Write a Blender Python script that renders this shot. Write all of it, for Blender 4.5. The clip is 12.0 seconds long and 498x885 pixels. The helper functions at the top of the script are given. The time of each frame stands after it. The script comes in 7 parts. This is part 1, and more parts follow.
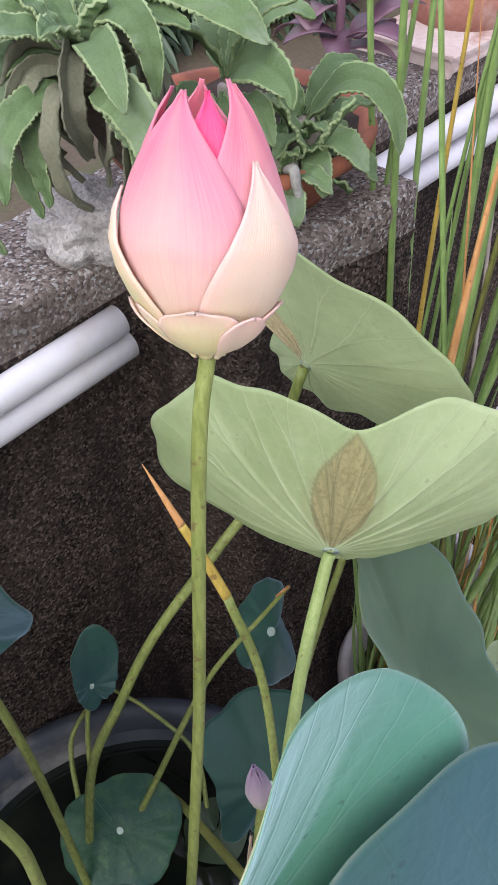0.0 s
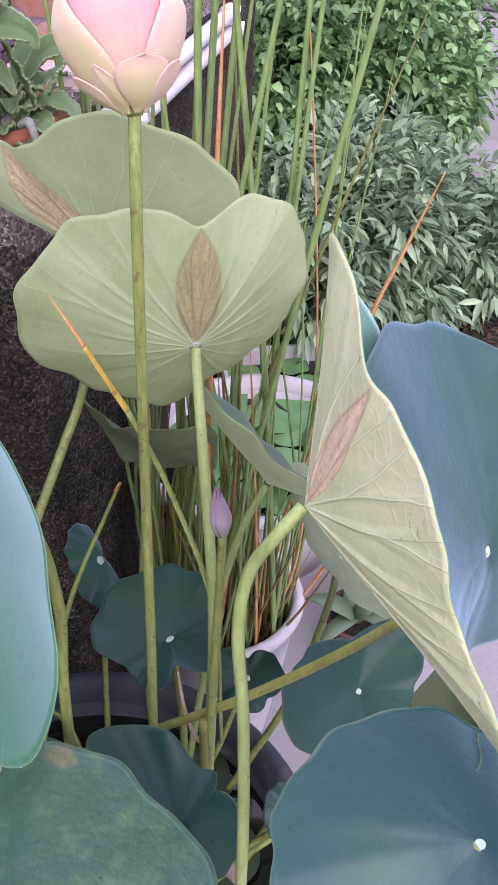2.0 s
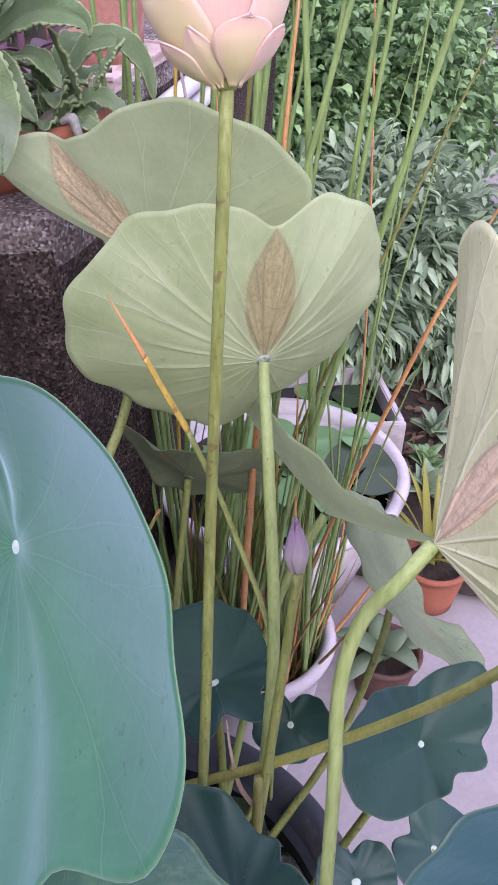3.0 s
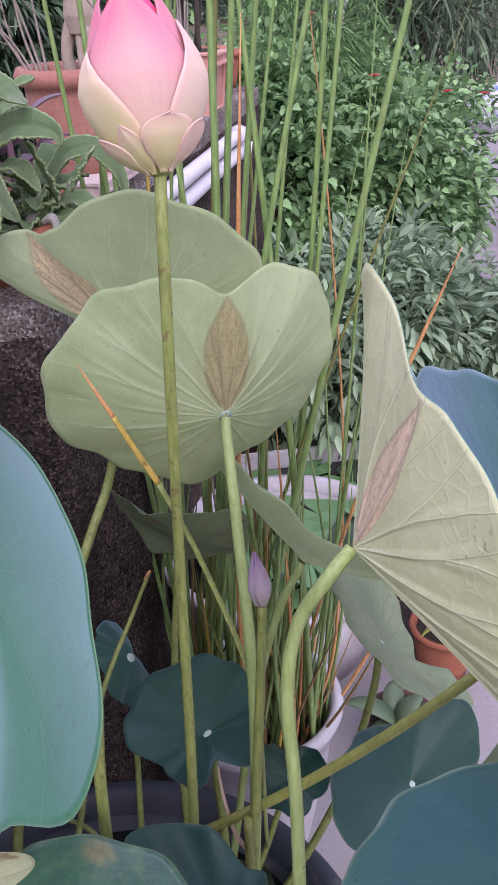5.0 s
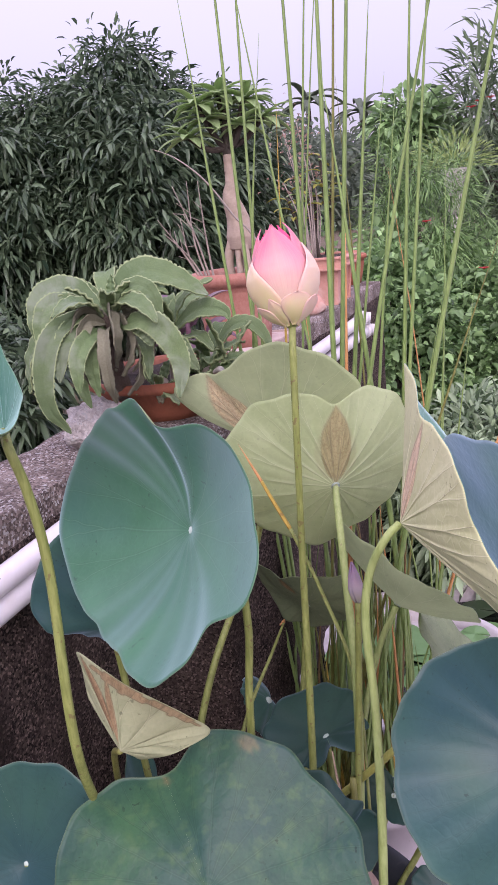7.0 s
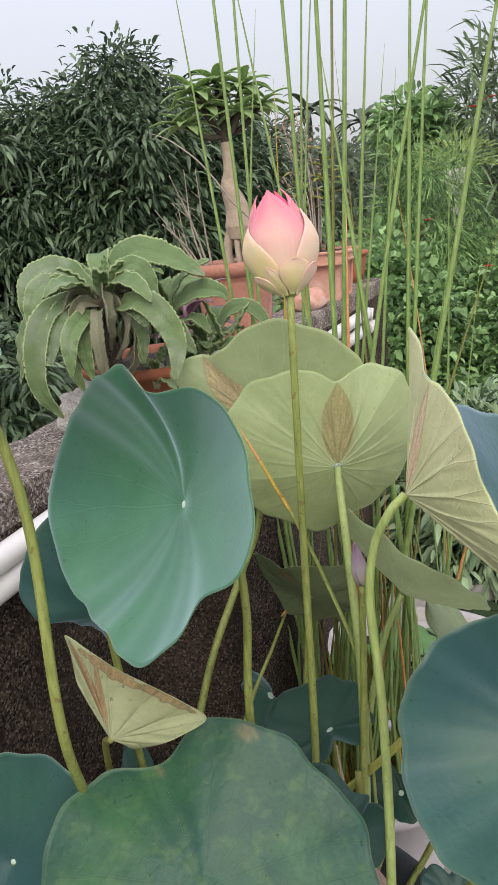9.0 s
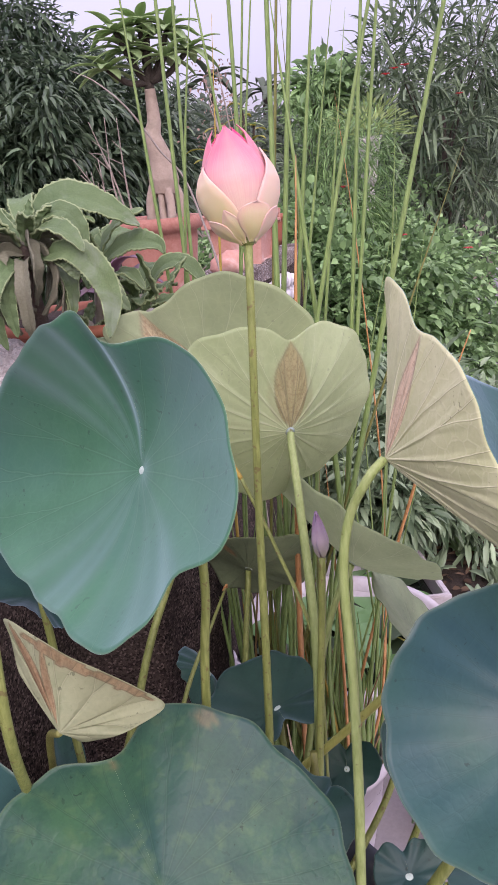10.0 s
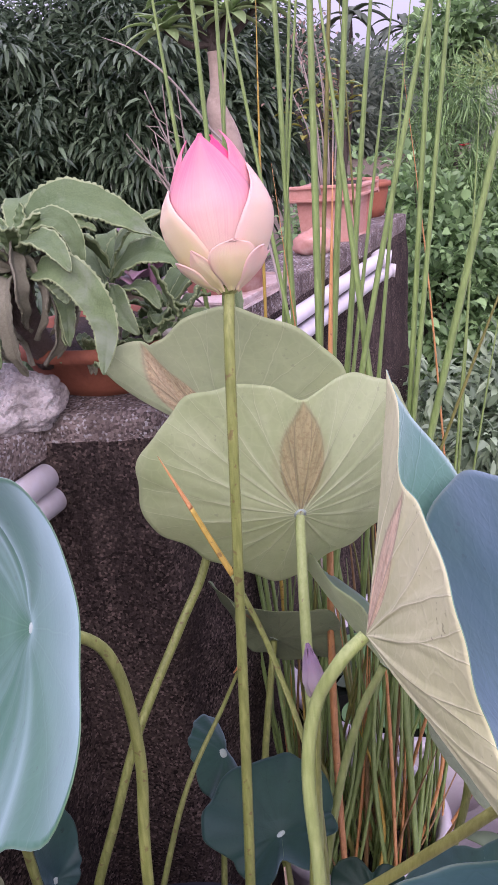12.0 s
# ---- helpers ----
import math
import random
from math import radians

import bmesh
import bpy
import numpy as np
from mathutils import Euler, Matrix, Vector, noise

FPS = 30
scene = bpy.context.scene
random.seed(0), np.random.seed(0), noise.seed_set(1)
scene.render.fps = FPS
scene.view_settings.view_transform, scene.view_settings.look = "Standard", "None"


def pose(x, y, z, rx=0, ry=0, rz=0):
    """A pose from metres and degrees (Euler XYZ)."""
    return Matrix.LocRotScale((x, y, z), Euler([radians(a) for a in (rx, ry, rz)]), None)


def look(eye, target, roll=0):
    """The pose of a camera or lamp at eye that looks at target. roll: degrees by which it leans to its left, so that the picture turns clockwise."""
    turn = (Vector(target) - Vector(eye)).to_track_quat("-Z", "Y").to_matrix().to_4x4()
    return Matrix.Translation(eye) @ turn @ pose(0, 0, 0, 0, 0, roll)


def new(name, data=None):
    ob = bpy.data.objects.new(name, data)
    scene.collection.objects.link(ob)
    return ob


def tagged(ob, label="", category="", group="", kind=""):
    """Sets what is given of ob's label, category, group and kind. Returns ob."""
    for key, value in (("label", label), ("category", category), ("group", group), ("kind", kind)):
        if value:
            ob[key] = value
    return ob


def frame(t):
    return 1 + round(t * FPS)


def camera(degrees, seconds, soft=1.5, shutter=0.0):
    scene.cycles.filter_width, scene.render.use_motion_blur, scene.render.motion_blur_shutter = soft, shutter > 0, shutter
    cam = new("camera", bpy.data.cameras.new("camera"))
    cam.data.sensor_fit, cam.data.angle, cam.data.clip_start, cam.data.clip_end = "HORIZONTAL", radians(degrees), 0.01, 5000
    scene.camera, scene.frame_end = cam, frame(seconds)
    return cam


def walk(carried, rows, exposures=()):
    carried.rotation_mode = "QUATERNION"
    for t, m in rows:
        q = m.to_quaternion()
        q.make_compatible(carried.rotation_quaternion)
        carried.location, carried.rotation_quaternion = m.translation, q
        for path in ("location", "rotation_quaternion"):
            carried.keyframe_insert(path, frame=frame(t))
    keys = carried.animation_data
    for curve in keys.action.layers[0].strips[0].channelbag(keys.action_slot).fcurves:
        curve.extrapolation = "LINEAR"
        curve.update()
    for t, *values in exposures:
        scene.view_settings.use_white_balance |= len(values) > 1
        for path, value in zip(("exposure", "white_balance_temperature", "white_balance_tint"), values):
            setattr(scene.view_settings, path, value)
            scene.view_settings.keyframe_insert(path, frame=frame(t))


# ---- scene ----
cam = camera(32.5, 12.0)
PATH = [
    (0, (0.059, -0.256, 1.34), (-0.029, 1.165, -0.064), -3.0),
    (0.5, (0.014, -0.344, 1.365), (0.127, 1.154, 0.045), 0.3),
    (1, (-0.06, -0.393, 1.314), (0.288, 1.154, 0.094), -1.4),
    (1.5, (-0.108, -0.428, 1.281), (0.434, 1.052, 0.051), -0.9),
    (2, (-0.153, -0.436, 1.267), (0.65, 0.947, 0.066), 0.7),
    (2.5, (-0.181, -0.401, 1.248), (0.622, 1.01, 0.08), 2.0),
    (3, (-0.172, -0.367, 1.227), (0.66, 1.041, 0.076), 1.9),
    (3.2, (-0.167, -0.359, 1.217), (0.674, 1.039, 0.06), 1.4),
    (4.8, (-0.161, -0.412, 1.224), (0.695, 1.106, 0.244), -2.5),
    (5, (-0.165, -0.436, 1.228), (0.677, 1.098, 0.26), -2.6),
    (5.5, (-0.184, -0.55, 1.211), (0.606, 1.008, 0.237), -3.4),
    (6, (-0.238, -0.649, 1.234), (0.436, 1.037, 0.397), -3.9),
    (6.3, (-0.264, -0.688, 1.244), (0.34, 1.039, 0.436), -4.8),
    (6.6, (-0.278, -0.713, 1.253), (0.364, 1.066, 0.603), -5.5),
    (8.3, (-0.296, -0.74, 1.237), (0.34, 1.097, 0.77), -5.6),
    (8.5, (-0.292, -0.735, 1.231), (0.344, 1.097, 0.743), -6.0),
    (9, (-0.277, -0.704, 1.212), (0.369, 1.114, 0.685), -6.3),
    (9.5, (-0.289, -0.668, 1.193), (0.524, 1.045, 0.558), -4.3),
    (10, (-0.299, -0.632, 1.192), (0.546, 1.075, 0.58), -4.3),
    (10.5, (-0.281, -0.598, 1.204), (0.611, 1.074, 0.565), -4.3),
    (11, (-0.235, -0.571, 1.199), (0.674, 1.056, 0.472), -4.5),
    (11.5, (-0.174, -0.536, 1.221), (0.53, 1.194, 0.506), -4.0),
    (12, (-0.123, -0.499, 1.23), (0.433, 1.289, 0.527), -4.9),
]
# seconds, stops, kelvin, tint
EXPOSURES = [(0.0, 0.42, 6150, 6), (0.6, 0.46, 6080, 7), (1.0, 0.43, 5980, 7), (1.5, 0.40, 5930, 14), (2.0, 0.50, 5960, 25), (2.4, 0.54, 5900, 28), (3.0, 0.51, 5840, 29), (5.0, 0.20, 5860, 24), (5.6, 0.20, 5920, 28), (6.6, 0.32, 6050, 36), (8.3, 0.10, 7050, -4), (9.0, 0.18, 6950, 1), (9.5, 0.45, 6350, 22), (10.0, 0.27, 6350, 28), (11.0, 0.36, 6200, 34), (12.0, 0.32, 6100, 37)]
walk(cam, [(t, look(eye, target, roll)) for t, eye, target, roll in PATH], EXPOSURES)

# ---- light ----
world = bpy.data.worlds.new("sky")
scene.world = world
world.use_nodes = True
wn, wl = world.node_tree.nodes, world.node_tree.links
wn.clear()
sky = wn.new("ShaderNodeTexSky")
sky.sky_type = "NISHITA"
sky.sun_disc = False
sky.sun_elevation, sky.sun_rotation = radians(38), radians(200)
sky.dust_density = 4.0
bg_sky, bg_cloud, add, out = (wn.new(n) for n in ("ShaderNodeBackground", "ShaderNodeBackground", "ShaderNodeAddShader", "ShaderNodeOutputWorld"))
bg_sky.inputs["Strength"].default_value = 0.05
tex, sep, up, gain = (wn.new(n) for n in ("ShaderNodeTexCoord", "ShaderNodeSeparateXYZ", "ShaderNodeMath", "ShaderNodeMath"))
wl.new(tex.outputs["Generated"], sep.inputs[0])
up.operation, up.use_clamp = "MAXIMUM", True
wl.new(sep.outputs[2], up.inputs[0])
up.inputs[1].default_value = 0.0
gain.operation = "MULTIPLY_ADD"  # an overcast sky: brighter overhead than near the horizon
wl.new(up.outputs[0], gain.inputs[0])
gain.inputs[1].default_value, gain.inputs[2].default_value = 1.22, 0.44
bg_cloud.inputs["Color"].default_value = (0.87, 0.82, 1.0, 1)
wl.new(gain.outputs[0], bg_cloud.inputs["Strength"])
wl.new(sky.outputs[0], bg_sky.inputs["Color"])
wl.new(bg_sky.outputs[0], add.inputs[0])
wl.new(bg_cloud.outputs[0], add.inputs[1])
wl.new(add.outputs[0], out.inputs["Surface"])
sun = new("sun", bpy.data.lights.new("sun", "SUN"))
sun.data.energy, sun.data.angle, sun.data.color = 1.7, radians(50), (1.0, 0.96, 0.9)
sun.matrix_world = look((0, 0, 5), (2.1, 6.0, 0))

# ---- helpers of this scene ----
def rng_of(seed):
    return np.random.default_rng(seed)


def nodes_of(name):
    m = bpy.data.materials.new(name)
    m.use_nodes = True
    nt = m.node_tree
    return m, nt.nodes, nt.links, nt.nodes["Principled BSDF"]


def setin(node, **values):
    for key, value in values.items():
        node.inputs[key.replace("_", " ")].default_value = value


def ramp(nd, ln, fac, stops):
    r = nd.new("ShaderNodeValToRGB")
    while len(r.color_ramp.elements) < len(stops):
        r.color_ramp.elements.new(0.5)
    for el, (p, c) in zip(r.color_ramp.elements, stops):
        el.position, el.color = p, (*c, 1) if len(c) == 3 else c
    ln.new(fac, r.inputs["Fac"])
    return r.outputs["Color"]


def noise_tex(nd, ln, coord, scale, detail=4.0, rough=0.6, distort=0.0):
    n = nd.new("ShaderNodeTexNoise")
    setin(n, Scale=scale, Detail=detail, Roughness=rough, Distortion=distort)
    ln.new(coord, n.inputs["Vector"])
    return n.outputs["Fac"]


def mix_col(nd, ln, fac, a, b, mode="MIX"):
    m = nd.new("ShaderNodeMix")
    m.data_type, m.blend_type = "RGBA", mode
    for slot, v in ((0, fac), (6, a), (7, b)):
        if isinstance(v, bpy.types.NodeSocket):
            ln.new(v, m.inputs[slot])
        elif slot == 0:
            m.inputs[0].default_value = v
        else:
            m.inputs[slot].default_value = (*v, 1)
    return m.outputs[2]


def math_n(nd, ln, op, a, b=0.0, clamp=False):
    m = nd.new("ShaderNodeMath")
    m.operation, m.use_clamp = op, clamp
    for k, v in enumerate((a, b)):
        if isinstance(v, bpy.types.NodeSocket):
            ln.new(v, m.inputs[k])
        else:
            m.inputs[k].default_value = v
    return m.outputs[0]


def bump(nd, ln, height, bsdf, strength, dist):
    b = nd.new("ShaderNodeBump")
    setin(b, Strength=strength, Distance=dist)
    ln.new(height, b.inputs["Height"])
    ln.new(b.outputs[0], bsdf.inputs["Normal"])


def mottled(name, c1, c2, scale=30.0, rough=0.7, bump_s=0.3, bump_d=0.002, fine=None, c3=None, metal=0.0, vary=0.0, spec=0.5):
    """A surface that varies at two scales: broad patches c1 to c2, fine grain, and stains c3."""
    m, nd, ln, bs = nodes_of(name)
    co = nd.new("ShaderNodeTexCoord").outputs["Object"]
    broad = noise_tex(nd, ln, co, scale * 0.22, 3)
    grain = noise_tex(nd, ln, co, fine or scale * 2.5, 6, 0.7)
    f = math_n(nd, ln, "ADD", math_n(nd, ln, "MULTIPLY", broad, 0.6), math_n(nd, ln, "MULTIPLY", grain, 0.4))
    col = ramp(nd, ln, f, [(0.36, c1), (0.64, c2)])
    if c3:
        st = noise_tex(nd, ln, co, scale * 0.5, 5, 0.65, 0.4)
        col = mix_col(nd, ln, ramp(nd, ln, st, [(0.52, (0, 0, 0)), (0.66, (1, 1, 1))]), col, c3)
    if vary:
        oi = nd.new("ShaderNodeObjectInfo").outputs["Random"]
        gi = nd.new("ShaderNodeNewGeometry").outputs["Random Per Island"]
        r = math_n(nd, ln, "FRACT", math_n(nd, ln, "ADD", oi, gi))
        k = math_n(nd, ln, "ADD", math_n(nd, ln, "MULTIPLY", r, 2 * vary), 1 - vary)
        col = mix_col(nd, ln, 1.0, col, (1, 1, 1), "MULTIPLY")
        hs = nd.new("ShaderNodeHueSaturation")
        ln.new(col, hs.inputs["Color"])
        ln.new(k, hs.inputs["Value"])
        col = hs.outputs[0]
    ln.new(col, bs.inputs["Base Color"])
    setin(bs, Roughness=rough, Metallic=metal)
    bs.inputs["Specular IOR Level"].default_value = spec
    bump(nd, ln, grain, bs, bump_s, bump_d)
    return m


def link_mesh(name, me, material, parent, label=""):
    ob = new(name, me)
    for m in material if isinstance(material, (list, tuple)) else [material]:
        me.materials.append(m)
    if parent:
        ob.parent = parent
    if label:
        tagged(ob, label)
    return ob


def part(name, bm, material, parent, label="", smooth=True):
    me = bpy.data.meshes.new(name)
    if smooth:
        for f in bm.faces:
            f.smooth = True
    bm.to_mesh(me)
    bm.free()
    return link_mesh(name, me, material, parent, label)


def pydata(name, verts, faces, material, parent, label="", smooth=True, slots=None):
    me = bpy.data.meshes.new(name)
    me.from_pydata([tuple(map(float, v)) for v in verts], [], faces)
    if smooth:
        me.polygons.foreach_set("use_smooth", [True] * len(me.polygons))
    if slots is not None:
        me.polygons.foreach_set("material_index", slots)
    me.update()
    return link_mesh(name, me, material, parent, label)


def thing(name, at, label, category, group="", kind=""):
    e = new(name)
    e.location = at
    e.empty_display_size = 0.02
    return tagged(e, label, category, group, kind)


def local(parent, *points):
    """World points in the frame of a thing that stands unturned."""
    o = Vector(parent.location) if parent else Vector()
    return [Vector(p) - o for p in points]


def spline(points, n=8):
    """A smooth line through points (Catmull-Rom)."""
    p = [Vector(q) for q in points]
    if len(p) == 2:
        return [p[0].lerp(p[1], k / n) for k in range(n + 1)]
    p = [p[0] * 2 - p[1], *p, p[-1] * 2 - p[-2]]
    out = []
    for a, b, c, d in zip(p, p[1:], p[2:], p[3:]):
        for k in range(n):
            t = k / n
            out.append(0.5 * (2 * b + (c - a) * t + (2 * a - 5 * b + 4 * c - d) * t * t + (3 * b - a - 3 * c + d) * t ** 3))
    out.append(p[-2])
    return out


def tube_mesh(bm, line, radii, sides=8, cap=True, squash=1.0):
    """A tube along a line, with a radius at each point (or one, or a first and a last)."""
    n = len(line)
    if not isinstance(radii, (list, tuple)):
        radii = (radii, radii)
    if len(radii) != n:
        radii = np.interp(np.linspace(0, 1, n), np.linspace(0, 1, len(radii)), radii)
    side = None
    rings = []
    for k, p in enumerate(line):
        d = (line[min(k + 1, n - 1)] - line[max(k - 1, 0)]).normalized()
        if side is None:
            side = d.orthogonal().normalized()
        side = (side - d * side.dot(d)).normalized()
        other = d.cross(side)
        rings.append([bm.verts.new(p + (side * math.cos(a) + other * math.sin(a) * squash) * float(radii[k])) for a in (2 * math.pi * j / sides for j in range(sides))])
    for a, b in zip(rings, rings[1:]):
        for j in range(sides):
            bm.faces.new((a[j], a[(j + 1) % sides], b[(j + 1) % sides], b[j]))
    if cap:
        bm.faces.new(rings[0][::-1])
        bm.faces.new(rings[-1])
    return bm


def tube(name, points, radii, material, parent, label="", sides=8, n=8, squash=1.0):
    return part(name, tube_mesh(bmesh.new(), spline(local(parent, *points), n), radii, sides, squash=squash), material, parent, label)


def lathe_mesh(bm, profile, sides=48, at=(0, 0, 0), wobble=None, ends=True):
    rings = []
    for r, z in profile:
        rings.append([bm.verts.new((at[0] + r * math.cos(a) * (1 + (wobble(a, z) if wobble else 0)), at[1] + r * math.sin(a) * (1 + (wobble(a, z) if wobble else 0)), at[2] + z)) for a in (2 * math.pi * j / sides for j in range(sides))])
    for a, b in zip(rings, rings[1:]):
        for j in range(sides):
            bm.faces.new((a[j], a[(j + 1) % sides], b[(j + 1) % sides], b[j]))
    if ends:
        bm.faces.new(rings[0][::-1])
        bm.faces.new(rings[-1])
    bmesh.ops.recalc_face_normals(bm, faces=bm.faces)
    return bm


def periodic(values, a):
    """Smooth values round a circle, given at even steps, at the angles a (radians)."""
    v = np.asarray(values, float)
    n = len(v)
    x = np.mod(np.asarray(a) / (2 * np.pi) * n, n)
    i = np.floor(x).astype(int)
    t = x - i
    p0, p1, p2, p3 = (v[(i + k) % n] for k in (-1, 0, 1, 2))
    return 0.5 * (2 * p1 + (p2 - p0) * t + (2 * p0 - 5 * p1 + 4 * p2 - p3) * t * t + (3 * p1 - p0 - 3 * p2 + p3) * t ** 3)

# ---- materials ----
def leaf_material(name, low, high, vein, dry=(0.36, 0.24, 0.11), veins=21, rough=0.5, sheen=0.0, velvet=0.45, relief=0.4, spec=0.35, bloom=None, through_col=None, thin=0.3, vein_mix=0.55, blister=0.8, ridge=1.0, spots=None, tint=(0.55, 0.76, 1.0)):
    """A lotus leaf's side: polar veins that fork, blotches, dried patches (from the mesh's own dry attribute)."""
    m, nd, ln, bs = nodes_of(name)
    uv = nd.new("ShaderNodeUVMap")
    uv.uv_map = "polar"
    sep = nd.new("ShaderNodeSeparateXYZ")
    ln.new(uv.outputs[0], sep.inputs[0])
    obj = nd.new("ShaderNodeTexCoord").outputs["Object"]
    wob = noise_tex(nd, ln, obj, 28, 2)
    ang = math_n(nd, ln, "ADD", sep.outputs[0], math_n(nd, ln, "MULTIPLY", math_n(nd, ln, "SUBTRACT", wob, 0.5), 0.012))
    s = sep.outputs[1]
    x = math_n(nd, ln, "SUBTRACT", math_n(nd, ln, "FRACT", math_n(nd, ln, "MULTIPLY", ang, float(veins))), 0.5)
    ax = math_n(nd, ln, "ABSOLUTE", x)
    which = nd.new("ShaderNodeTexWhiteNoise")
    which.noise_dimensions = "1D"
    ln.new(math_n(nd, ln, "FLOOR", math_n(nd, ln, "MULTIPLY", ang, float(veins))), which.inputs["W"])
    start = math_n(nd, ln, "ADD", math_n(nd, ln, "MULTIPLY", which.outputs["Value"], 0.34), 0.36)
    fork = math_n(nd, ln, "MULTIPLY", math_n(nd, ln, "MAXIMUM", math_n(nd, ln, "SUBTRACT", s, start), 0.0), 0.60)
    d = math_n(nd, ln, "ABSOLUTE", math_n(nd, ln, "SUBTRACT", ax, fork))
    d = math_n(nd, ln, "MULTIPLY", d, math_n(nd, ln, "ADD", s, 0.05))
    d = math_n(nd, ln, "DIVIDE", d, math_n(nd, ln, "SUBTRACT", 1.65, s))  # veins taper outwards
    line = ramp(nd, ln, d, [(0.0, (1, 1, 1)), (0.017, (0, 0, 0))])
    shade = math_n(nd, ln, "SUBTRACT", ramp(nd, ln, d, [(0.0, (1, 1, 1)), (0.046, (0, 0, 0))]), line)
    soft = ramp(nd, ln, d, [(0.0, (1, 1, 1)), (0.032, (0, 0, 0))])
    cross = nd.new("ShaderNodeTexVoronoi")
    cross.feature = "DISTANCE_TO_EDGE"
    setin(cross, Scale=95.0, Randomness=1.0)
    ln.new(obj, cross.inputs["Vector"])
    net = ramp(nd, ln, cross.outputs["Distance"], [(0.0, (1, 1, 1)), (0.09, (0, 0, 0))])
    broad = noise_tex(nd, ln, obj, 17, 4, 0.6)
    fine = noise_tex(nd, ln, obj, 260, 5, 0.65)
    f = math_n(nd, ln, "ADD", math_n(nd, ln, "MULTIPLY", broad, 0.75), math_n(nd, ln, "MULTIPLY", fine, 0.25))
    col = ramp(nd, ln, f, [(0.36, low), (0.62, high)])
    if bloom:
        col = mix_col(nd, ln, math_n(nd, ln, "MULTIPLY", ramp(nd, ln, noise_tex(nd, ln, obj, 7, 2), [(0.4, (0, 0, 0)), (0.65, (1, 1, 1))]), 0.75), col, bloom)
    if spots:
        col = mix_col(nd, ln, math_n(nd, ln, "MULTIPLY", ramp(nd, ln, noise_tex(nd, ln, obj, 66, 3, 0.55), [(0.52, (0, 0, 0)), (0.7, (1, 1, 1))]), 0.5), col, spots)
    # Bands beside the veins are darkened: the ridges' shade, painted in.
    col = mix_col(nd, ln, math_n(nd, ln, "MULTIPLY", shade, 0.45), col, tuple(0.72 * c for c in low))
    col = mix_col(nd, ln, math_n(nd, ln, "MULTIPLY", line, vein_mix), col, vein)
    col = mix_col(nd, ln, math_n(nd, ln, "MULTIPLY", net, 0.2 * vein_mix), col, vein)
    speck = ramp(nd, ln, noise_tex(nd, ln, obj, 210, 2, 0.5), [(0.66, (0, 0, 0)), (0.70, (1, 1, 1))])
    where = ramp(nd, ln, noise_tex(nd, ln, obj, 24, 2), [(0.48, (0.1, 0.1, 0.1)), (0.62, (1, 1, 1))])
    col = mix_col(nd, ln, math_n(nd, ln, "MULTIPLY", math_n(nd, ln, "MULTIPLY", speck, where), 0.6), col, tuple(0.3 * c for c in low))
    at = nd.new("ShaderNodeAttribute")
    at.attribute_name = "dry"
    streak = nd.new("ShaderNodeTexNoise")
    setin(streak, Scale=1.0, Detail=6.0, Roughness=0.7)
    mp = nd.new("ShaderNodeMapping")
    mp.inputs["Scale"].default_value = (90, 3, 1)
    ln.new(uv.outputs[0], mp.inputs["Vector"])
    ln.new(mp.outputs[0], streak.inputs["Vector"])
    dcol = ramp(nd, ln, streak.outputs["Fac"], [(0.34, tuple(0.62 * c for c in dry)), (0.52, dry), (0.68, tuple(min(1, 1.25 * c) for c in dry))])
    rust = ramp(nd, ln, noise_tex(nd, ln, obj, 340, 3, 0.6), [(0.50, (0, 0, 0)), (0.62, (1, 1, 1))])
    dcol = mix_col(nd, ln, math_n(nd, ln, "MULTIPLY", rust, 0.55), dcol, (0.62 * dry[0], 0.48 * dry[1], 0.45 * dry[2]))
    dcol = mix_col(nd, ln, math_n(nd, ln, "MULTIPLY", line, 0.8), dcol, tuple(0.45 * c for c in dry))
    col = mix_col(nd, ln, at.outputs["Fac"], col, dcol)
    seam = ramp(nd, ln, at.outputs["Fac"], [(0.1, (0, 0, 0)), (0.5, (1, 1, 1)), (0.8, (0, 0, 0))])
    col = mix_col(nd, ln, math_n(nd, ln, "MULTIPLY", seam, 0.65), col, tuple(0.4 * c for c in dry))
    rim = ramp(nd, ln, s, [(0.990, (0, 0, 0)), (0.998, (1, 1, 1))])
    col = mix_col(nd, ln, math_n(nd, ln, "MULTIPLY", rim, 0.15), col, (0.36, 0.38, 0.18))
    ln.new(col, bs.inputs["Base Color"])
    setin(bs, Roughness=rough)
    bs.inputs["Specular IOR Level"].default_value = spec
    if sheen:
        setin(bs, Sheen_Weight=sheen, Sheen_Roughness=velvet)
        bs.inputs["Sheen Tint"].default_value = (*tint, 1)
    hgt = math_n(nd, ln, "ADD", math_n(nd, ln, "MULTIPLY", soft, ridge), math_n(nd, ln, "MULTIPLY", fine, 0.25))
    hgt = math_n(nd, ln, "ADD", hgt, math_n(nd, ln, "MULTIPLY", net, 0.15))
    hgt = math_n(nd, ln, "ADD", hgt, math_n(nd, ln, "MULTIPLY", noise_tex(nd, ln, obj, 75, 2), blister))
    bump(nd, ln, hgt, bs, relief, 0.0012)
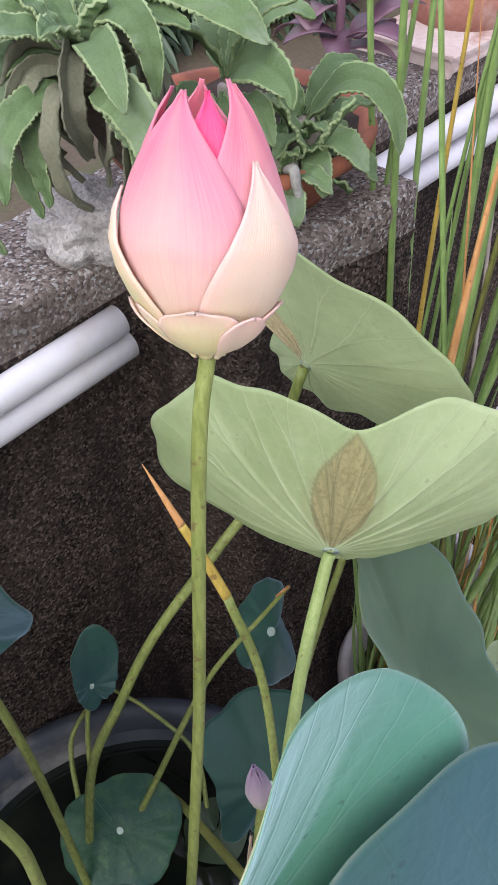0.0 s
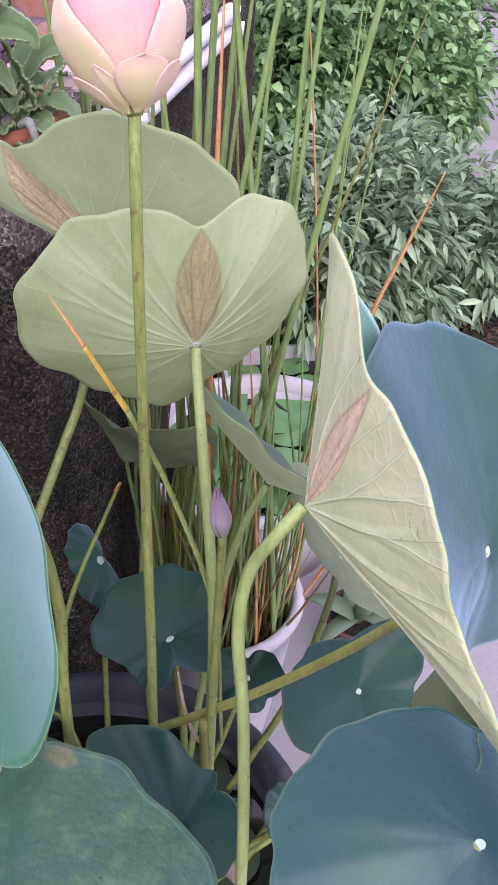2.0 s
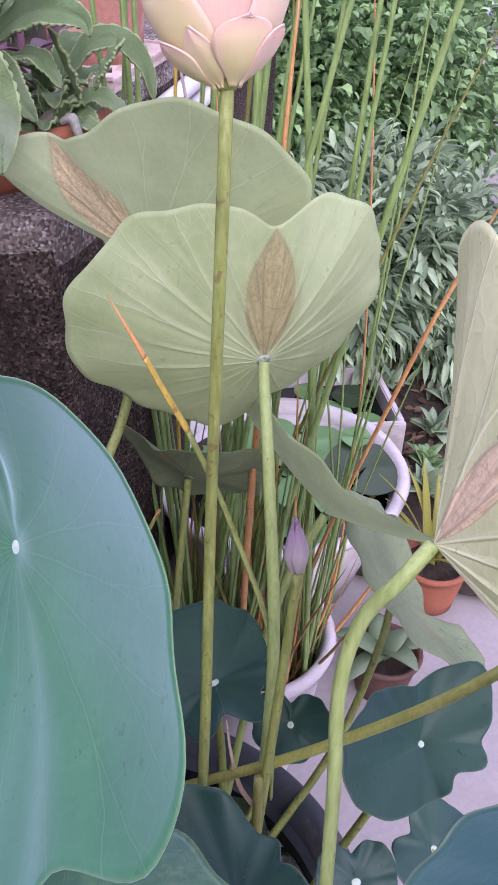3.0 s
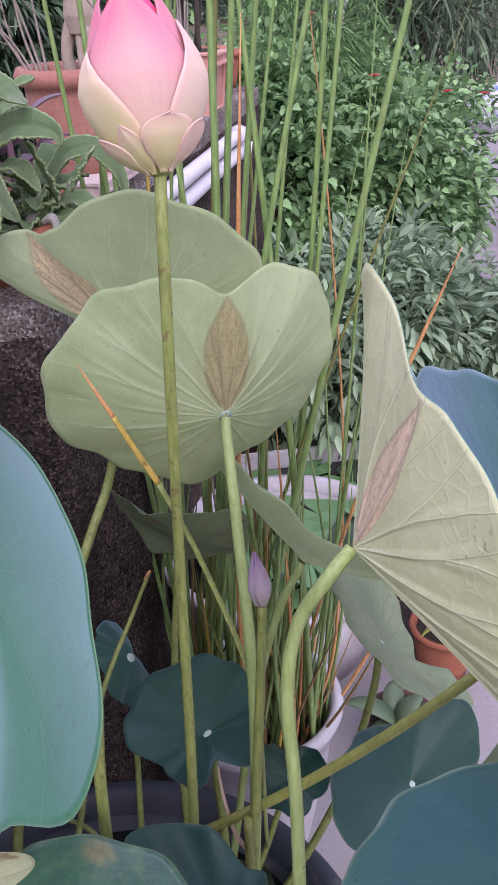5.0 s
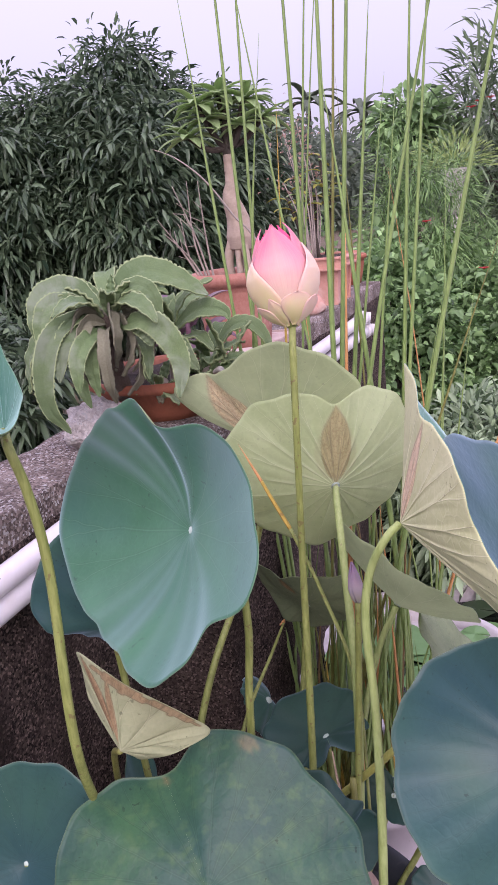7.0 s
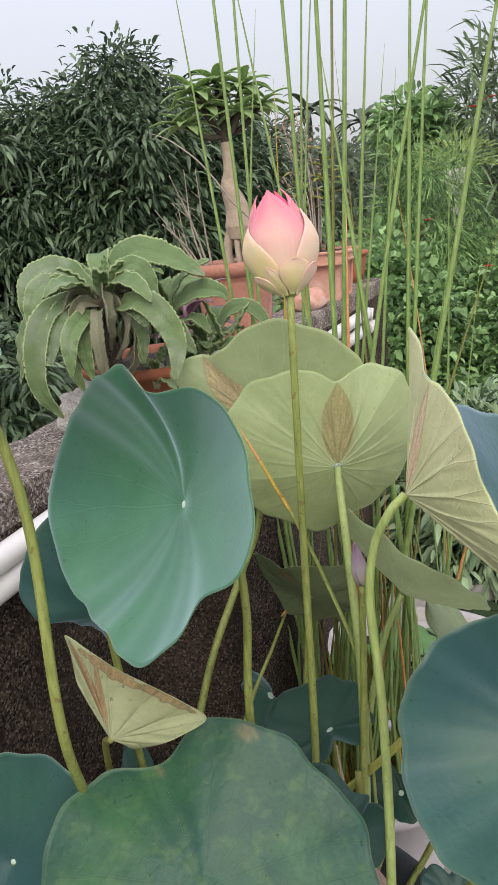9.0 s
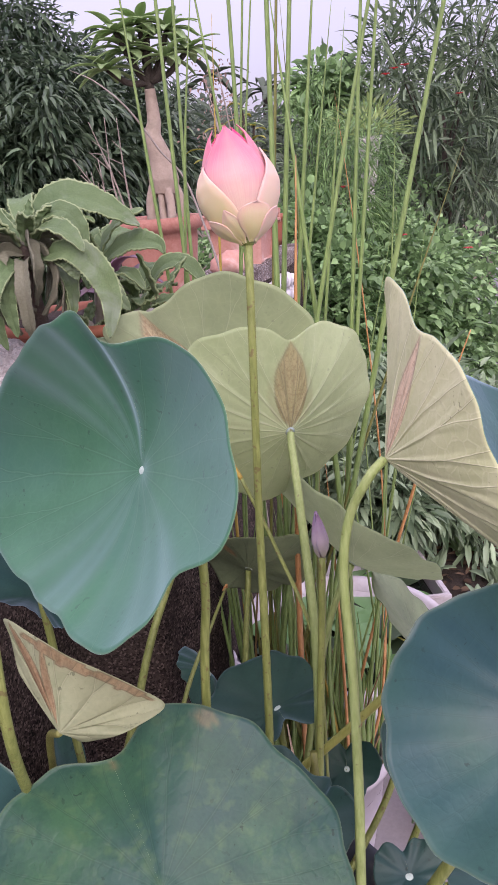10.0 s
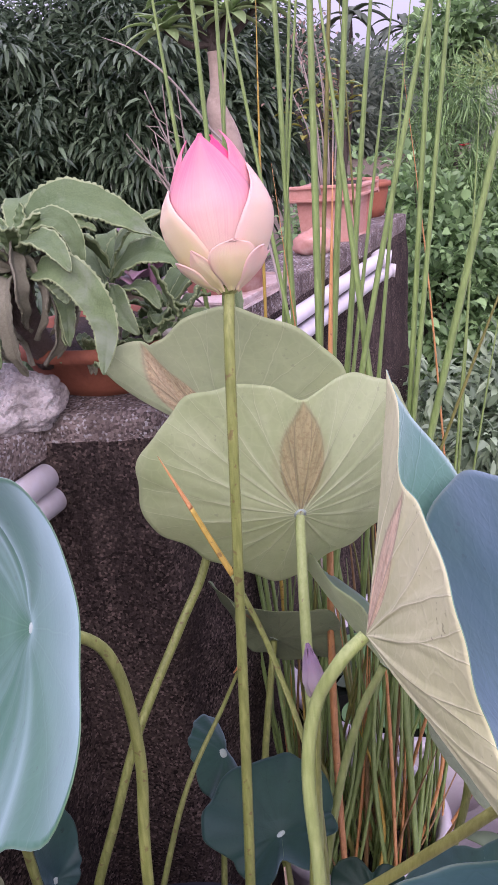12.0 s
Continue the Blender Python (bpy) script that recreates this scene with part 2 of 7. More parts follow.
    if through_col:
        tr = nd.new("ShaderNodeBsdfTranslucent")
        tcol = mix_col(nd, ln, math_n(nd, ln, "MULTIPLY", line, 0.12), through_col, tuple(0.55 * c for c in through_col))
        tcol = mix_col(nd, ln, math_n(nd, ln, "MULTIPLY", math_n(nd, ln, "SUBTRACT", 0.62, broad), 1.2, True), tcol, tuple(0.7 * c for c in through_col))
        ln.new(mix_col(nd, ln, math_n(nd, ln, "MULTIPLY", at.outputs["Fac"], 0.9), tcol, dcol), tr.inputs["Color"])
        mx = nd.new("ShaderNodeMixShader")
        mx.inputs[0].default_value = thin
        ln.new(bs.outputs[0], mx.inputs[1])
        ln.new(tr.outputs[0], mx.inputs[2])
        ln.new(mx.outputs[0], nd["Material Output"].inputs["Surface"])
    return m


def gritty(name, c1, c2, scale, rough, bump_s, bump_d, c3=(0.05, 0.04, 0.04), spec=0.2, grit=0.0012):
    """Sandy render: patches, streaks of stain, and single grains that stand out light and dark."""
    m, nd, ln, bs = nodes_of(name)
    co = nd.new("ShaderNodeTexCoord").outputs["Object"]
    broad = noise_tex(nd, ln, co, scale * 0.35, 5, 0.65)
    mid = noise_tex(nd, ln, co, scale * 2.2, 4, 0.6)
    grain = nd.new("ShaderNodeTexVoronoi")
    setin(grain, Scale=1 / (2.2 * grit), Randomness=1.0)
    ln.new(co, grain.inputs["Vector"])
    lum = nd.new("ShaderNodeSeparateColor")
    ln.new(grain.outputs["Color"], lum.inputs[0])
    f = math_n(nd, ln, "ADD", math_n(nd, ln, "MULTIPLY", broad, 0.55), math_n(nd, ln, "MULTIPLY", mid, 0.2))
    f = math_n(nd, ln, "ADD", f, math_n(nd, ln, "MULTIPLY", math_n(nd, ln, "SUBTRACT", lum.outputs[0], 0.15), 0.46))
    col = ramp(nd, ln, f, [(0.30, c1), (0.72, c2)])
    col = mix_col(nd, ln, math_n(nd, ln, "MULTIPLY", ramp(nd, ln, lum.outputs[1], [(0.84, (0, 0, 0)), (0.90, (1, 1, 1))]), 0.75), col, tuple(min(0.6, 2.4 * c) for c in c2))
    st = nd.new("ShaderNodeMapping")
    st.inputs["Scale"].default_value = (1, 1, 0.22)
    ln.new(co, st.inputs["Vector"])
    stain = noise_tex(nd, ln, st.outputs[0], scale * 0.6, 5, 0.65, 0.5)
    col = mix_col(nd, ln, ramp(nd, ln, stain, [(0.48, (0, 0, 0)), (0.66, (0.85, 0.85, 0.85))]), col, c3)
    ln.new(col, bs.inputs["Base Color"])
    setin(bs, Roughness=rough)
    bs.inputs["Specular IOR Level"].default_value = spec
    hgt = math_n(nd, ln, "ADD", math_n(nd, ln, "MULTIPLY", grain.outputs["Distance"], -0.3), math_n(nd, ln, "MULTIPLY", mid, 1.2))
    hgt = math_n(nd, ln, "ADD", hgt, math_n(nd, ln, "MULTIPLY", noise_tex(nd, ln, co, 230, 5, 0.75), 1.6))
    bump(nd, ln, hgt, bs, bump_s, bump_d * 0.5)
    return m


M = {}
M["leaf_top"] = leaf_material("lotus_leaf_top", (0.017, 0.062, 0.046), (0.030, 0.090, 0.064), (0.065, 0.13, 0.12), rough=0.42, sheen=0.5, relief=0.2, spec=0.35, bloom=(0.022, 0.066, 0.082), vein_mix=0.10, blister=2.2, ridge=0.03)
M["leaf_top_green"] = leaf_material("mottled_lotus_leaf_top", (0.012, 0.052, 0.030), (0.036, 0.108, 0.047), (0.06, 0.13, 0.08), rough=0.42, sheen=0.14, relief=0.3, spec=0.28, bloom=(0.020, 0.062, 0.062), vein_mix=0.18, blister=3.0, ridge=0.15, spots=(0.072, 0.140, 0.056))
# Lighter leaf top copy; light on the upright leaf is put into its colour.
M["leaf_top_lit"] = leaf_material("lit_lotus_leaf_top", (0.020, 0.112, 0.042), (0.038, 0.156, 0.066), (0.13, 0.27, 0.16), rough=0.42, sheen=0.62, velvet=0.45, relief=0.08, spec=0.42, bloom=(0.034, 0.120, 0.084), vein_mix=0.25, blister=1.0, ridge=0.05, tint=(0.64, 0.88, 1.0))
M["leaf_top_bloom"] = leaf_material("powdery_lotus_leaf_top", (0.060, 0.180, 0.110), (0.085, 0.225, 0.140), (0.16, 0.30, 0.22), rough=0.45, sheen=0.62, relief=0.3, spec=0.4, bloom=(0.068, 0.185, 0.160), vein_mix=0.3, blister=1.2, ridge=0.5, tint=(0.68, 0.92, 0.97))
# Darker leaf top for low leaves, with their shade put into the colour.
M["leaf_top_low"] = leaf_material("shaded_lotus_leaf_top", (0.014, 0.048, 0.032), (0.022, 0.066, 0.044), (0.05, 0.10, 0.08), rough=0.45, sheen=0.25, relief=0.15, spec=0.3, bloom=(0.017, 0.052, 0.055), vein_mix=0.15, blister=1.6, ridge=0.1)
M["leaf_top_thin"] = leaf_material("thin_lotus_leaf_top", (0.014, 0.048, 0.038), (0.023, 0.070, 0.050), (0.065, 0.13, 0.12), rough=0.42, sheen=0.4, relief=0.2, bloom=(0.019, 0.055, 0.074), vein_mix=0.22, blister=2.2, ridge=0.15, through_col=(0.90, 0.96, 0.62), thin=0.6)
M["leaf_top_half"] = leaf_material("dusky_lotus_leaf_top", (0.016, 0.052, 0.046), (0.026, 0.074, 0.060), (0.065, 0.13, 0.12), rough=0.42, sheen=0.5, relief=0.2, bloom=(0.022, 0.062, 0.090), vein_mix=0.22, blister=2.2, ridge=0.1, through_col=(0.84, 0.94, 0.68), thin=0.5)
M["leaf_under"] = leaf_material("lotus_leaf_underside", (0.32, 0.41, 0.19), (0.45, 0.53, 0.30), (0.68, 0.73, 0.52), rough=0.55, relief=0.6, dry=(0.45, 0.385, 0.20), vein_mix=0.8, ridge=0.35, through_col=(0.94, 1.0, 0.70), thin=0.42)
M["leaf_under_papery"] = leaf_material("lotus_leaf_underside_with_papery_wedge", (0.31, 0.40, 0.22), (0.43, 0.51, 0.31), (0.64, 0.70, 0.51), rough=0.55, relief=0.6, dry=(0.74, 0.62, 0.40), vein_mix=0.8, ridge=0.35, through_col=(0.94, 1.0, 0.72), thin=0.42)
M["leaf_under_pale"] = leaf_material("lotus_leaf_pale_underside", (0.48, 0.51, 0.27), (0.60, 0.61, 0.36), (0.74, 0.74, 0.50), rough=0.6, relief=0.6, ridge=0.4, vein_mix=0.8, veins=13, dry=(0.72, 0.54, 0.38))
M["leaf_old"] = leaf_material("lotus_leaf_withered", (0.20, 0.23, 0.125), (0.29, 0.31, 0.18), (0.36, 0.36, 0.23), rough=0.7, relief=0.6, ridge=0.35, veins=13, dry=(0.24, 0.165, 0.085))
# Underside copy darkened, holding the shade of the leaves behind in its colour.
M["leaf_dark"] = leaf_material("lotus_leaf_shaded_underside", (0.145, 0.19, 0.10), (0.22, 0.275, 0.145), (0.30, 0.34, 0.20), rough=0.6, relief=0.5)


def stalk_material(name, c1, c2, marks=(0.12, 0.06, 0.03), amount=0.62):
    m, nd, ln, bs = nodes_of(name)
    obj = nd.new("ShaderNodeTexCoord").outputs["Object"]
    mp = nd.new("ShaderNodeMapping")
    mp.inputs["Scale"].default_value = (1, 1, 0.12)
    ln.new(obj, mp.inputs["Vector"])
    f = noise_tex(nd, ln, mp.outputs[0], 420, 4)
    col = ramp(nd, ln, f, [(0.35, c1), (0.65, c2)])
    col = mix_col(nd, ln, ramp(nd, ln, noise_tex(nd, ln, obj, 38, 3), [(0.45, (0, 0, 0)), (0.7, (0.5, 0.5, 0.5))]), col, tuple(0.75 * c for c in c1))
    dots = ramp(nd, ln, noise_tex(nd, ln, obj, 150, 2), [(amount, (0, 0, 0)), (amount + 0.06, (1, 1, 1))])
    col = mix_col(nd, ln, math_n(nd, ln, "MULTIPLY", dots, 0.6), col, marks)
    ln.new(col, bs.inputs["Base Color"])
    setin(bs, Roughness=0.5)
    bump(nd, ln, noise_tex(nd, ln, obj, 700, 2), bs, 0.5, 0.0008)
    return m


M["navel"] = stalk_material("navel_white", (0.40, 0.50, 0.44), (0.50, 0.60, 0.54), amount=0.85)
M["stalk"] = stalk_material("lotus_stalk", (0.165, 0.20, 0.046), (0.265, 0.305, 0.088))
M["stalk_pale"] = stalk_material("pale_lotus_stalk", (0.25, 0.33, 0.10), (0.34, 0.42, 0.16), amount=0.7)
M["stalk_yellow"] = stalk_material("yellowish_lotus_stalk", (0.28, 0.30, 0.07), (0.38, 0.39, 0.115), amount=0.76)
M["reed"] = stalk_material("reed", (0.16, 0.25, 0.07), (0.25, 0.36, 0.115), amount=0.74)
M["reed_olive"] = stalk_material("olive_reed", (0.15, 0.16, 0.04), (0.22, 0.22, 0.06), amount=0.66)
M["reed_dry"] = stalk_material("dry_orange_reed", (0.48, 0.22, 0.07), (0.62, 0.33, 0.14), (0.25, 0.1, 0.04))
M["reed_brown"] = stalk_material("dead_brown_reed", (0.20, 0.12, 0.05), (0.33, 0.21, 0.09))
M["reed_yellow"] = stalk_material("yellow_reed", (0.42, 0.30, 0.05), (0.55, 0.38, 0.08))


def petal_material(name, stops, edge, heart=None):
    m, nd, ln, bs = nodes_of(name)
    uv = nd.new("ShaderNodeUVMap")
    uv.uv_map = "petal"
    sep = nd.new("ShaderNodeSeparateXYZ")
    ln.new(uv.outputs[0], sep.inputs[0])
    mp = nd.new("ShaderNodeMapping")
    mp.inputs["Scale"].default_value = (34, 1.2, 1)
    ln.new(uv.outputs[0], mp.inputs["Vector"])
    fib = noise_tex(nd, ln, mp.outputs[0], 1.6, 4, 0.6)
    obj = nd.new("ShaderNodeTexCoord").outputs["Object"]
    lo = noise_tex(nd, ln, obj, 26, 3)
    v = math_n(nd, ln, "ADD", sep.outputs[1], math_n(nd, ln, "MULTIPLY", math_n(nd, ln, "SUBTRACT", fib, 0.5), 0.34))
    v = math_n(nd, ln, "ADD", v, math_n(nd, ln, "MULTIPLY", math_n(nd, ln, "SUBTRACT", lo, 0.5), 0.30))
    col = ramp(nd, ln, v, stops)
    ed = math_n(nd, ln, "ABSOLUTE", math_n(nd, ln, "SUBTRACT", sep.outputs[0], 0.5))
    col = mix_col(nd, ln, ramp(nd, ln, ed, [(0.30, (0, 0, 0)), (0.5, (0.6, 0.6, 0.6))]), col, edge)
    if heart:
        col = mix_col(nd, ln, math_n(nd, ln, "MULTIPLY", ramp(nd, ln, ed, [(0.02, (0.22, 0.22, 0.22)), (0.24, (0, 0, 0))]), math_n(nd, ln, "MULTIPLY", fib, 1.3)), col, heart)
    ln.new(col, bs.inputs["Base Color"])
    bs.inputs["Specular IOR Level"].default_value = 0.25
    setin(bs, Roughness=0.6, Sheen_Weight=0.05, Subsurface_Weight=0.25, Subsurface_Scale=0.004)
    bs.inputs["Subsurface Radius"].default_value = (1.0, 0.5, 0.4)
    bump(nd, ln, fib, bs, 0.35, 0.0006)
    return m


M["petal_pink"] = petal_material("pink_petal", [(0.0, (0.65, 0.53, 0.37)), (0.2, (0.65, 0.46, 0.38)), (0.45, (0.61, 0.33, 0.33)), (0.75, (0.60, 0.205, 0.26)), (1.0, (0.61, 0.12, 0.21))], (0.60, 0.22, 0.28), (0.66, 0.52, 0.34))
M["petal_cream"] = petal_material("cream_petal", [(0.0, (0.58, 0.52, 0.24)), (0.35, (0.63, 0.55, 0.29)), (0.7, (0.66, 0.53, 0.35)), (1.0, (0.66, 0.45, 0.38))], (0.67, 0.44, 0.40))
M["petal_blush"] = petal_material("blush_petal", [(0.0, (0.61, 0.52, 0.31)), (0.4, (0.66, 0.50, 0.38)), (1.0, (0.66, 0.45, 0.38))], (0.67, 0.41, 0.40))
M["petal_deep"] = petal_material("deep_pink_petal", [(0.0, (0.85, 0.55, 0.55)), (0.6, (0.82, 0.16, 0.30)), (1.0, (0.74, 0.03, 0.14))], (0.80, 0.12, 0.26))
M["petal_violet"] = petal_material("violet_bud_petal", [(0.0, (0.26, 0.26, 0.18)), (0.4, (0.33, 0.28, 0.32)), (1.0, (0.20, 0.12, 0.23))], (0.27, 0.20, 0.28))
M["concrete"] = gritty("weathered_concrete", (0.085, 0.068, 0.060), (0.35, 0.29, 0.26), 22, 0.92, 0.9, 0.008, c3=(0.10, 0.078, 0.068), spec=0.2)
# Stained plaster of the upright faces, their shade darkened into its colour.
M["plaster_dark"] = gritty("shaded_stained_plaster", (0.009, 0.007, 0.0065), (0.098, 0.074, 0.063), 14, 0.93, 1.0, 0.006, c3=(0.020, 0.015, 0.0135), spec=0.15)
M["floor"] = mottled("worn_terrace_cement", (0.235, 0.215, 0.22), (0.335, 0.308, 0.31), 6, 0.85, 0.4, 0.003, fine=90, c3=(0.25, 0.225, 0.215))
M["ground"] = mottled("dry_leaf_soil", (0.07, 0.055, 0.035), (0.16, 0.12, 0.08), 3, 0.95, 0.8, 0.02, fine=40, c3=(0.07, 0.09, 0.03))
M["pvc"] = mottled("white_pvc", (0.60, 0.58, 0.60), (0.74, 0.72, 0.75), 14, 0.4, 0.08, 0.001, c3=(0.58, 0.53, 0.50))
M["rock"] = gritty("pale_rock", (0.42, 0.39, 0.37), (0.72, 0.67, 0.65), 60, 0.95, 1.0, 0.006, c3=(0.36, 0.32, 0.30))
M["terracotta"] = mottled("terracotta", (0.24, 0.075, 0.040), (0.36, 0.125, 0.068), 18, 0.8, 0.4, 0.002, fine=140, c3=(0.18, 0.06, 0.035))
M["terracotta_pale"] = mottled("faded_terracotta", (0.44, 0.20, 0.15), (0.58, 0.34, 0.28), 12, 0.88, 0.4, 0.002, fine=120, c3=(0.66, 0.52, 0.47))
M["terracotta_mid"] = mottled("weathered_terracotta", (0.29, 0.11, 0.078), (0.45, 0.23, 0.18), 14, 0.88, 0.5, 0.003, fine=120, c3=(0.58, 0.43, 0.38))
M["terracotta_dark"] = mottled("damp_brown_pot", (0.055, 0.025, 0.018), (0.10, 0.045, 0.032), 18, 0.7, 0.3, 0.002)
M["soil"] = mottled("potting_soil", (0.022, 0.016, 0.012), (0.085, 0.06, 0.045), 90, 0.95, 1.0, 0.01)
M["tub"] = mottled("dark_grey_plastic", (0.020, 0.025, 0.035), (0.040, 0.047, 0.062), 10, 0.62, 0.15, 0.001, c3=(0.16, 0.15, 0.14))
M["white_plastic"] = mottled("scuffed_white_plastic", (0.40, 0.375, 0.39), (0.54, 0.51, 0.53), 10, 0.5, 0.2, 0.001, c3=(0.34, 0.30, 0.29))
M["felt_leaf"] = mottled("felted_grey_green_leaf", (0.075, 0.130, 0.048), (0.140, 0.205, 0.085), 34, 0.7, 0.6, 0.0018, fine=520, c3=(0.17, 0.22, 0.14), vary=0.16)
M["felt_edge"] = mottled("pale_felt_edge", (0.17, 0.235, 0.10), (0.28, 0.34, 0.18), 60, 0.8, 0.3, 0.001, fine=520)
M["felt_brown"] = mottled("wilted_felt_leaf", (0.125, 0.130, 0.085), (0.235, 0.225, 0.160), 34, 0.85, 0.6, 0.0018, fine=400, vary=0.15)
M["felt_trunk"] = mottled("ribbed_brown_stem", (0.075, 0.055, 0.045), (0.18, 0.14, 0.115), 60, 0.9, 1.0, 0.004, fine=300)
M["felt_stem"] = mottled("felted_pinkish_stem", (0.24, 0.21, 0.17), (0.42, 0.36, 0.32), 60, 0.85, 0.4, 0.001)
M["purple_leaf"] = mottled("purple_leaf", (0.10, 0.045, 0.075), (0.21, 0.115, 0.155), 40, 0.45, 0.2, 0.001, c3=(0.16, 0.12, 0.11), vary=0.25)
M["bark_pale"] = mottled("pale_caudex_bark", (0.27, 0.21, 0.16), (0.46, 0.37, 0.30), 28, 0.85, 0.6, 0.004, c3=(0.2, 0.17, 0.13))
M["bark"] = mottled("dark_bark", (0.035, 0.028, 0.022), (0.085, 0.07, 0.055), 12, 0.95, 1.0, 0.01)
M["twig"] = mottled("bare_grey_twig", (0.24, 0.2, 0.17), (0.4, 0.35, 0.31), 60, 0.9, 0.3, 0.001)
M["dry_scrap"] = mottled("dead_leaf_brown", (0.16, 0.105, 0.085), (0.34, 0.25, 0.21), 90, 0.85, 0.5, 0.001)


def foliage(name, c1, c2, rough=0.5, vary=0.35, trans=0.42):
    m, nd, ln, bs = nodes_of(name)
    gi = nd.new("ShaderNodeNewGeometry").outputs["Random Per Island"]
    obj = nd.new("ShaderNodeTexCoord").outputs["Object"]
    f = math_n(nd, ln, "ADD", math_n(nd, ln, "MULTIPLY", gi, 0.7), math_n(nd, ln, "MULTIPLY", noise_tex(nd, ln, obj, 3.5, 3), 0.45))
    col = ramp(nd, ln, f, [(0.15, c1), (0.8, c2), (1.0, tuple(min(1, 1.5 * c) for c in c2))])
    ln.new(col, bs.inputs["Base Color"])
    setin(bs, Roughness=rough)
    bs.inputs["Specular IOR Level"].default_value = 0.4
    tr = nd.new("ShaderNodeBsdfTranslucent")
    ln.new(col, tr.inputs["Color"])
    mx = nd.new("ShaderNodeMixShader")
    mx.inputs[0].default_value = trans
    ln.new(bs.outputs[0], mx.inputs[1])
    ln.new(tr.outputs[0], mx.inputs[2])
    ln.new(mx.outputs[0], nd["Material Output"].inputs["Surface"])
    return m


M["mango"] = foliage("mango_foliage", (0.016, 0.038, 0.021), (0.130, 0.190, 0.110), 0.30, trans=0.25)
M["hedge"] = foliage("hedge_foliage", (0.045, 0.100, 0.034), (0.28, 0.44, 0.19), 0.38, trans=0.28)
M["hedge_grey"] = foliage("grey_green_foliage", (0.055, 0.10, 0.048), (0.34, 0.45, 0.28), 0.40, trans=0.28)
M["feather"] = foliage("feathery_foliage", (0.06, 0.13, 0.045), (0.22, 0.36, 0.13), 0.45, trans=0.3)
M["oleander"] = foliage("oleander_foliage", (0.032, 0.062, 0.034), (0.18, 0.25, 0.14), 0.32, trans=0.25)
M["adenium"] = foliage("adenium_foliage", (0.20, 0.32, 0.12), (0.40, 0.54, 0.26), 0.35)
M["fern"] = foliage("yellow_green_fern", (0.16, 0.24, 0.07), (0.36, 0.46, 0.17), 0.5)
# Greyed green: the haze of distance is put into the colour.
M["far_trees"] = foliage("far_tree_foliage", (0.10, 0.14, 0.10), (0.17, 0.21, 0.15), 0.7)
M["litter"] = foliage("dry_litter", (0.09, 0.055, 0.035), (0.19, 0.125, 0.08), 0.8)
M["dry_head"] = foliage("dried_flower_head", (0.22, 0.14, 0.11), (0.42, 0.30, 0.24), 0.8)
M["pad"] = foliage("lily_pad", (0.07, 0.17, 0.06), (0.14, 0.27, 0.10), 0.35, trans=0.1)
M["pad_dark"] = foliage("dark_lily_pad", (0.020, 0.045, 0.022), (0.045, 0.07, 0.035), 0.35, trans=0.1)
M["red_flower"] = foliage("red_flower", (0.55, 0.03, 0.04), (0.75, 0.08, 0.10), 0.5)
M["yellow_leaf"] = foliage("yellow_green_leaf", (0.30, 0.30, 0.05), (0.42, 0.42, 0.10), 0.5)


def water_material():
    m, nd, ln, bs = nodes_of("dark_pond_water")
    obj = nd.new("ShaderNodeTexCoord").outputs["Object"]
    ln.new(ramp(nd, ln, noise_tex(nd, ln, obj, 30, 4), [(0.4, (0.004, 0.006, 0.005)), (0.7, (0.012, 0.014, 0.010))]), bs.inputs["Base Color"])
    setin(bs, Roughness=0.06)
    bump(nd, ln, noise_tex(nd, ln, obj, 16, 2), bs, 0.05, 0.002)
    return m


M["water"] = water_material()

# ---- the parapet's own frame: along it, out from it towards the terrace, up ----
WALL_O, WALL_D, WALL_N = Vector((-0.13, 0.297, 0)), Vector((0.674, 0.739, 0)), Vector((0.739, -0.674, 0))
WALL_TOP, FALL = 0.9585, 0.0115  # the top's height at the start, and its rise for each metre


def wp(along, out_, z):
    return WALL_O + WALL_D * along + WALL_N * out_ + Vector((0, 0, z + (FALL * along if z > 0.5 else 0.0)))


def jitter(bm, amount, scale, seed=0.0):
    bm.normal_update()
    for v in bm.verts:
        k = noise.fractal(v.co * scale + Vector((seed, seed, seed)), 0.8, 2.0, 4)
        v.co += v.normal * k * amount


def block(foot, z0, z1, cell, bevel, rough_amount, seed):
    """A cast block on a footprint of wall coordinates, with worn edges and an uneven face."""
    bm = bmesh.new()
    lo = [bm.verts.new(wp(a, o, z0)) for a, o in foot]
    hi = [bm.verts.new(wp(a, o, z1)) for a, o in foot]
    n = len(foot)
    bm.faces.new(lo[::-1])
    bm.faces.new(hi)
    for k in range(n):
        bm.faces.new((lo[k], lo[(k + 1) % n], hi[(k + 1) % n], hi[k]))
    bmesh.ops.recalc_face_normals(bm, faces=bm.faces)
    bmesh.ops.bevel(bm, geom=list(bm.edges), offset=bevel, segments=3, profile=0.6, affect="EDGES")
    for _ in range(7):
        long = [e for e in bm.edges if e.calc_length() > cell]
        if not long or len(bm.verts) > 16000:
            break
        bmesh.ops.subdivide_edges(bm, edges=long, cuts=1, use_grid_fill=True)
    bmesh.ops.triangulate(bm, faces=[f for f in bm.faces if len(f.verts) > 4])
    jitter(bm, rough_amount, 14, seed)
    return bm


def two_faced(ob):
    """Slot 1, the plaster darkened for shade, on the upright faces."""
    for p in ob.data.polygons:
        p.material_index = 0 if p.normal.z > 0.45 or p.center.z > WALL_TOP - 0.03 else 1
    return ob


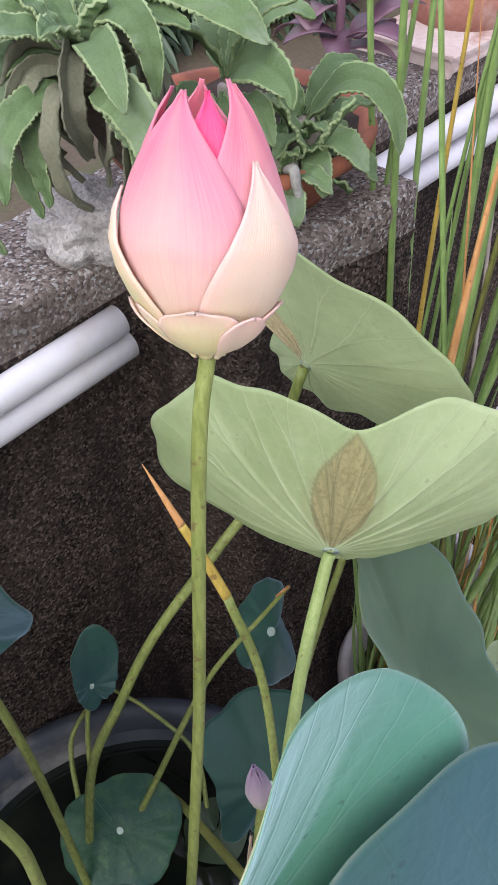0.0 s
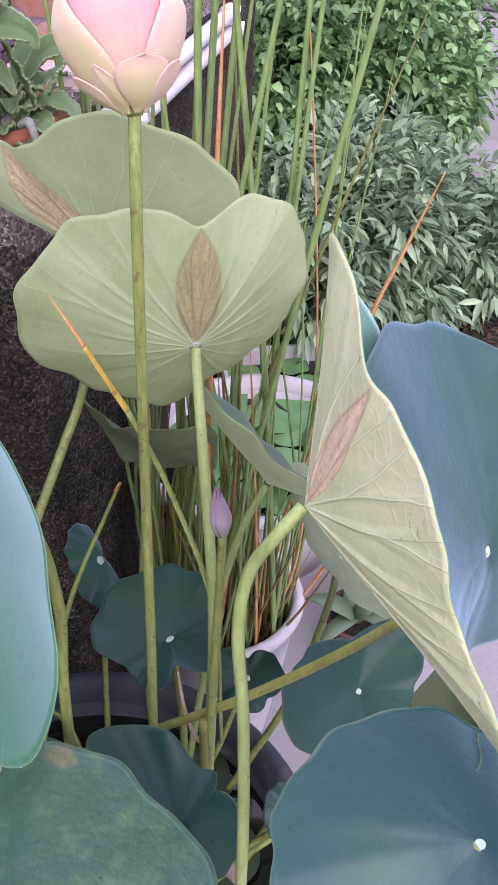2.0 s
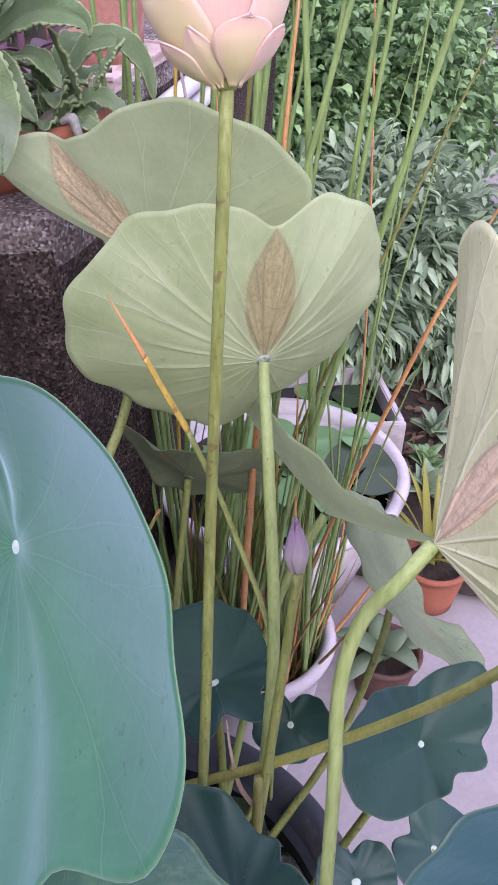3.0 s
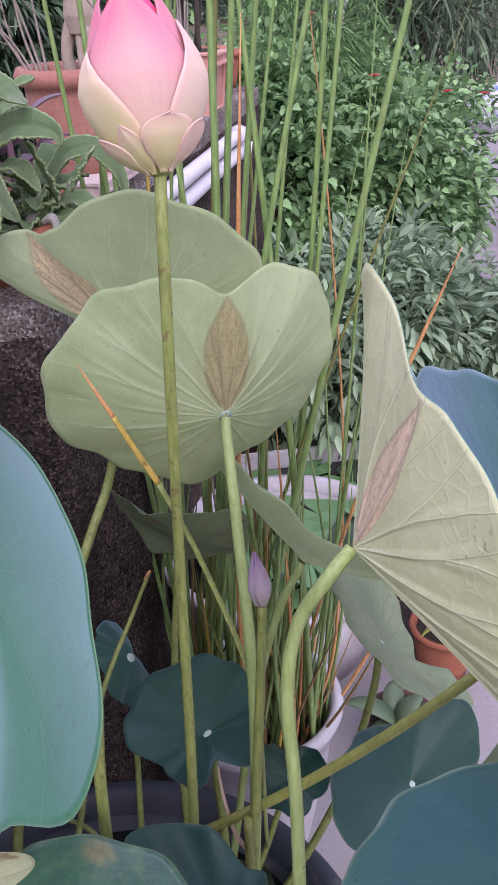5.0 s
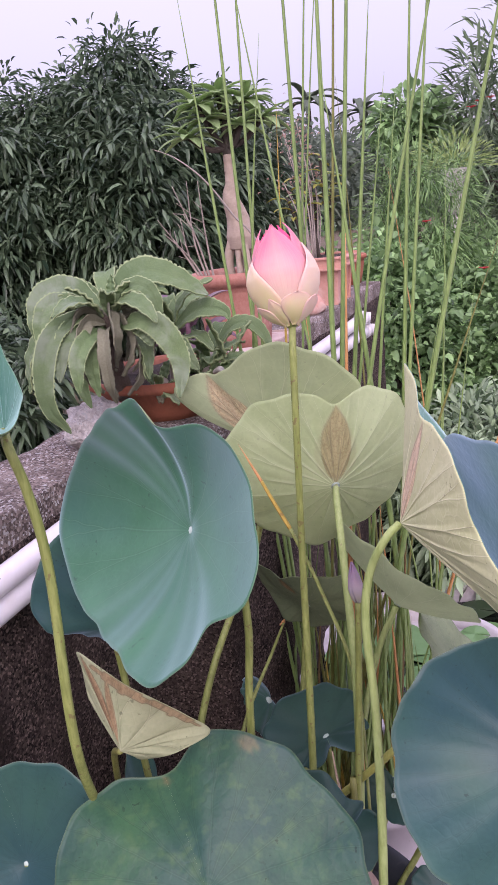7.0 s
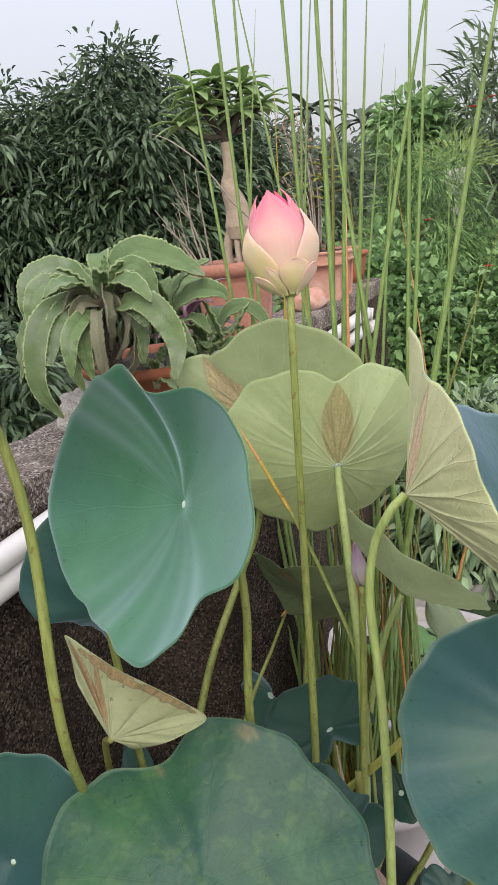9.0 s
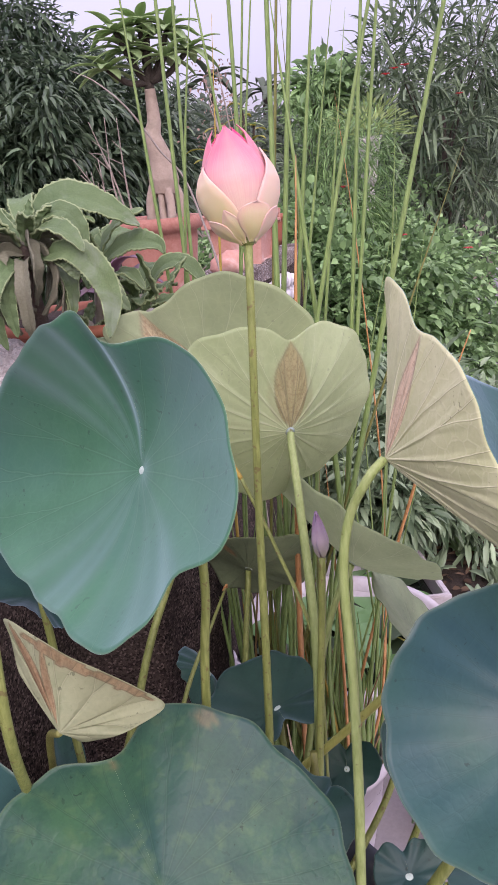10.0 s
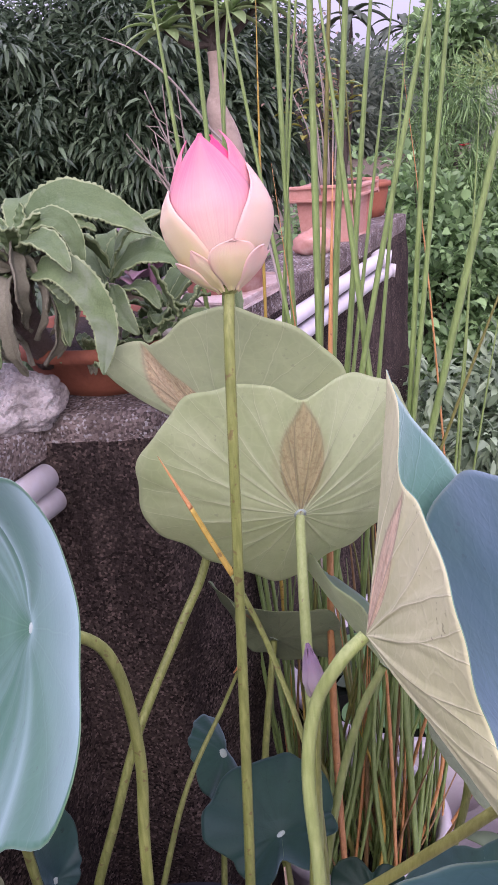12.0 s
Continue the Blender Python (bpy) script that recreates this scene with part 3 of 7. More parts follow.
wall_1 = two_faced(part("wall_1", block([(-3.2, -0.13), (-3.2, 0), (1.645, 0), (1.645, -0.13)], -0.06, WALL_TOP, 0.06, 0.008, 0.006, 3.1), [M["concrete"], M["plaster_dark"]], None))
tagged(wall_1, "low weathered concrete parapet wall, its stained face coloured darker for shade", "wall", kind="structure")
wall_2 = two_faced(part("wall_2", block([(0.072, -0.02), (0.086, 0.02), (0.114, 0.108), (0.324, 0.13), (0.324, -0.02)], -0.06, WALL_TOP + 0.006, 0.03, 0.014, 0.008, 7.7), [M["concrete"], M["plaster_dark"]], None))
tagged(wall_2, "rough square concrete pier against the parapet, its faces coloured darker for shade", "pier", kind="structure")

bm = bmesh.new()
bmesh.ops.create_grid(bm, x_segments=60, y_segments=60, size=1.0)
for v in bm.verts:
    v.co = wp(v.co.x * 5 + 2.0, (v.co.y + 1) * 3.4 - 0.01, 0) + Vector((0, 0, 0.004 * noise.noise(v.co * 7)))
floor = tagged(part("floor", bm, M["floor"], None), "worn pinkish grey cement terrace floor", "floor", kind="structure")
bm = bmesh.new()
bmesh.ops.create_grid(bm, x_segments=4, y_segments=4, size=600)
ground = tagged(part("ground", bm, M["ground"], None), "dry brown earth with leaf litter", "ground", kind="structure")
ground.location.z = -0.07


# ---- white pipes along the parapet ----
def conduit(a0, a1, z, socket, rise=0.0):
    p = thing("conduit_pipe", wp(a0, 0.0165, z + rise * (a0 + 0.3)), "scuffed white plastic conduit pipe clipped to the parapet", "pipe", "pipes on the parapet")
    tube("pipe_body", [wp(a0, 0.0165, z + rise * (a0 + 0.3)), wp(a1, 0.0165, z + rise * (a1 + 0.3))], 0.0138 if rise else 0.0148, M["pvc"], p, sides=20, n=30)
    if socket:
        tube("socket", [wp(a1 - 0.006, 0.0165, z), wp(a1 + 0.03, 0.0165, z)], (0.0195, 0.0195, 0.0185), M["pvc"], p, sides=20, n=6)
        tube("plug", [wp(a1 + 0.02, 0.0165, z), wp(a1 + 0.036, 0.02, z - 0.002), wp(a1 + 0.04, 0.034, z - 0.004)], 0.0155, M["pvc"], p, sides=16, n=5)
    return p


bars = conduit(-2.6, 0.054, 0.9015, False, 0.028)
conduit(-2.6, 0.060, 0.8735, False, 0.028)
for k, (a0, a1, t0, t1) in enumerate(((-0.288, -0.277, 35, 62), (-0.274, -0.270, 35, 62), (-0.266, -0.256, 38, 62), (-0.252, -0.248, 38, 62), (-0.245, -0.232, 40, 60))):
    ring = [radians(t0 + (t1 - t0) * i / 4) for i in range(5)]
    vs = [wp(a, 0.0165 + 0.01405 * math.cos(q), 0.9015 + 0.028 * (a + 0.3) + 0.01405 * math.sin(q)) - bars.location for a in (a0, a1) for q in ring]
    pydata("printed_mark", vs, [(i, i + 1, i + 6, i + 5) for i in range(4)], M["twig"], bars, "dark worn printed mark")
conduit(0.326, 1.31, 0.901, True)
conduit(0.326, 1.345, 0.864, True)


# ---- stones ----
def stone(at, size, seed, label, mat):
    bm = bmesh.new()
    bmesh.ops.create_icosphere(bm, subdivisions=5, radius=1.0)
    for v in bm.verts:
        p = v.co.copy()
        k = 1 + 0.34 * noise.fractal(p * 1.3 + Vector((seed, 0, 0)), 1, 2, 2) + 0.10 * noise.fractal(p * 5 + Vector((0, seed, 0)), 0.7, 2, 4)
        v.co = Vector((p.x * size[0], p.y * size[1], max(p.z, -0.75) * size[2])) * k
    ob = part("rock", bm, mat, None, smooth=True)
    ob.location = at
    return tagged(ob, label, "rock")


stone((-0.100, 0.360, WALL_TOP + 0.024), (0.046, 0.036, 0.034), 4.2, "rough pale grey rock lying on the parapet", M["rock"])


# ---- pots and tubs ----
def pot(name, at, r_rim, r_base, height, mat, label, lip=0.008, fill=0.85, soil=True, category="pot", group=""):
    t = thing(name, at, label, category, group)
    wall = 0.007
    prof = [(r_base, 0), (r_base + 0.3 * (r_rim - r_base), height * 0.25), (r_base + 0.8 * (r_rim - r_base), height * 0.72), (r_rim - 0.002, height - 2.2 * lip), (r_rim + lip * 0.7, height - 2.0 * lip), (r_rim + lip, height - lip), (r_rim + lip * 0.5, height), (r_rim - wall * 0.4, height - 0.001), (r_rim - wall, height - 0.006), (r_base + (r_rim - r_base) * 0.6 - wall, height * 0.5)]
    sd = (at[0] * 13.1 + at[1] * 7.7)
    part("pot_body", lathe_mesh(bmesh.new(), prof, 56, wobble=lambda a, z: 0.006 * math.sin(2 * a + sd) + 0.003 * math.sin(5 * a + sd)), mat, t)
    if soil:
        bm = bmesh.new()
        bmesh.ops.create_circle(bm, cap_ends=True, segments=40, radius=r_rim - wall * 0.8)
        bmesh.ops.subdivide_edges(bm, edges=bm.edges, cuts=1)
        bmesh.ops.poke(bm, faces=bm.faces)
        bmesh.ops.subdivide_edges(bm, edges=bm.edges, cuts=2)
        for v in bm.verts:
            v.co.z = height * fill + 0.004 * noise.fractal(v.co * 60, 0.8, 2, 3)
        part("soil", bm, M["soil"], t)
    return t


TUB = Vector((-0.092, -0.006, 0))
tub = thing("lotus_tub", TUB, "round dark grey plastic tub holding the lotus", "tub")
part("tub_wall", lathe_mesh(bmesh.new(), [(0.175, 0.0), (0.20, 0.2), (0.222, 0.424), (0.212, 0.424), (0.19, 0.2)], 72), M["tub"], tub)
part("tub_rim", lathe_mesh(bmesh.new(), [(0.2225, 0.416), (0.236, 0.418), (0.243, 0.428), (0.243, 0.440), (0.236, 0.450), (0.224, 0.450), (0.216, 0.440), (0.2115, 0.425)], 72, ends=False), M["tub"], tub)
bm = bmesh.new()
bmesh.ops.create_circle(bm, cap_ends=True, segments=64, radius=0.2105)
water = part("water", bm, M["water"], None, smooth=False)
water.location = TUB + Vector((0, 0, 0.402))
tagged(water, "still black water in the lotus tub", "water", kind="structure")

REED_POT = Vector((0.245, 0.327, 0))
reed_pot = pot("white_pot", REED_POT, 0.113, 0.062, 0.352, M["white_plastic"], "round white plastic pot with a chipped rim, full of reeds", lip=0.010, fill=0.84)
basin = thing("water_basin", (0.55, 0.735, 0), "wide white plastic basin of water with lily pads", "basin")
BASIN_WOBBLE = lambda a, z: 0.01 * math.sin(2 * a + 1) + 0.004 * math.sin(9 * a)
part("basin_body", lathe_mesh(bmesh.new(), [(0.165, 0.0), (0.204, 0.13), (0.226, 0.222), (0.2195, 0.222), (0.198, 0.13)], 64, wobble=BASIN_WOBBLE), M["white_plastic"], basin)
part("basin_rim", lathe_mesh(bmesh.new(), [(0.2262, 0.2215), (0.244, 0.228), (0.250, 0.240), (0.244, 0.250), (0.228, 0.249), (0.2193, 0.2225)], 64, wobble=BASIN_WOBBLE, ends=False), M["white_plastic"], basin)
bm = bmesh.new()
bmesh.ops.create_circle(bm, cap_ends=True, segments=48, radius=0.211)
w2 = part("water", bm, M["water"], None, smooth=False)
w2.location = (0.55, 0.735, 0.205)
tagged(w2, "dark water in the white basin", "water", kind="structure")


def open_box(name, corner, ux, uy, sx, sy, h, mat, label, category):
    t = thing(name, corner, label, category)
    ux, uy = Vector(ux).normalized(), Vector(uy).normalized()
    w = 0.016
    for nm, a0, a1, b0, b1, z0, z1 in (("side_wall", 0, sx, 0, w, 0, h), ("side_wall", 0, sx, sy - w, sy, 0, h), ("end_wall", 0, w, w + 0.001, sy - w - 0.001, 0, h), ("end_wall", sx - w, sx, w + 0.001, sy - w - 0.001, 0, h), ("bottom", w + 0.001, sx - w - 0.001, w + 0.001, sy - w - 0.001, 0, 0.02)):
        bm = bmesh.new()
        bmesh.ops.create_cube(bm, size=1.0)
        for v in bm.verts:
            a, b, z = (a0 + a1) / 2 + v.co.x * (a1 - a0), (b0 + b1) / 2 + v.co.y * (b1 - b0), (z0 + z1) / 2 + v.co.z * (z1 - z0)
            v.co = ux * a + uy * b + Vector((0, 0, z))
        bmesh.ops.bevel(bm, geom=list(bm.edges), offset=0.003, segments=2, affect="EDGES")
        part(nm, bm, mat, t, smooth=False)
    return t


open_box("planter_box", (0.62, 0.985, 0), (0.93, -0.36, 0), (0.36, 0.93, 0), 0.37, 0.27, 0.15, M["white_plastic"], "rectangular white foam box of water with lily pads", "planter")
bm = bmesh.new()
bmesh.ops.create_grid(bm, x_segments=2, y_segments=2, size=0.5)
for v in bm.verts:
    v.co = Vector((0.93, -0.36, 0)) * (0.185 + v.co.x * 0.334) + Vector((0.36, 0.93, 0)) * (0.135 + v.co.y * 0.234) + Vector((0, 0, 0.105))
w3 = part("water", bm, M["water"], None, smooth=False)
w3.location = (0.62, 0.985, 0)
tagged(w3, "dark water in the foam box", "water", kind="structure")
pot("small_pot", (0.552, 0.372, 0), 0.060, 0.044, 0.095, M["terracotta_dark"], "small damp brown clay pot on the floor", lip=0.005)

# ---- lotus leaves ----
def lens(theta, s, mid, half, s0, s1):
    """A pointed patch from the middle of a leaf outwards: 1 inside, 0 outside."""
    d = np.abs((theta - mid + np.pi) % (2 * np.pi) - np.pi)
    k = np.clip((s - s0) / (s1 - s0), 0, 1)
    w = half * (np.sin(np.pi * np.clip(k, 0.02, 1.0) ** 0.9) ** 0.9) / np.maximum(s, 0.12)
    return np.clip((w - d) / 0.035, 0, 1) * (s >= s0 - 0.02) * (s <= s1)


def lotus_leaf(spec, label, top, under, stalk=None, stalk_r=(0.0045, 0.0045), stalk_mat=None, dry=None, ripple=0.0016, group="lotus leaves", seed=0, nt=150, ns=26, power=1.5, jag=0.0, waves=2, quilt=0.0, ribs=21):
    """A shield-shaped leaf. spec: centre, upper side's normal, way to the notch, reach and lift of the rim at even steps round from the notch."""
    c, n, u = Vector(spec["c"]), Vector(spec["n"]).normalized(), Vector(spec["u"])
    u = (u - n * u.dot(n)).normalized()
    v = n.cross(u)
    base = Vector(stalk[0]) if stalk else c
    t = thing("lotus_leaf", base, label, "lotus leaf", group)
    rg = rng_of(seed + 5)
    th = np.linspace(0, 2 * np.pi, nt + 1)
    s = np.linspace(0, 1, ns + 1) ** 0.85
    R = periodic(spec.get("R", (0.1,) * 4), th)
    H = periodic(spec.get("H", (0.0,) * 4), th)
    ph = rg.uniform(0, 6.28, 4)
    R = R * (1 + 0.012 * np.sin(11 * th + ph[0]) + 0.008 * np.sin(19 * th + ph[1])) + jag * np.abs(np.sin(8 * th + ph[2])) * -1
    T, S = np.meshgrid(th, s)
    r = S * R[None]
    F = np.fft.rfft(H[:-1])
    F[waves + 1:] = 0
    L = np.fft.irfft(F, nt)
    L = np.append(L, L[0])  # the broad sweep of the blade; the rest of the lift shows near the rim
    h = L[None] * S ** power + (H - L)[None] * S ** 3.2 + ripple * S ** 2.5 * (np.sin(9 * T + ph[2]) + 0.7 * np.sin(14 * T + ph[3]))
    h = h - 0.003 * np.exp(-(r / 0.008) ** 2)
    o = c - base
    if "rim" in spec:
        rim = np.array([periodic([q[k] for q in spec["rim"]], th) for k in range(3)]).T - np.array(c)
        F = np.fft.rfft(rim[:-1], axis=0)
        F[4:] = 0
        L = np.fft.irfft(F, nt, axis=0)
        L = np.concatenate([L, L[:1]])
        P = np.array(o)[None, None] + S[..., None] * L[None] + S[..., None] ** 2.6 * (rim - L)[None] + (ripple * S ** 2.5 * np.sin(13 * T + ph[2]))[..., None] * np.array(n)
        P = P - (spec["cup"] * np.sin(np.pi * S) * np.sin(np.clip(T * spec["near"], 0, np.pi)))[..., None] * np.array(n)
    else:
        P = np.array(o)[None, None] + r[..., None] * (np.cos(T)[..., None] * np.array(u) + np.sin(T)[..., None] * np.array(v)) + h[..., None] * np.array(n)
    if quilt:  # the blade swells between its ribs, which fork on the way out
        cell = T / (2 * np.pi) * ribs
        ax_ = np.abs(cell % 1.0 - 0.5)
        begin = 0.40 + 0.26 * np.abs(np.sin(7.3 * np.floor(cell) + seed))
        off_rib = np.abs(ax_ - 0.6 * np.maximum(S - begin, 0.0))
        P = P + (quilt * np.minimum(1.0, off_rib / 0.17) * np.minimum(1.0, S * 3) * (1 - S ** 6))[..., None] * np.array(n)
    du, dv = np.gradient(P, axis=1), np.gradient(P, axis=0)
    N = np.cross(dv, du)
    N /= np.linalg.norm(N, axis=-1, keepdims=True) + 1e-12
    if (N[:, : nt // 3].reshape(-1, 3) @ np.array(n)).mean() < 0 if "rim" in spec else (N.reshape(-1, 3) @ np.array(n)).mean() < 0:
        N = -N
    N[0] = np.array(n)
    th_k = (0.0010 - 0.0006 * S)[..., None]
    top_v, low_v = P + N * th_k * 0.5, P - N * th_k * 0.5
    rows_, cols = ns + 1, nt + 1
    verts = np.concatenate([top_v.reshape(-1, 3), low_v.reshape(-1, 3)])
    off = rows_ * cols
    faces, slots = [], []
    for i in range(ns):
        for j in range(nt):
            a, b, c2, d = i * cols + j, i * cols + j + 1, (i + 1) * cols + j + 1, (i + 1) * cols + j
            q = (a, d, c2, b) if i else (a, d, c2)
            faces.append(q)
            slots.append(0)
            faces.append(tuple(off + k for k in q[::-1]))
            slots.append(1)
    for j in range(nt):
        a, b = ns * cols + j, ns * cols + j + 1
        faces.append((a, off + a, off + b, b))
        slots.append(0)
    blade = pydata("blade", verts, faces, [top, under], t, slots=slots)
    me = blade.data
    uvs = np.stack([T.ravel() / (2 * np.pi), S.ravel()], 1)
    uvs = np.concatenate([uvs, uvs])
    lay = me.uv_layers.new(name="polar")
    idx = np.empty(len(me.loops), int)
    me.loops.foreach_get("vertex_index", idx)
    lay.data.foreach_set("uv", uvs[idx].ravel())
    dr = np.zeros(off)
    for patch in dry or ():
        dr = np.maximum(dr, (lens(T, S, *patch[:4]) * patch[4]).ravel())
    att = me.attributes.new("dry", "FLOAT", "POINT")
    att.data.foreach_set("value", np.concatenate([dr * spec.get("dry_top", 0.25), dr]))
    if stalk:
        dent = 0.0 if "rim" in spec else 0.003
        tube("stalk", [*stalk, c - n * (dent + 0.0014)], stalk_r, stalk_mat or M["stalk"], t, sides=10, n=10)
        if dent:
            tube("navel", [c - n * (dent - 0.0005), c - n * (dent - 0.0012)], (0.0050, 0.0038), M["navel"], t, sides=12, n=2)
    return t

# ---- the lotus flower ----
BUD, BUD_TOP = Vector((0.029, 0.004, 1.1338)), Vector((0.032, 0.038, 1.2210))
flower = thing("lotus_flower", (-0.03, -0.075, 0.402), "pink and cream lotus bud opening on a tall green stalk", "lotus flower")
tube("stalk", [(-0.03, -0.078, 0.402), (-0.0194, -0.058, 0.6026), (-0.0042, -0.038, 0.7639), (0.009, -0.019, 0.904), (0.022, -0.006, 1.0833), BUD], (0.0040, 0.0038, 0.0035, 0.0035), M["stalk"], flower, sides=12, n=10)


def petal(parent, mat, base, axis, azim, half_w, height, f0, f1, radius, lift=0.0, nu=16, nv=24, tip=0.62, sharp=2.0, bulge=0.0, curl=0.0, peak=0.5):
    """A cupped petal hugging a bud: half_w in degrees at its widest, from f0 to f1 of the bud's height, radius the bud's girth there."""
    ax = axis.normalized()
    ex = (Vector((1, 0, 0)) - ax * ax.x).normalized()
    ey = ax.cross(ex)
    o = base - Vector(parent.location)
    P = np.zeros((nv + 1, nu + 1, 3))
    for i in range(nv + 1):
        t = i / nv
        f = f0 + (f1 - f0) * t
        w = radians(half_w) * (0.5 + 0.5 * math.sin(0.5 * math.pi * t / peak) if t < peak else max(0.0, 1 - ((t - peak) / (1 - peak)) ** sharp) ** tip)
        w = max(w, 0.01)
        for j in range(nu + 1):
            k = 2 * j / nu - 1
            a = radians(azim) + k * w
            rr = radius(f) + lift * t ** 3 + bulge * math.sin(math.pi * t) + curl * t ** 2 * abs(k) ** 2 - 0.0009 * abs(k) ** 3 * (1 - t) + 0.0003 * math.sin(5 * k + azim + 4 * t)
            P[i, j] = o + ax * (height * f) + (ex * math.cos(a) + ey * math.sin(a)) * rr
    N = np.cross(np.gradient(P, axis=1), np.gradient(P, axis=0))
    N /= np.linalg.norm(N, axis=-1, keepdims=True) + 1e-12
    verts = np.concatenate([P.reshape(-1, 3), (P + N * -0.0009).reshape(-1, 3)])
    cols, off = nu + 1, (nu + 1) * (nv + 1)
    faces = []
    for i in range(nv):
        for j in range(nu):
            q = (i * cols + j, i * cols + j + 1, (i + 1) * cols + j + 1, (i + 1) * cols + j)
            faces += [q, tuple(off + k for k in q[::-1])]
    edge = [j for j in range(cols)] + [i * cols + nu for i in range(1, nv + 1)] + [nv * cols + j for j in range(nu - 1, -1, -1)] + [i * cols for i in range(nv - 1, 0, -1)]
    for a, b in zip(edge, edge[1:] + edge[:1]):
        faces.append((b, a, off + a, off + b))
    ob = pydata("petal", verts, faces, mat, parent)
    uv = np.array([(j / nu, i / nv) for i in range(nv + 1) for j in range(cols)])
    uv = np.concatenate([uv, uv])
    lay = ob.data.uv_layers.new(name="petal")
    idx = np.empty(len(ob.data.loops), int)
    ob.data.loops.foreach_get("vertex_index", idx)
    lay.data.foreach_set("uv", uv[idx].ravel())
    return ob


AX = BUD_TOP - BUD
H = 0.0965


def girth(f):
    """The bud's outline: radius at a fraction of its height."""
    return float(np.interp(f, (-0.05, 0.0, 0.04, 0.09, 0.15, 0.24, 0.34, 0.45, 0.56, 0.68, 0.8, 0.9, 0.97, 1.03), (0.005, 0.007, 0.0125, 0.0170, 0.0215, 0.0266, 0.0310, 0.0336, 0.0322, 0.0282, 0.0236, 0.0188, 0.0140, 0.0085)))


PETALS = (  # azimuth, half width, from, to, layer, lift, bulge, tip, sharpness, widest, colour
    (-116, 60, 0.02, 0.965, 0.97, 0.0, 0.0, 0.95, 1.7, 0.5, "petal_pink"), (-40, 50, 0.02, 1.0, 0.93, 0.0005, 0.0, 0.95, 1.7, 0.5, "petal_pink"),
    (100, 70, 0.02, 1.0, 0.92, 0.0, 0.0, 0.95, 1.7, 0.5, "petal_pink"), (174, 54, 0.02, 0.975, 0.93, -0.001, 0.0, 0.95, 1.7, 0.5, "petal_pink"),
    (32, 52, 0.02, 0.985, 0.92, 0.0, 0.0, 0.95, 1.7, 0.5, "petal_pink"), (-80, 56, 0.02, 0.965, 0.87, -0.003, 0.0, 0.95, 1.7, 0.5, "petal_deep"),
    (140, 58, 0.02, 0.94, 0.84, -0.004, 0.0, 0.95, 1.7, 0.5, "petal_deep"), (10, 58, 0.02, 0.94, 0.84, -0.004, 0.0, 0.95, 1.7, 0.5, "petal_deep"),
    (-168, 46, 0.0, 0.64, 1.02, 0.0, 0.0022, 1.0, 1.25, 0.24, "petal_cream"), (-46, 48, 0.0, 0.74, 1.015, 0.0, 0.0018, 1.0, 1.25, 0.24, "petal_blush"),
    (78, 56, 0.0, 0.68, 1.02, 0.0, 0.0020, 1.0, 1.3, 0.3, "petal_cream"),
    (-93, 36, -0.02, 0.235, 1.12, 0.0022, 0.0022, 0.5, 2.4, 0.5, "petal_cream"), (-146, 27, -0.02, 0.225, 1.09, 0.0014, 0.0010, 0.95, 1.3, 0.4, "petal_cream"),
    (-184, 28, -0.02, 0.20, 1.12, 0.0030, 0.0018, 0.85, 1.6, 0.5, "petal_cream"), (-54, 22, -0.02, 0.20, 1.14, 0.0040, 0.0026, 0.6, 2.0, 0.5, "petal_blush"),
    (-10, 30, -0.02, 0.21, 1.05, 0.0026, 0.0010, 0.7, 2.0, 0.5, "petal_blush"), (90, 40, -0.02, 0.23, 1.05, 0.0014, 0.0010, 0.7, 2.0, 0.5, "petal_cream"))
for azim, hw, f0, f1, layer, lift, bulge, tip, sharp, peak, mat in PETALS:
    petal(flower, M[mat], BUD, AX, azim, hw, H, f0, f1, lambda f, k=layer: k * girth(f), lift, tip=tip, sharp=sharp, bulge=bulge, peak=peak)
tube("receptacle", [BUD + AX * -0.03, BUD + AX * 0.02, BUD + AX * 0.06], (0.0040, 0.0075, 0.0085), M["stalk"], flower, sides=14, n=4)

# ---- small violet water-lily bud ----
LB = Vector((0.044, -0.063, 0.8721))
lily = thing("water_lily_bud", (0.012, -0.06, 0.402), "closed pale violet water-lily bud on a green stalk", "flower bud")
tube("stalk", [(0.012, -0.06, 0.402), (0.0246, -0.064, 0.6027), (0.038, -0.064, 0.7852), LB], (0.0042, 0.0036, 0.003), M["stalk"], lily, sides=10, n=8)
for azim in (-95, -5, 85, 175):
    petal(lily, M["petal_violet"], LB, Vector((-0.08, 0.04, 1)), azim, 60, 0.042, 0.0, 1.0, lambda f: float(np.interp(f, (0, 0.12, 0.38, 0.7, 1.0), (0.0028, 0.0062, 0.0076, 0.0050, 0.0010))), 0.0, nu=8, nv=14, tip=0.8)

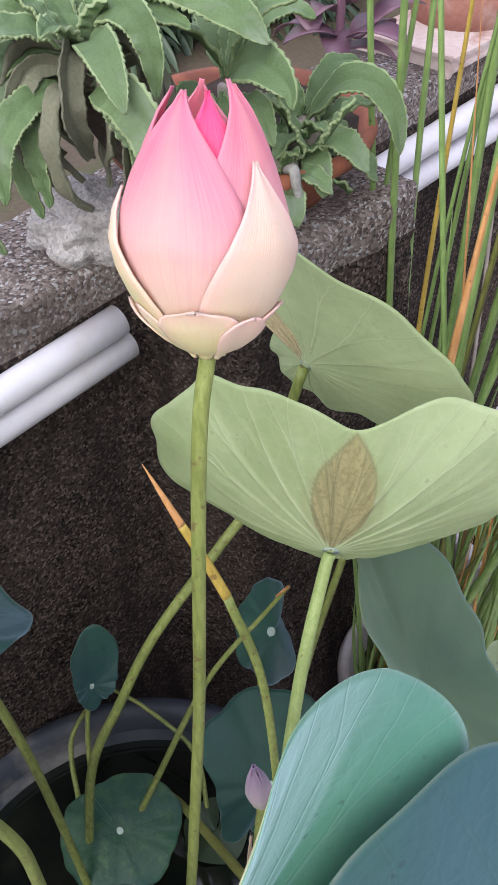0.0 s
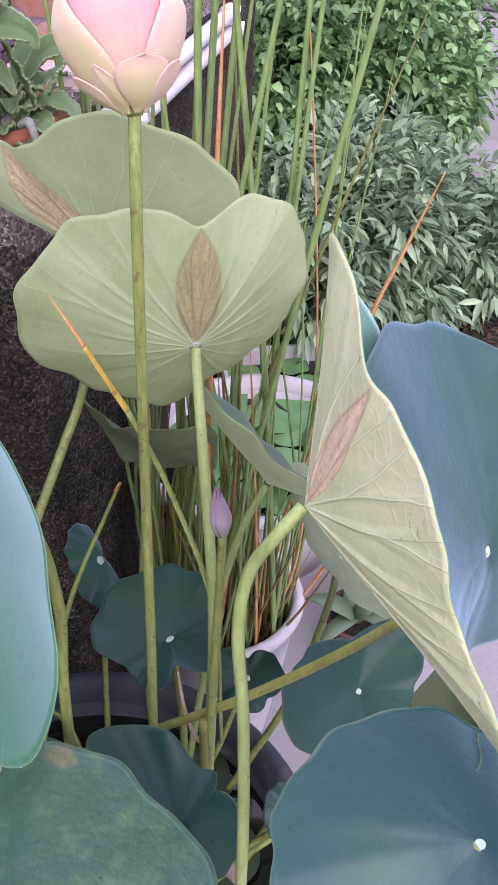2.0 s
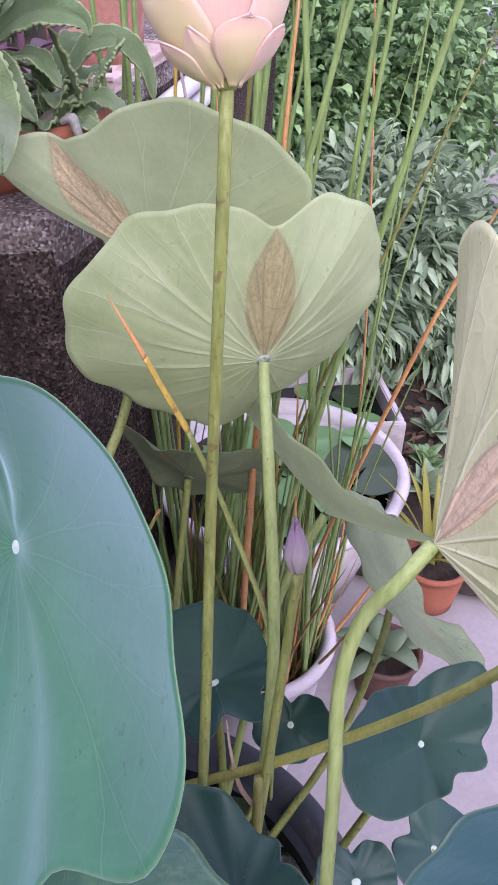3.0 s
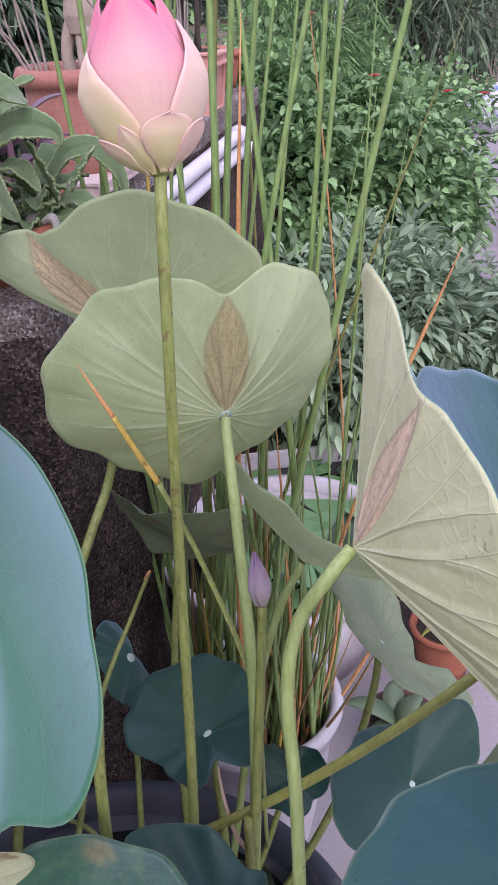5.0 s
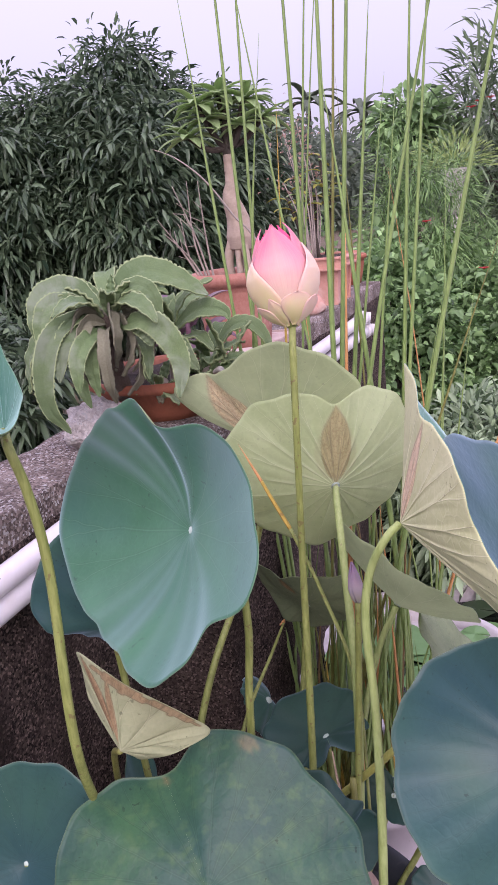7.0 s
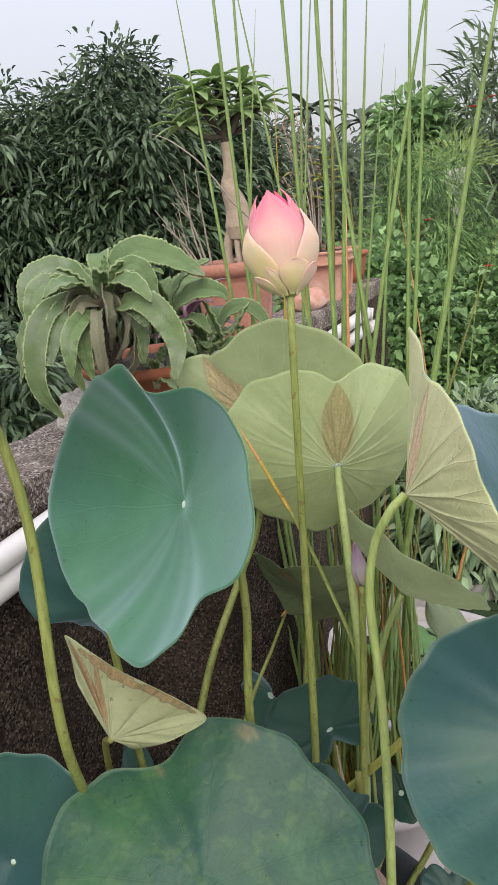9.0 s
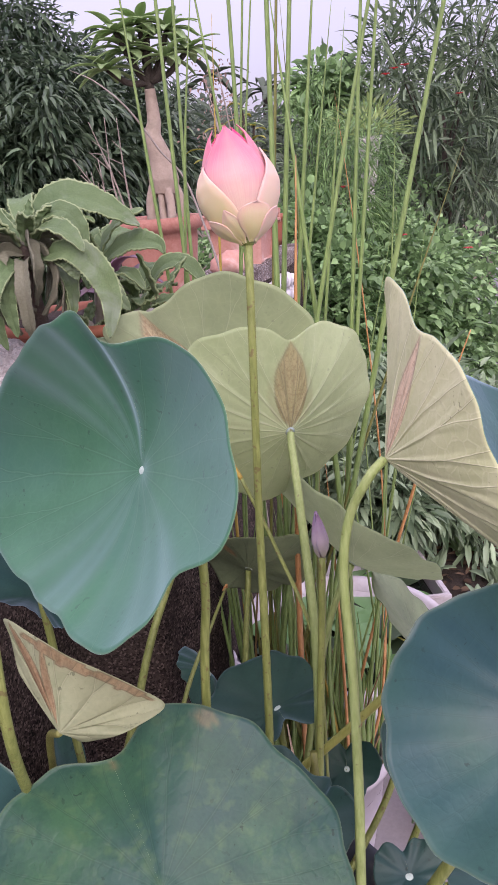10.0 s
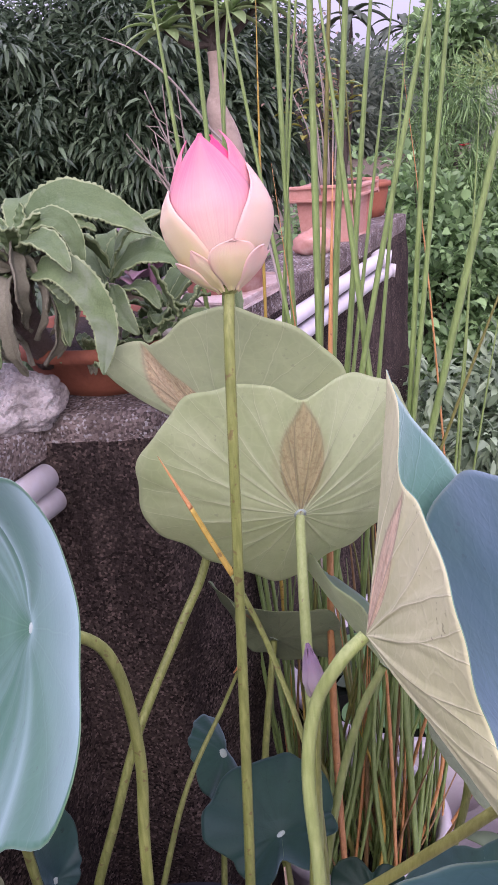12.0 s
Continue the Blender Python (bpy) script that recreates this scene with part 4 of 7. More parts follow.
# ---- lotus leaves and their stalks ----
TOPM, UNM = M["leaf_top"], M["leaf_under"]
lotus_leaf(dict(c=(0.084, 0.053, 0.9493), n=(0.133, 0.955, 0.266), u=(0.076, -0.278, 0.958),
           R=(0.082, 0.094, 0.106, 0.112, 0.111, 0.109, 0.111, 0.117, 0.117, 0.11, 0.105, 0.098, 0.100, 0.110, 0.118, 0.117, 0.110, 0.106, 0.104, 0.096),
           H=(0.031, 0.046, 0.056, 0.056, 0.052, 0.05, 0.053, 0.059, 0.061, 0.048, 0.036, 0.039, 0.046, 0.051, 0.056, 0.061, 0.063, 0.06, 0.049, 0.036)),
           "pale green lotus leaf seen from below with a brown dried wedge", M["leaf_top_thin"], UNM, [(0.02, -0.05, 0.402), (0.032, -0.05, 0.5518), (0.0496, -0.035, 0.7537), (0.066, 0.008, 0.8826), (0.08, 0.043, 0.9388)], (0.0046, 0.0044, 0.004, 0.0036), M["stalk_pale"], [(0.02, 0.25, 0.02, 0.86, 0.16), (0.02, 0.185, 0.02, 1.0, 0.85)], seed=0, nt=336, quilt=0.0010)
lotus_leaf(dict(c=(0.074, 0.206, 0.9607), n=(0.622, 0.715, 0.318), u=(-0.63, 0.216, 0.746),
           R=(0.115, 0.115, 0.146, 0.158, 0.149, 0.127, 0.111, 0.096, 0.082, 0.07, 0.059, 0.05, 0.043, 0.042, 0.052, 0.133),
           H=(0.019, -0.009, -0.014, -0.014, 0.0, 0.016, 0.021, 0.021, 0.017, 0.011, 0.005, 0.001, 0.0, 0.005, 0.016, 0.015)),
           "grey-green lotus leaf seen from below with a papery brown wedge", M["leaf_top_thin"], M["leaf_under_papery"], [(-0.15, 0.06, 0.402), (-0.1226, 0.085, 0.5795), (-0.0864, 0.105, 0.6687), (-0.0504, 0.125, 0.7425), (0.0035, 0.16, 0.8104), (0.039, 0.185, 0.8558)], (0.0046, 0.0042, 0.004), M["stalk"], [(0.0, 0.18, 0.03, 1.0, 1.0)], seed=1, nt=336, quilt=0.0010)
lotus_leaf(dict(c=(0.026, -0.182, 0.9971), n=(0.988, 0.146, 0.044), u=(0, -0.2, 1), cup=0.004, near=1.0, dry_top=0.25,
           rim=[(0.028, -0.215, 1.0917), (0.023, -0.241, 1.088), (0.016, -0.27, 1.0765), (0.013, -0.286, 1.0603), (0.016, -0.293, 1.0356), (0.018, -0.306, 1.0183), (0.019, -0.324, 0.9992), (0.028, -0.324, 0.9742), (0.046, -0.316, 0.9470), (0.051, -0.3, 0.949), (0.058, -0.258, 0.9575), (0.074, -0.185, 0.9740), (0.128, -0.105, 1.0180), (0.097, -0.097, 1.0690), (0.063, -0.136, 1.1105), (0.050, -0.172, 1.1080)]),
           "cupped lotus leaf with a pale cream underside and tan seam", M["leaf_top_bloom"], M["leaf_under_pale"], [(-0.055, -0.185, 0.402), (-0.0429, -0.225, 0.565), (-0.018, -0.2, 0.7086), (-0.0044, -0.178, 0.8311), (-0.005, -0.172, 0.9116), (0, -0.174, 0.9567), (0.01, -0.184, 0.9872)], (0.0044, 0.0038, 0.0035, 0.0034), M["stalk_pale"], [(0.1, 0.11, 0.02, 1.0, 0.88)], seed=2, ripple=0.0005, nt=260, quilt=0.0013, ribs=13)
lotus_leaf(dict(c=(0.174, -0.176, 0.8908), n=(0.193, -0.919, 0.343), u=(0.154, 0.373, 0.915),
           R=(0.139, 0.16, 0.177, 0.165, 0.142, 0.137, 0.121, 0.109, 0.103, 0.107, 0.128, 0.136, 0.136, 0.132, 0.126, 0.122),
           H=(-0.036, -0.022, 0.009, 0.05, 0.098, 0.084, 0.036, -0.031, -0.042, -0.044, -0.032, -0.016, -0.0, 0.01, 0.009, -0.007)),
           "blue-green lotus leaf with a waxy upper side", TOPM, UNM, [(-0.075, 0.14, 0.402), (-0.0491, 0.1, 0.4667), (0.0024, 0.015, 0.5799), (0.0538, -0.069, 0.6941), (0.1052, -0.14, 0.8037), (0.156, -0.17, 0.8665)], (0.0044, 0.0039, 0.0035), M["stalk_yellow"], None, seed=3)
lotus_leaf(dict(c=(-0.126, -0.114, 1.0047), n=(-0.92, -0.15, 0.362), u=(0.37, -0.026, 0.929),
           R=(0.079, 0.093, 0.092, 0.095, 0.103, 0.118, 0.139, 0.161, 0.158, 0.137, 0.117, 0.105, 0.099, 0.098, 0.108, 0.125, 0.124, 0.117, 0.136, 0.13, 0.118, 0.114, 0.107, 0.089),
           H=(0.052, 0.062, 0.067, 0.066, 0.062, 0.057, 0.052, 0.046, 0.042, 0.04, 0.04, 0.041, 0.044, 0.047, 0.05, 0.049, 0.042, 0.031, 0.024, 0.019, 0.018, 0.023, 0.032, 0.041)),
           "upright blue-green lotus leaf showing its waxy upper side", M["leaf_top_lit"], UNM, [(-0.095, -0.09, 0.402), (-0.0924, -0.09, 0.6033), (-0.0847, -0.09, 0.8066), (-0.079, -0.095, 0.8978), (-0.089, -0.105, 0.9732)], (0.0040, 0.0036, 0.0032), M["stalk"], None, seed=4, power=2.0, waves=3, ripple=0.0002)
lotus_leaf(dict(c=(-0.1629, -0.167, 0.7137), n=(-0.21, -0.688, 0.695), u=(-0.056, 0.718, 0.694),
           R=(0.091, 0.11, 0.12, 0.12, 0.123, 0.129, 0.137, 0.144, 0.148, 0.145, 0.135, 0.133, 0.13, 0.124, 0.127, 0.12),
           H=(0.042, 0.044, 0.038, 0.03, 0.023, 0.02, 0.018, 0.018, 0.02, 0.021, 0.022, 0.021, 0.022, 0.018, 0.02, 0.028)),
           "broad mottled green lotus leaf low over the tub", M["leaf_top_green"], UNM, [(-0.13, -0.1, 0.402), (-0.1479, -0.13, 0.5633)], (0.005, 0.0046), M["stalk"], [(5.6, 0.10, 0.88, 1.0, 0.8), (0.0, 0.05, 0.9, 1.0, 0.9)], seed=5)
lotus_leaf(dict(c=(0.0627, -0.302, 0.8451), n=(-0.717, -0.389, 0.578), u=(0.574, 0.14, 0.807),
           R=(0.066, 0.074, 0.08, 0.084, 0.086, 0.088, 0.091, 0.094, 0.096, 0.097, 0.095, 0.092, 0.09, 0.092, 0.093, 0.088, 0.081, 0.073, 0.066, 0.064),
           H=(0.059, 0.055, 0.053, 0.056, 0.061, 0.063, 0.057, 0.051, 0.051, 0.054, 0.058, 0.061, 0.06, 0.058, 0.055, 0.053, 0.053, 0.055, 0.057, 0.059)),
           "round dark blue-green lotus leaf with a waxy bloom", TOPM, UNM, [(0, -0.13, 0.402), (0.0226, -0.2, 0.6057)], (0.005, 0.0046), M["stalk"], None, seed=6, power=1.9, waves=1, ripple=0.0006)
lotus_leaf(dict(c=(0.0425, 0.04, 0.6626), n=(-0.326, -0.014, 0.945), u=(-0.15, -0.986, -0.067),
           R=(0.043, 0.062, 0.045, 0.052, 0.047, 0.058, 0.068, 0.075, 0.078, 0.081, 0.076, 0.073, 0.05, 0.046, 0.049, 0.055),
           H=(0.018, 0.012, 0.005, 0.002, -0.003, -0.003, 0.002, 0.006, 0.008, 0.011, 0.011, 0.006, 0.002, -0.003, 0.002, 0.009)),
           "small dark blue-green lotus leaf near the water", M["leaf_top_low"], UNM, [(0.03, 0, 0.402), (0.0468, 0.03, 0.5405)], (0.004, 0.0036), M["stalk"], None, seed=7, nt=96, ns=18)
lotus_leaf(dict(c=(0.1124, 0.224, 0.727), n=(0.61, 0.436, 0.661), u=(-0.792, 0.312, 0.525),
           R=(0.086, 0.076, 0.073, 0.075, 0.076, 0.08, 0.07, 0.07, 0.066, 0.063, 0.071, 0.065, 0.071, 0.072, 0.079, 0.085),
           H=(0.023, 0.01, 0.004, 0.012, 0.024, 0.034, 0.019, 0.006, 0.005, 0.006, -0.004, -0.01, -0.013, 0.002, 0.018, 0.027)),
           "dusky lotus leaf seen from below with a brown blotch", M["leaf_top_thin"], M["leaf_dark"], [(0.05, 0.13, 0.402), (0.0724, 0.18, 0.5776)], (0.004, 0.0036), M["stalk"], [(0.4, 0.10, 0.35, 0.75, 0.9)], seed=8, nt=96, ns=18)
lotus_leaf(dict(c=(0.1561, 0.059, 0.787), n=(0.749, 0.098, 0.655), u=(-0.557, 0.629, 0.542),
           R=(0.127, 0.121, 0.113, 0.104, 0.096, 0.097, 0.097, 0.091, 0.088, 0.087, 0.083, 0.076, 0.075, 0.082, 0.092, 0.103, 0.108, 0.112, 0.117, 0.124),
           H=(0.03, 0.033, 0.03, 0.025, 0.021, 0.021, 0.026, 0.032, 0.034, 0.036, 0.034, 0.031, 0.031, 0.024, 0.019, 0.023, 0.029, 0.032, 0.03, 0.027)),
           "grey-green lotus leaf tilted on a slanting stalk", M["leaf_top_half"], UNM, [(0.06, 0.06, 0.402), (0.1029, 0.07, 0.6198), (0.1294, 0.065, 0.7298)], (0.004, 0.0036), M["stalk_pale"], None, seed=9, nt=96, ns=18)
lotus_leaf(dict(c=(0.2414, 0.053, 0.6582), n=(0.752, -0.255, 0.608), u=(-0.39, 0.571, 0.722),
           R=(0.102, 0.084, 0.079, 0.079, 0.085, 0.093, 0.097, 0.091, 0.062, 0.07, 0.077, 0.08, 0.082, 0.084, 0.09, 0.103),
           H=(0.011, 0.002, -0.002, -0.001, 0.003, 0.013, 0.024, 0.031, 0.031, 0.007, 0.003, 0.012, 0.024, 0.029, 0.026, 0.019)),
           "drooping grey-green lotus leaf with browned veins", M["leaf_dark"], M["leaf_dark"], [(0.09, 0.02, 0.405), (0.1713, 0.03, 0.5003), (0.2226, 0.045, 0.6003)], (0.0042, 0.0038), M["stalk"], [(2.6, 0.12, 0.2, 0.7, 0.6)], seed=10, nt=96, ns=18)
lotus_leaf(dict(c=(0.1769, -0.069, 0.6252), n=(-0.304, -0.406, 0.862), u=(0.379, 0.779, 0.5),
           R=(0.044, 0.044, 0.051, 0.055, 0.066, 0.074, 0.074, 0.06, 0.045, 0.043, 0.035, 0.053, 0.051, 0.068, 0.083, 0.063),
           H=(0.025, 0.04, 0.055, 0.065, 0.067, 0.055, 0.037, 0.023, 0.014, 0.012, 0.009, 0.005, 0.003, 0.003, 0.007, 0.013)),
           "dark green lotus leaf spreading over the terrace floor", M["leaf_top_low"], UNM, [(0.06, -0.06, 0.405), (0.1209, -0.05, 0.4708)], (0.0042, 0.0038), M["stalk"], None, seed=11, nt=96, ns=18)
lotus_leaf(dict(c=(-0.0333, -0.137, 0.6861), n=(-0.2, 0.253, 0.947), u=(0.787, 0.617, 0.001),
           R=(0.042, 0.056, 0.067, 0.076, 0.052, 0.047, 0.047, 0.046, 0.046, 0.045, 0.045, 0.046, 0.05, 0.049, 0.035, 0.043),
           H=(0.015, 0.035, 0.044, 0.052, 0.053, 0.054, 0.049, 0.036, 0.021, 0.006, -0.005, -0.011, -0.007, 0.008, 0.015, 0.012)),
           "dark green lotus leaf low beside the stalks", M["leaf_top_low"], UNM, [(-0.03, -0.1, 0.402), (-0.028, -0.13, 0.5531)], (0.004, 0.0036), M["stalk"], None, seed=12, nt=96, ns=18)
lotus_leaf(dict(c=(-0.111, 0.074, 0.470), n=(0.0, -0.62, 0.78), u=(-0.605, 0.60, 0.50),
           R=(0.050, 0.056, 0.058, 0.061, 0.064, 0.066, 0.066, 0.064, 0.062, 0.058, 0.058, 0.066, 0.066, 0.062, 0.057, 0.052),
           H=(0.002, 0.003, 0.002, 0.0, -0.001, -0.001, -0.003, -0.004, -0.004, -0.003, 0.0, 0.004, 0.003, 0.0, 0.001, 0.002)),
           "round green lotus leaf just over the water", M["leaf_top_green"], UNM, [(-0.102, 0.082, 0.402), (-0.1085, 0.0765, 0.456)], (0.003, 0.003), M["stalk"], None, seed=13, nt=96, ns=18)
lotus_leaf(dict(c=(-0.2969, -0.064, 0.7132), n=(-0.584, -0.736, 0.342), u=(0.089, 0.361, 0.928),
           R=(0.09, 0.092, 0.092, 0.093, 0.093, 0.093, 0.093, 0.094, 0.095, 0.096, 0.098, 0.1, 0.102, 0.105, 0.108, 0.101),
           H=(0.027, 0.031, 0.033, 0.033, 0.032, 0.03, 0.028, 0.026, 0.024, 0.023, 0.022, 0.021, 0.02, 0.02, 0.02, 0.023)),
           "blue-green lotus leaf leaning over the side of the tub", TOPM, UNM, [(-0.2, -0.05, 0.402), (-0.2674, -0.05, 0.6024)], (0.0045, 0.004), M["stalk"], None, seed=14, nt=110, ns=20)
lotus_leaf(dict(c=(-0.1743, 0.059, 0.85), n=(-0.719, -0.69, -0.085), u=(0.036, -0.159, 0.987),
           R=(0.138, 0.114, 0.09, 0.075, 0.053, 0.035, 0.035, 0.035, 0.036, 0.036, 0.036, 0.035, 0.040, 0.052, 0.086, 0.126),
           H=(-0.024, 0.006, 0.025, 0.032, 0.029, 0.005, -0.01, -0.015, -0.013, -0.005, 0.004, 0.0, -0.016, -0.036, -0.044, -0.036)),
           "blue-green lotus leaf half hidden against the wall", TOPM, UNM, [(-0.14, 0.03, 0.402), (-0.1567, 0.06, 0.65)], (0.0042, 0.0038), M["stalk"], None, seed=15, nt=96, ns=18)
lotus_leaf(dict(c=(0.0997, -0.103, 0.5344), n=(-0.25, -0.45, 0.86), u=(0.3, 0.9, 0.3),
           R=(0.022, 0.034, 0.036, 0.035, 0.034, 0.033, 0.032, 0.031, 0.03, 0.031, 0.032, 0.033, 0.034, 0.036, 0.036, 0.032),
           H=(0.004, 0.01, 0.008, 0.004, 0.002, 0.0, 0.002, 0.004, 0.006, 0.004, 0.002, 0.0, 0.002, 0.006, 0.01, 0.008)),
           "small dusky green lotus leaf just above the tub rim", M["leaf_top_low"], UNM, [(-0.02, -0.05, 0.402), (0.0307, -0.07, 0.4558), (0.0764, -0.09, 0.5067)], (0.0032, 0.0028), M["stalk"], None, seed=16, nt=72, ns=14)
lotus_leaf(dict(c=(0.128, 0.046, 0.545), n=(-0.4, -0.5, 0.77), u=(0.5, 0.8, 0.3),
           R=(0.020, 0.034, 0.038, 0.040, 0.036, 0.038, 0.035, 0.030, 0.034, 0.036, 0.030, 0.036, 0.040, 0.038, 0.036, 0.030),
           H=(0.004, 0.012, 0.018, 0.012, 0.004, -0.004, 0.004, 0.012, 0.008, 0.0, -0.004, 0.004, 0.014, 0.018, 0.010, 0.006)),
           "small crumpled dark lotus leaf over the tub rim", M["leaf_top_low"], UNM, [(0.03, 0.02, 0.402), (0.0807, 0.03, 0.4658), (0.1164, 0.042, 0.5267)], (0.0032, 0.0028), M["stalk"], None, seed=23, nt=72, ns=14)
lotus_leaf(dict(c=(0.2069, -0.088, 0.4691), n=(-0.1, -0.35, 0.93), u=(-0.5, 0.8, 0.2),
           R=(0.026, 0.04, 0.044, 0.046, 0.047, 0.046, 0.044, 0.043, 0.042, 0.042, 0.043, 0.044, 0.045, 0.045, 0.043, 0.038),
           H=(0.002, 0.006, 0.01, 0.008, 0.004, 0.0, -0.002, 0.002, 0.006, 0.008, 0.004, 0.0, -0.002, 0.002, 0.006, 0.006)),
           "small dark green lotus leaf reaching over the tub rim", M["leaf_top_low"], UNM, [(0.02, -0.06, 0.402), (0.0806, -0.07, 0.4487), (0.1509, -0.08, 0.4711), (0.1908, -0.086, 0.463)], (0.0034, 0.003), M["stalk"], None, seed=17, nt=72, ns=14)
lotus_leaf(dict(c=(0.0428, 0.216, 0.6084), n=(0.421, -0.598, 0.683), u=(0.798, 0.602, 0.035),
           R=(0.035, 0.052, 0.052, 0.045, 0.037, 0.037, 0.035, 0.035, 0.038, 0.043, 0.042, 0.059, 0.062, 0.056, 0.041, 0.035),
           H=(-0.05, -0.042, -0.037, -0.031, -0.023, -0.017, -0.011, -0.008, -0.011, -0.017, -0.023, -0.033, -0.035, -0.037, -0.045, -0.052)),
           "small folded blue-grey lotus leaf by the pier", TOPM, UNM, [(0, 0.14, 0.402), (0.0267, 0.19, 0.5282)], (0.0035, 0.003), M["stalk"], None, seed=18, nt=72, ns=14)
lotus_leaf(dict(c=(-0.1483, 0.2, 0.528), n=(0.5, -0.75, 0.3), u=(0.3, 0.1, 1),
           R=(0.075, 0.06, 0.035, 0.025, 0.02, 0.02, 0.02, 0.025, 0.03, 0.025, 0.02, 0.02, 0.02, 0.025, 0.035, 0.06),
           H=(0.0, 0.004, 0.008, 0.01, 0.01, 0.008, 0.004, 0.0, 0.0, 0.0, 0.004, 0.01, 0.012, 0.012, 0.008, 0.004)),
           "narrow young lotus leaf by the back of the tub", TOPM, UNM, [(-0.16, 0.14, 0.402), (-0.159, 0.18, 0.479)], (0.003, 0.0026), M["stalk"], None, seed=19, nt=72, ns=14)
lotus_leaf(dict(c=(-0.252, -0.135, 1.119), n=(-0.03, -0.20, 0.98), u=(0.95, 0, 0.31),
           R=(0.007, 0.010, 0.018, 0.034, 0.058, 0.080, 0.092, 0.100, 0.105, 0.105, 0.098, 0.084, 0.060, 0.032, 0.014, 0.008),
           H=(0.150, 0.172, 0.190, 0.194, 0.185, 0.160, 0.120, 0.070, 0.055, 0.044, 0.036, 0.030, 0.028, 0.034, 0.048, 0.070)),
           "lotus leaf held high with its rim folded in", M["leaf_top_bloom"], UNM, [(-0.2, -0.03, 0.402), (-0.221, -0.075, 0.7045), (-0.243, -0.15, 0.8655), (-0.24, -0.15, 1.0105), (-0.245, -0.15, 1.0725), (-0.252, -0.15, 1.1055)], (0.0042, 0.0038, 0.0034), M["stalk"], None, seed=20)
lotus_leaf(dict(c=(-0.2083, -0.13, 0.8401), n=(-0.15, -0.85, 0.5), u=(0, 0, 1), cup=0.006, near=1.0, dry_top=1.0,
           rim=[(-0.223, -0.075, 0.9058), (-0.209, -0.105, 0.9012), (-0.193, -0.121, 0.8891), (-0.173, -0.13, 0.8745), (-0.1511, -0.132, 0.8545), (-0.1343, -0.134, 0.8351), (-0.1624, -0.143, 0.8325), (-0.1835, -0.131, 0.8248), (-0.1955, -0.118, 0.8232), (-0.1744, -0.1, 0.8305), (-0.1663, -0.092, 0.8352), (-0.1851, -0.077, 0.8548), (-0.203, -0.072, 0.8676), (-0.216, -0.081, 0.859), (-0.222, -0.09, 0.8715), (-0.222, -0.081, 0.8931)]),
           "withered lotus leaf curled up with brown edges", M["leaf_old"], M["leaf_old"], [(-0.17, 0, 0.402), (-0.1967, -0.03, 0.6525), (-0.2078, -0.08, 0.796)], (0.0036, 0.0026), M["reed_olive"], [(0.05, 0.14, 0.2, 1.0, 1.0), (0.7, 0.5, 0.84, 1.0, 0.9), (1.4, 0.4, 0.88, 1.0, 0.85), (0.45, 0.07, 0.1, 1.0, 0.95)], seed=21, nt=208, quilt=0.0012, ribs=13)


def loose_stalk(points, radii, mat, label, name="bare_stalk", group="bare stalks"):
    t = thing(name, points[0], label, "stalk", group)
    tube("stem", points, radii, mat, t, sides=8)
    return t


loose_stalk([(-0.17, 0.12, 0.4), (-0.1792, 0.175, 0.4593), (-0.154, 0.232, 0.4736), (-0.1867, 0.24, 0.498), (-0.2299, 0.27, 0.5563)], (0.003, 0.0026, 0.0022), M["stalk"], "thin kinked green stalk leaning on the tub rim")
loose_stalk([(-0.03, 0.12, 0.402), (-0.0443, 0.165, 0.4544), (-0.099, 0.205, 0.4738), (-0.149, 0.231, 0.4785)], (0.0028, 0.0024), M["stalk"], "thin green stalk bent over the tub rim")
loose_stalk([(-0.12, 0.08, 0.402), (-0.0734, 0.1, 0.5195), (-0.017, 0.15, 0.6277), (0.039, 0.18, 0.696), (0.0595, 0.179, 0.7355)], (0.0036, 0.0032, 0.0024, 0.0016), M["stalk"], "slender bare stalk ending in a dried hook")
loose_stalk([(0.0595, 0.179, 0.7355), (0.0566, 0.172, 0.7417), (0.0486, 0.166, 0.74)], (0.0018, 0.0012, 0.0008), M["reed_dry"], "dried pink hook of a bare stalk")
loose_stalk([(0, -0.1, 0.402), (0.014, -0.08, 0.5523), (0.0237, -0.065, 0.6839)], (0.0048, 0.0042, 0.0036), M["reed_olive"], "stout brownish stalk rising from the tub")
blade = thing("dry_blade", (0.0526, -0.04, 0.6022), "narrow blade turning from green to yellow and orange", "reed")
tube("green_half", [(0.0526, -0.04, 0.6022), (0.0527, -0.03, 0.7616), (0.043, 0.02, 0.851), (0.023, 0.04, 0.918)], (0.0034, 0.0036, 0.0034), M["stalk"], blade, squash=0.4)
tube("yellow_part", [(0.023, 0.04, 0.918), (0.012, 0.046, 0.9437), (0, 0.05, 0.9725)], (0.0034, 0.0032, 0.0026), M["reed_yellow"], blade, squash=0.4)
tube("orange_tip", [(0, 0.05, 0.9725), (-0.009, 0.054, 0.9933), (-0.018, 0.058, 1.0141)], (0.0026, 0.0016, 0.0003), M["reed_dry"], blade, squash=0.4)
strip = thing("withered_strip", (0.0296, -0.006, 0.675), "withered strip of leaf hanging from a lotus leaf", "leaf scrap")
tube("dry_part", [(0.0296, -0.006, 0.675), (0.0273, -0.018, 0.6501), (0.0289, -0.03, 0.6222), (0.0366, -0.04, 0.6002), (0.0325, -0.044, 0.5922)], (0.0016, 0.0028, 0.0036, 0.0028, 0.0008), mottled("withered_tan", (0.34, 0.24, 0.16), (0.56, 0.42, 0.32), 60, 0.8), strip, squash=0.3)


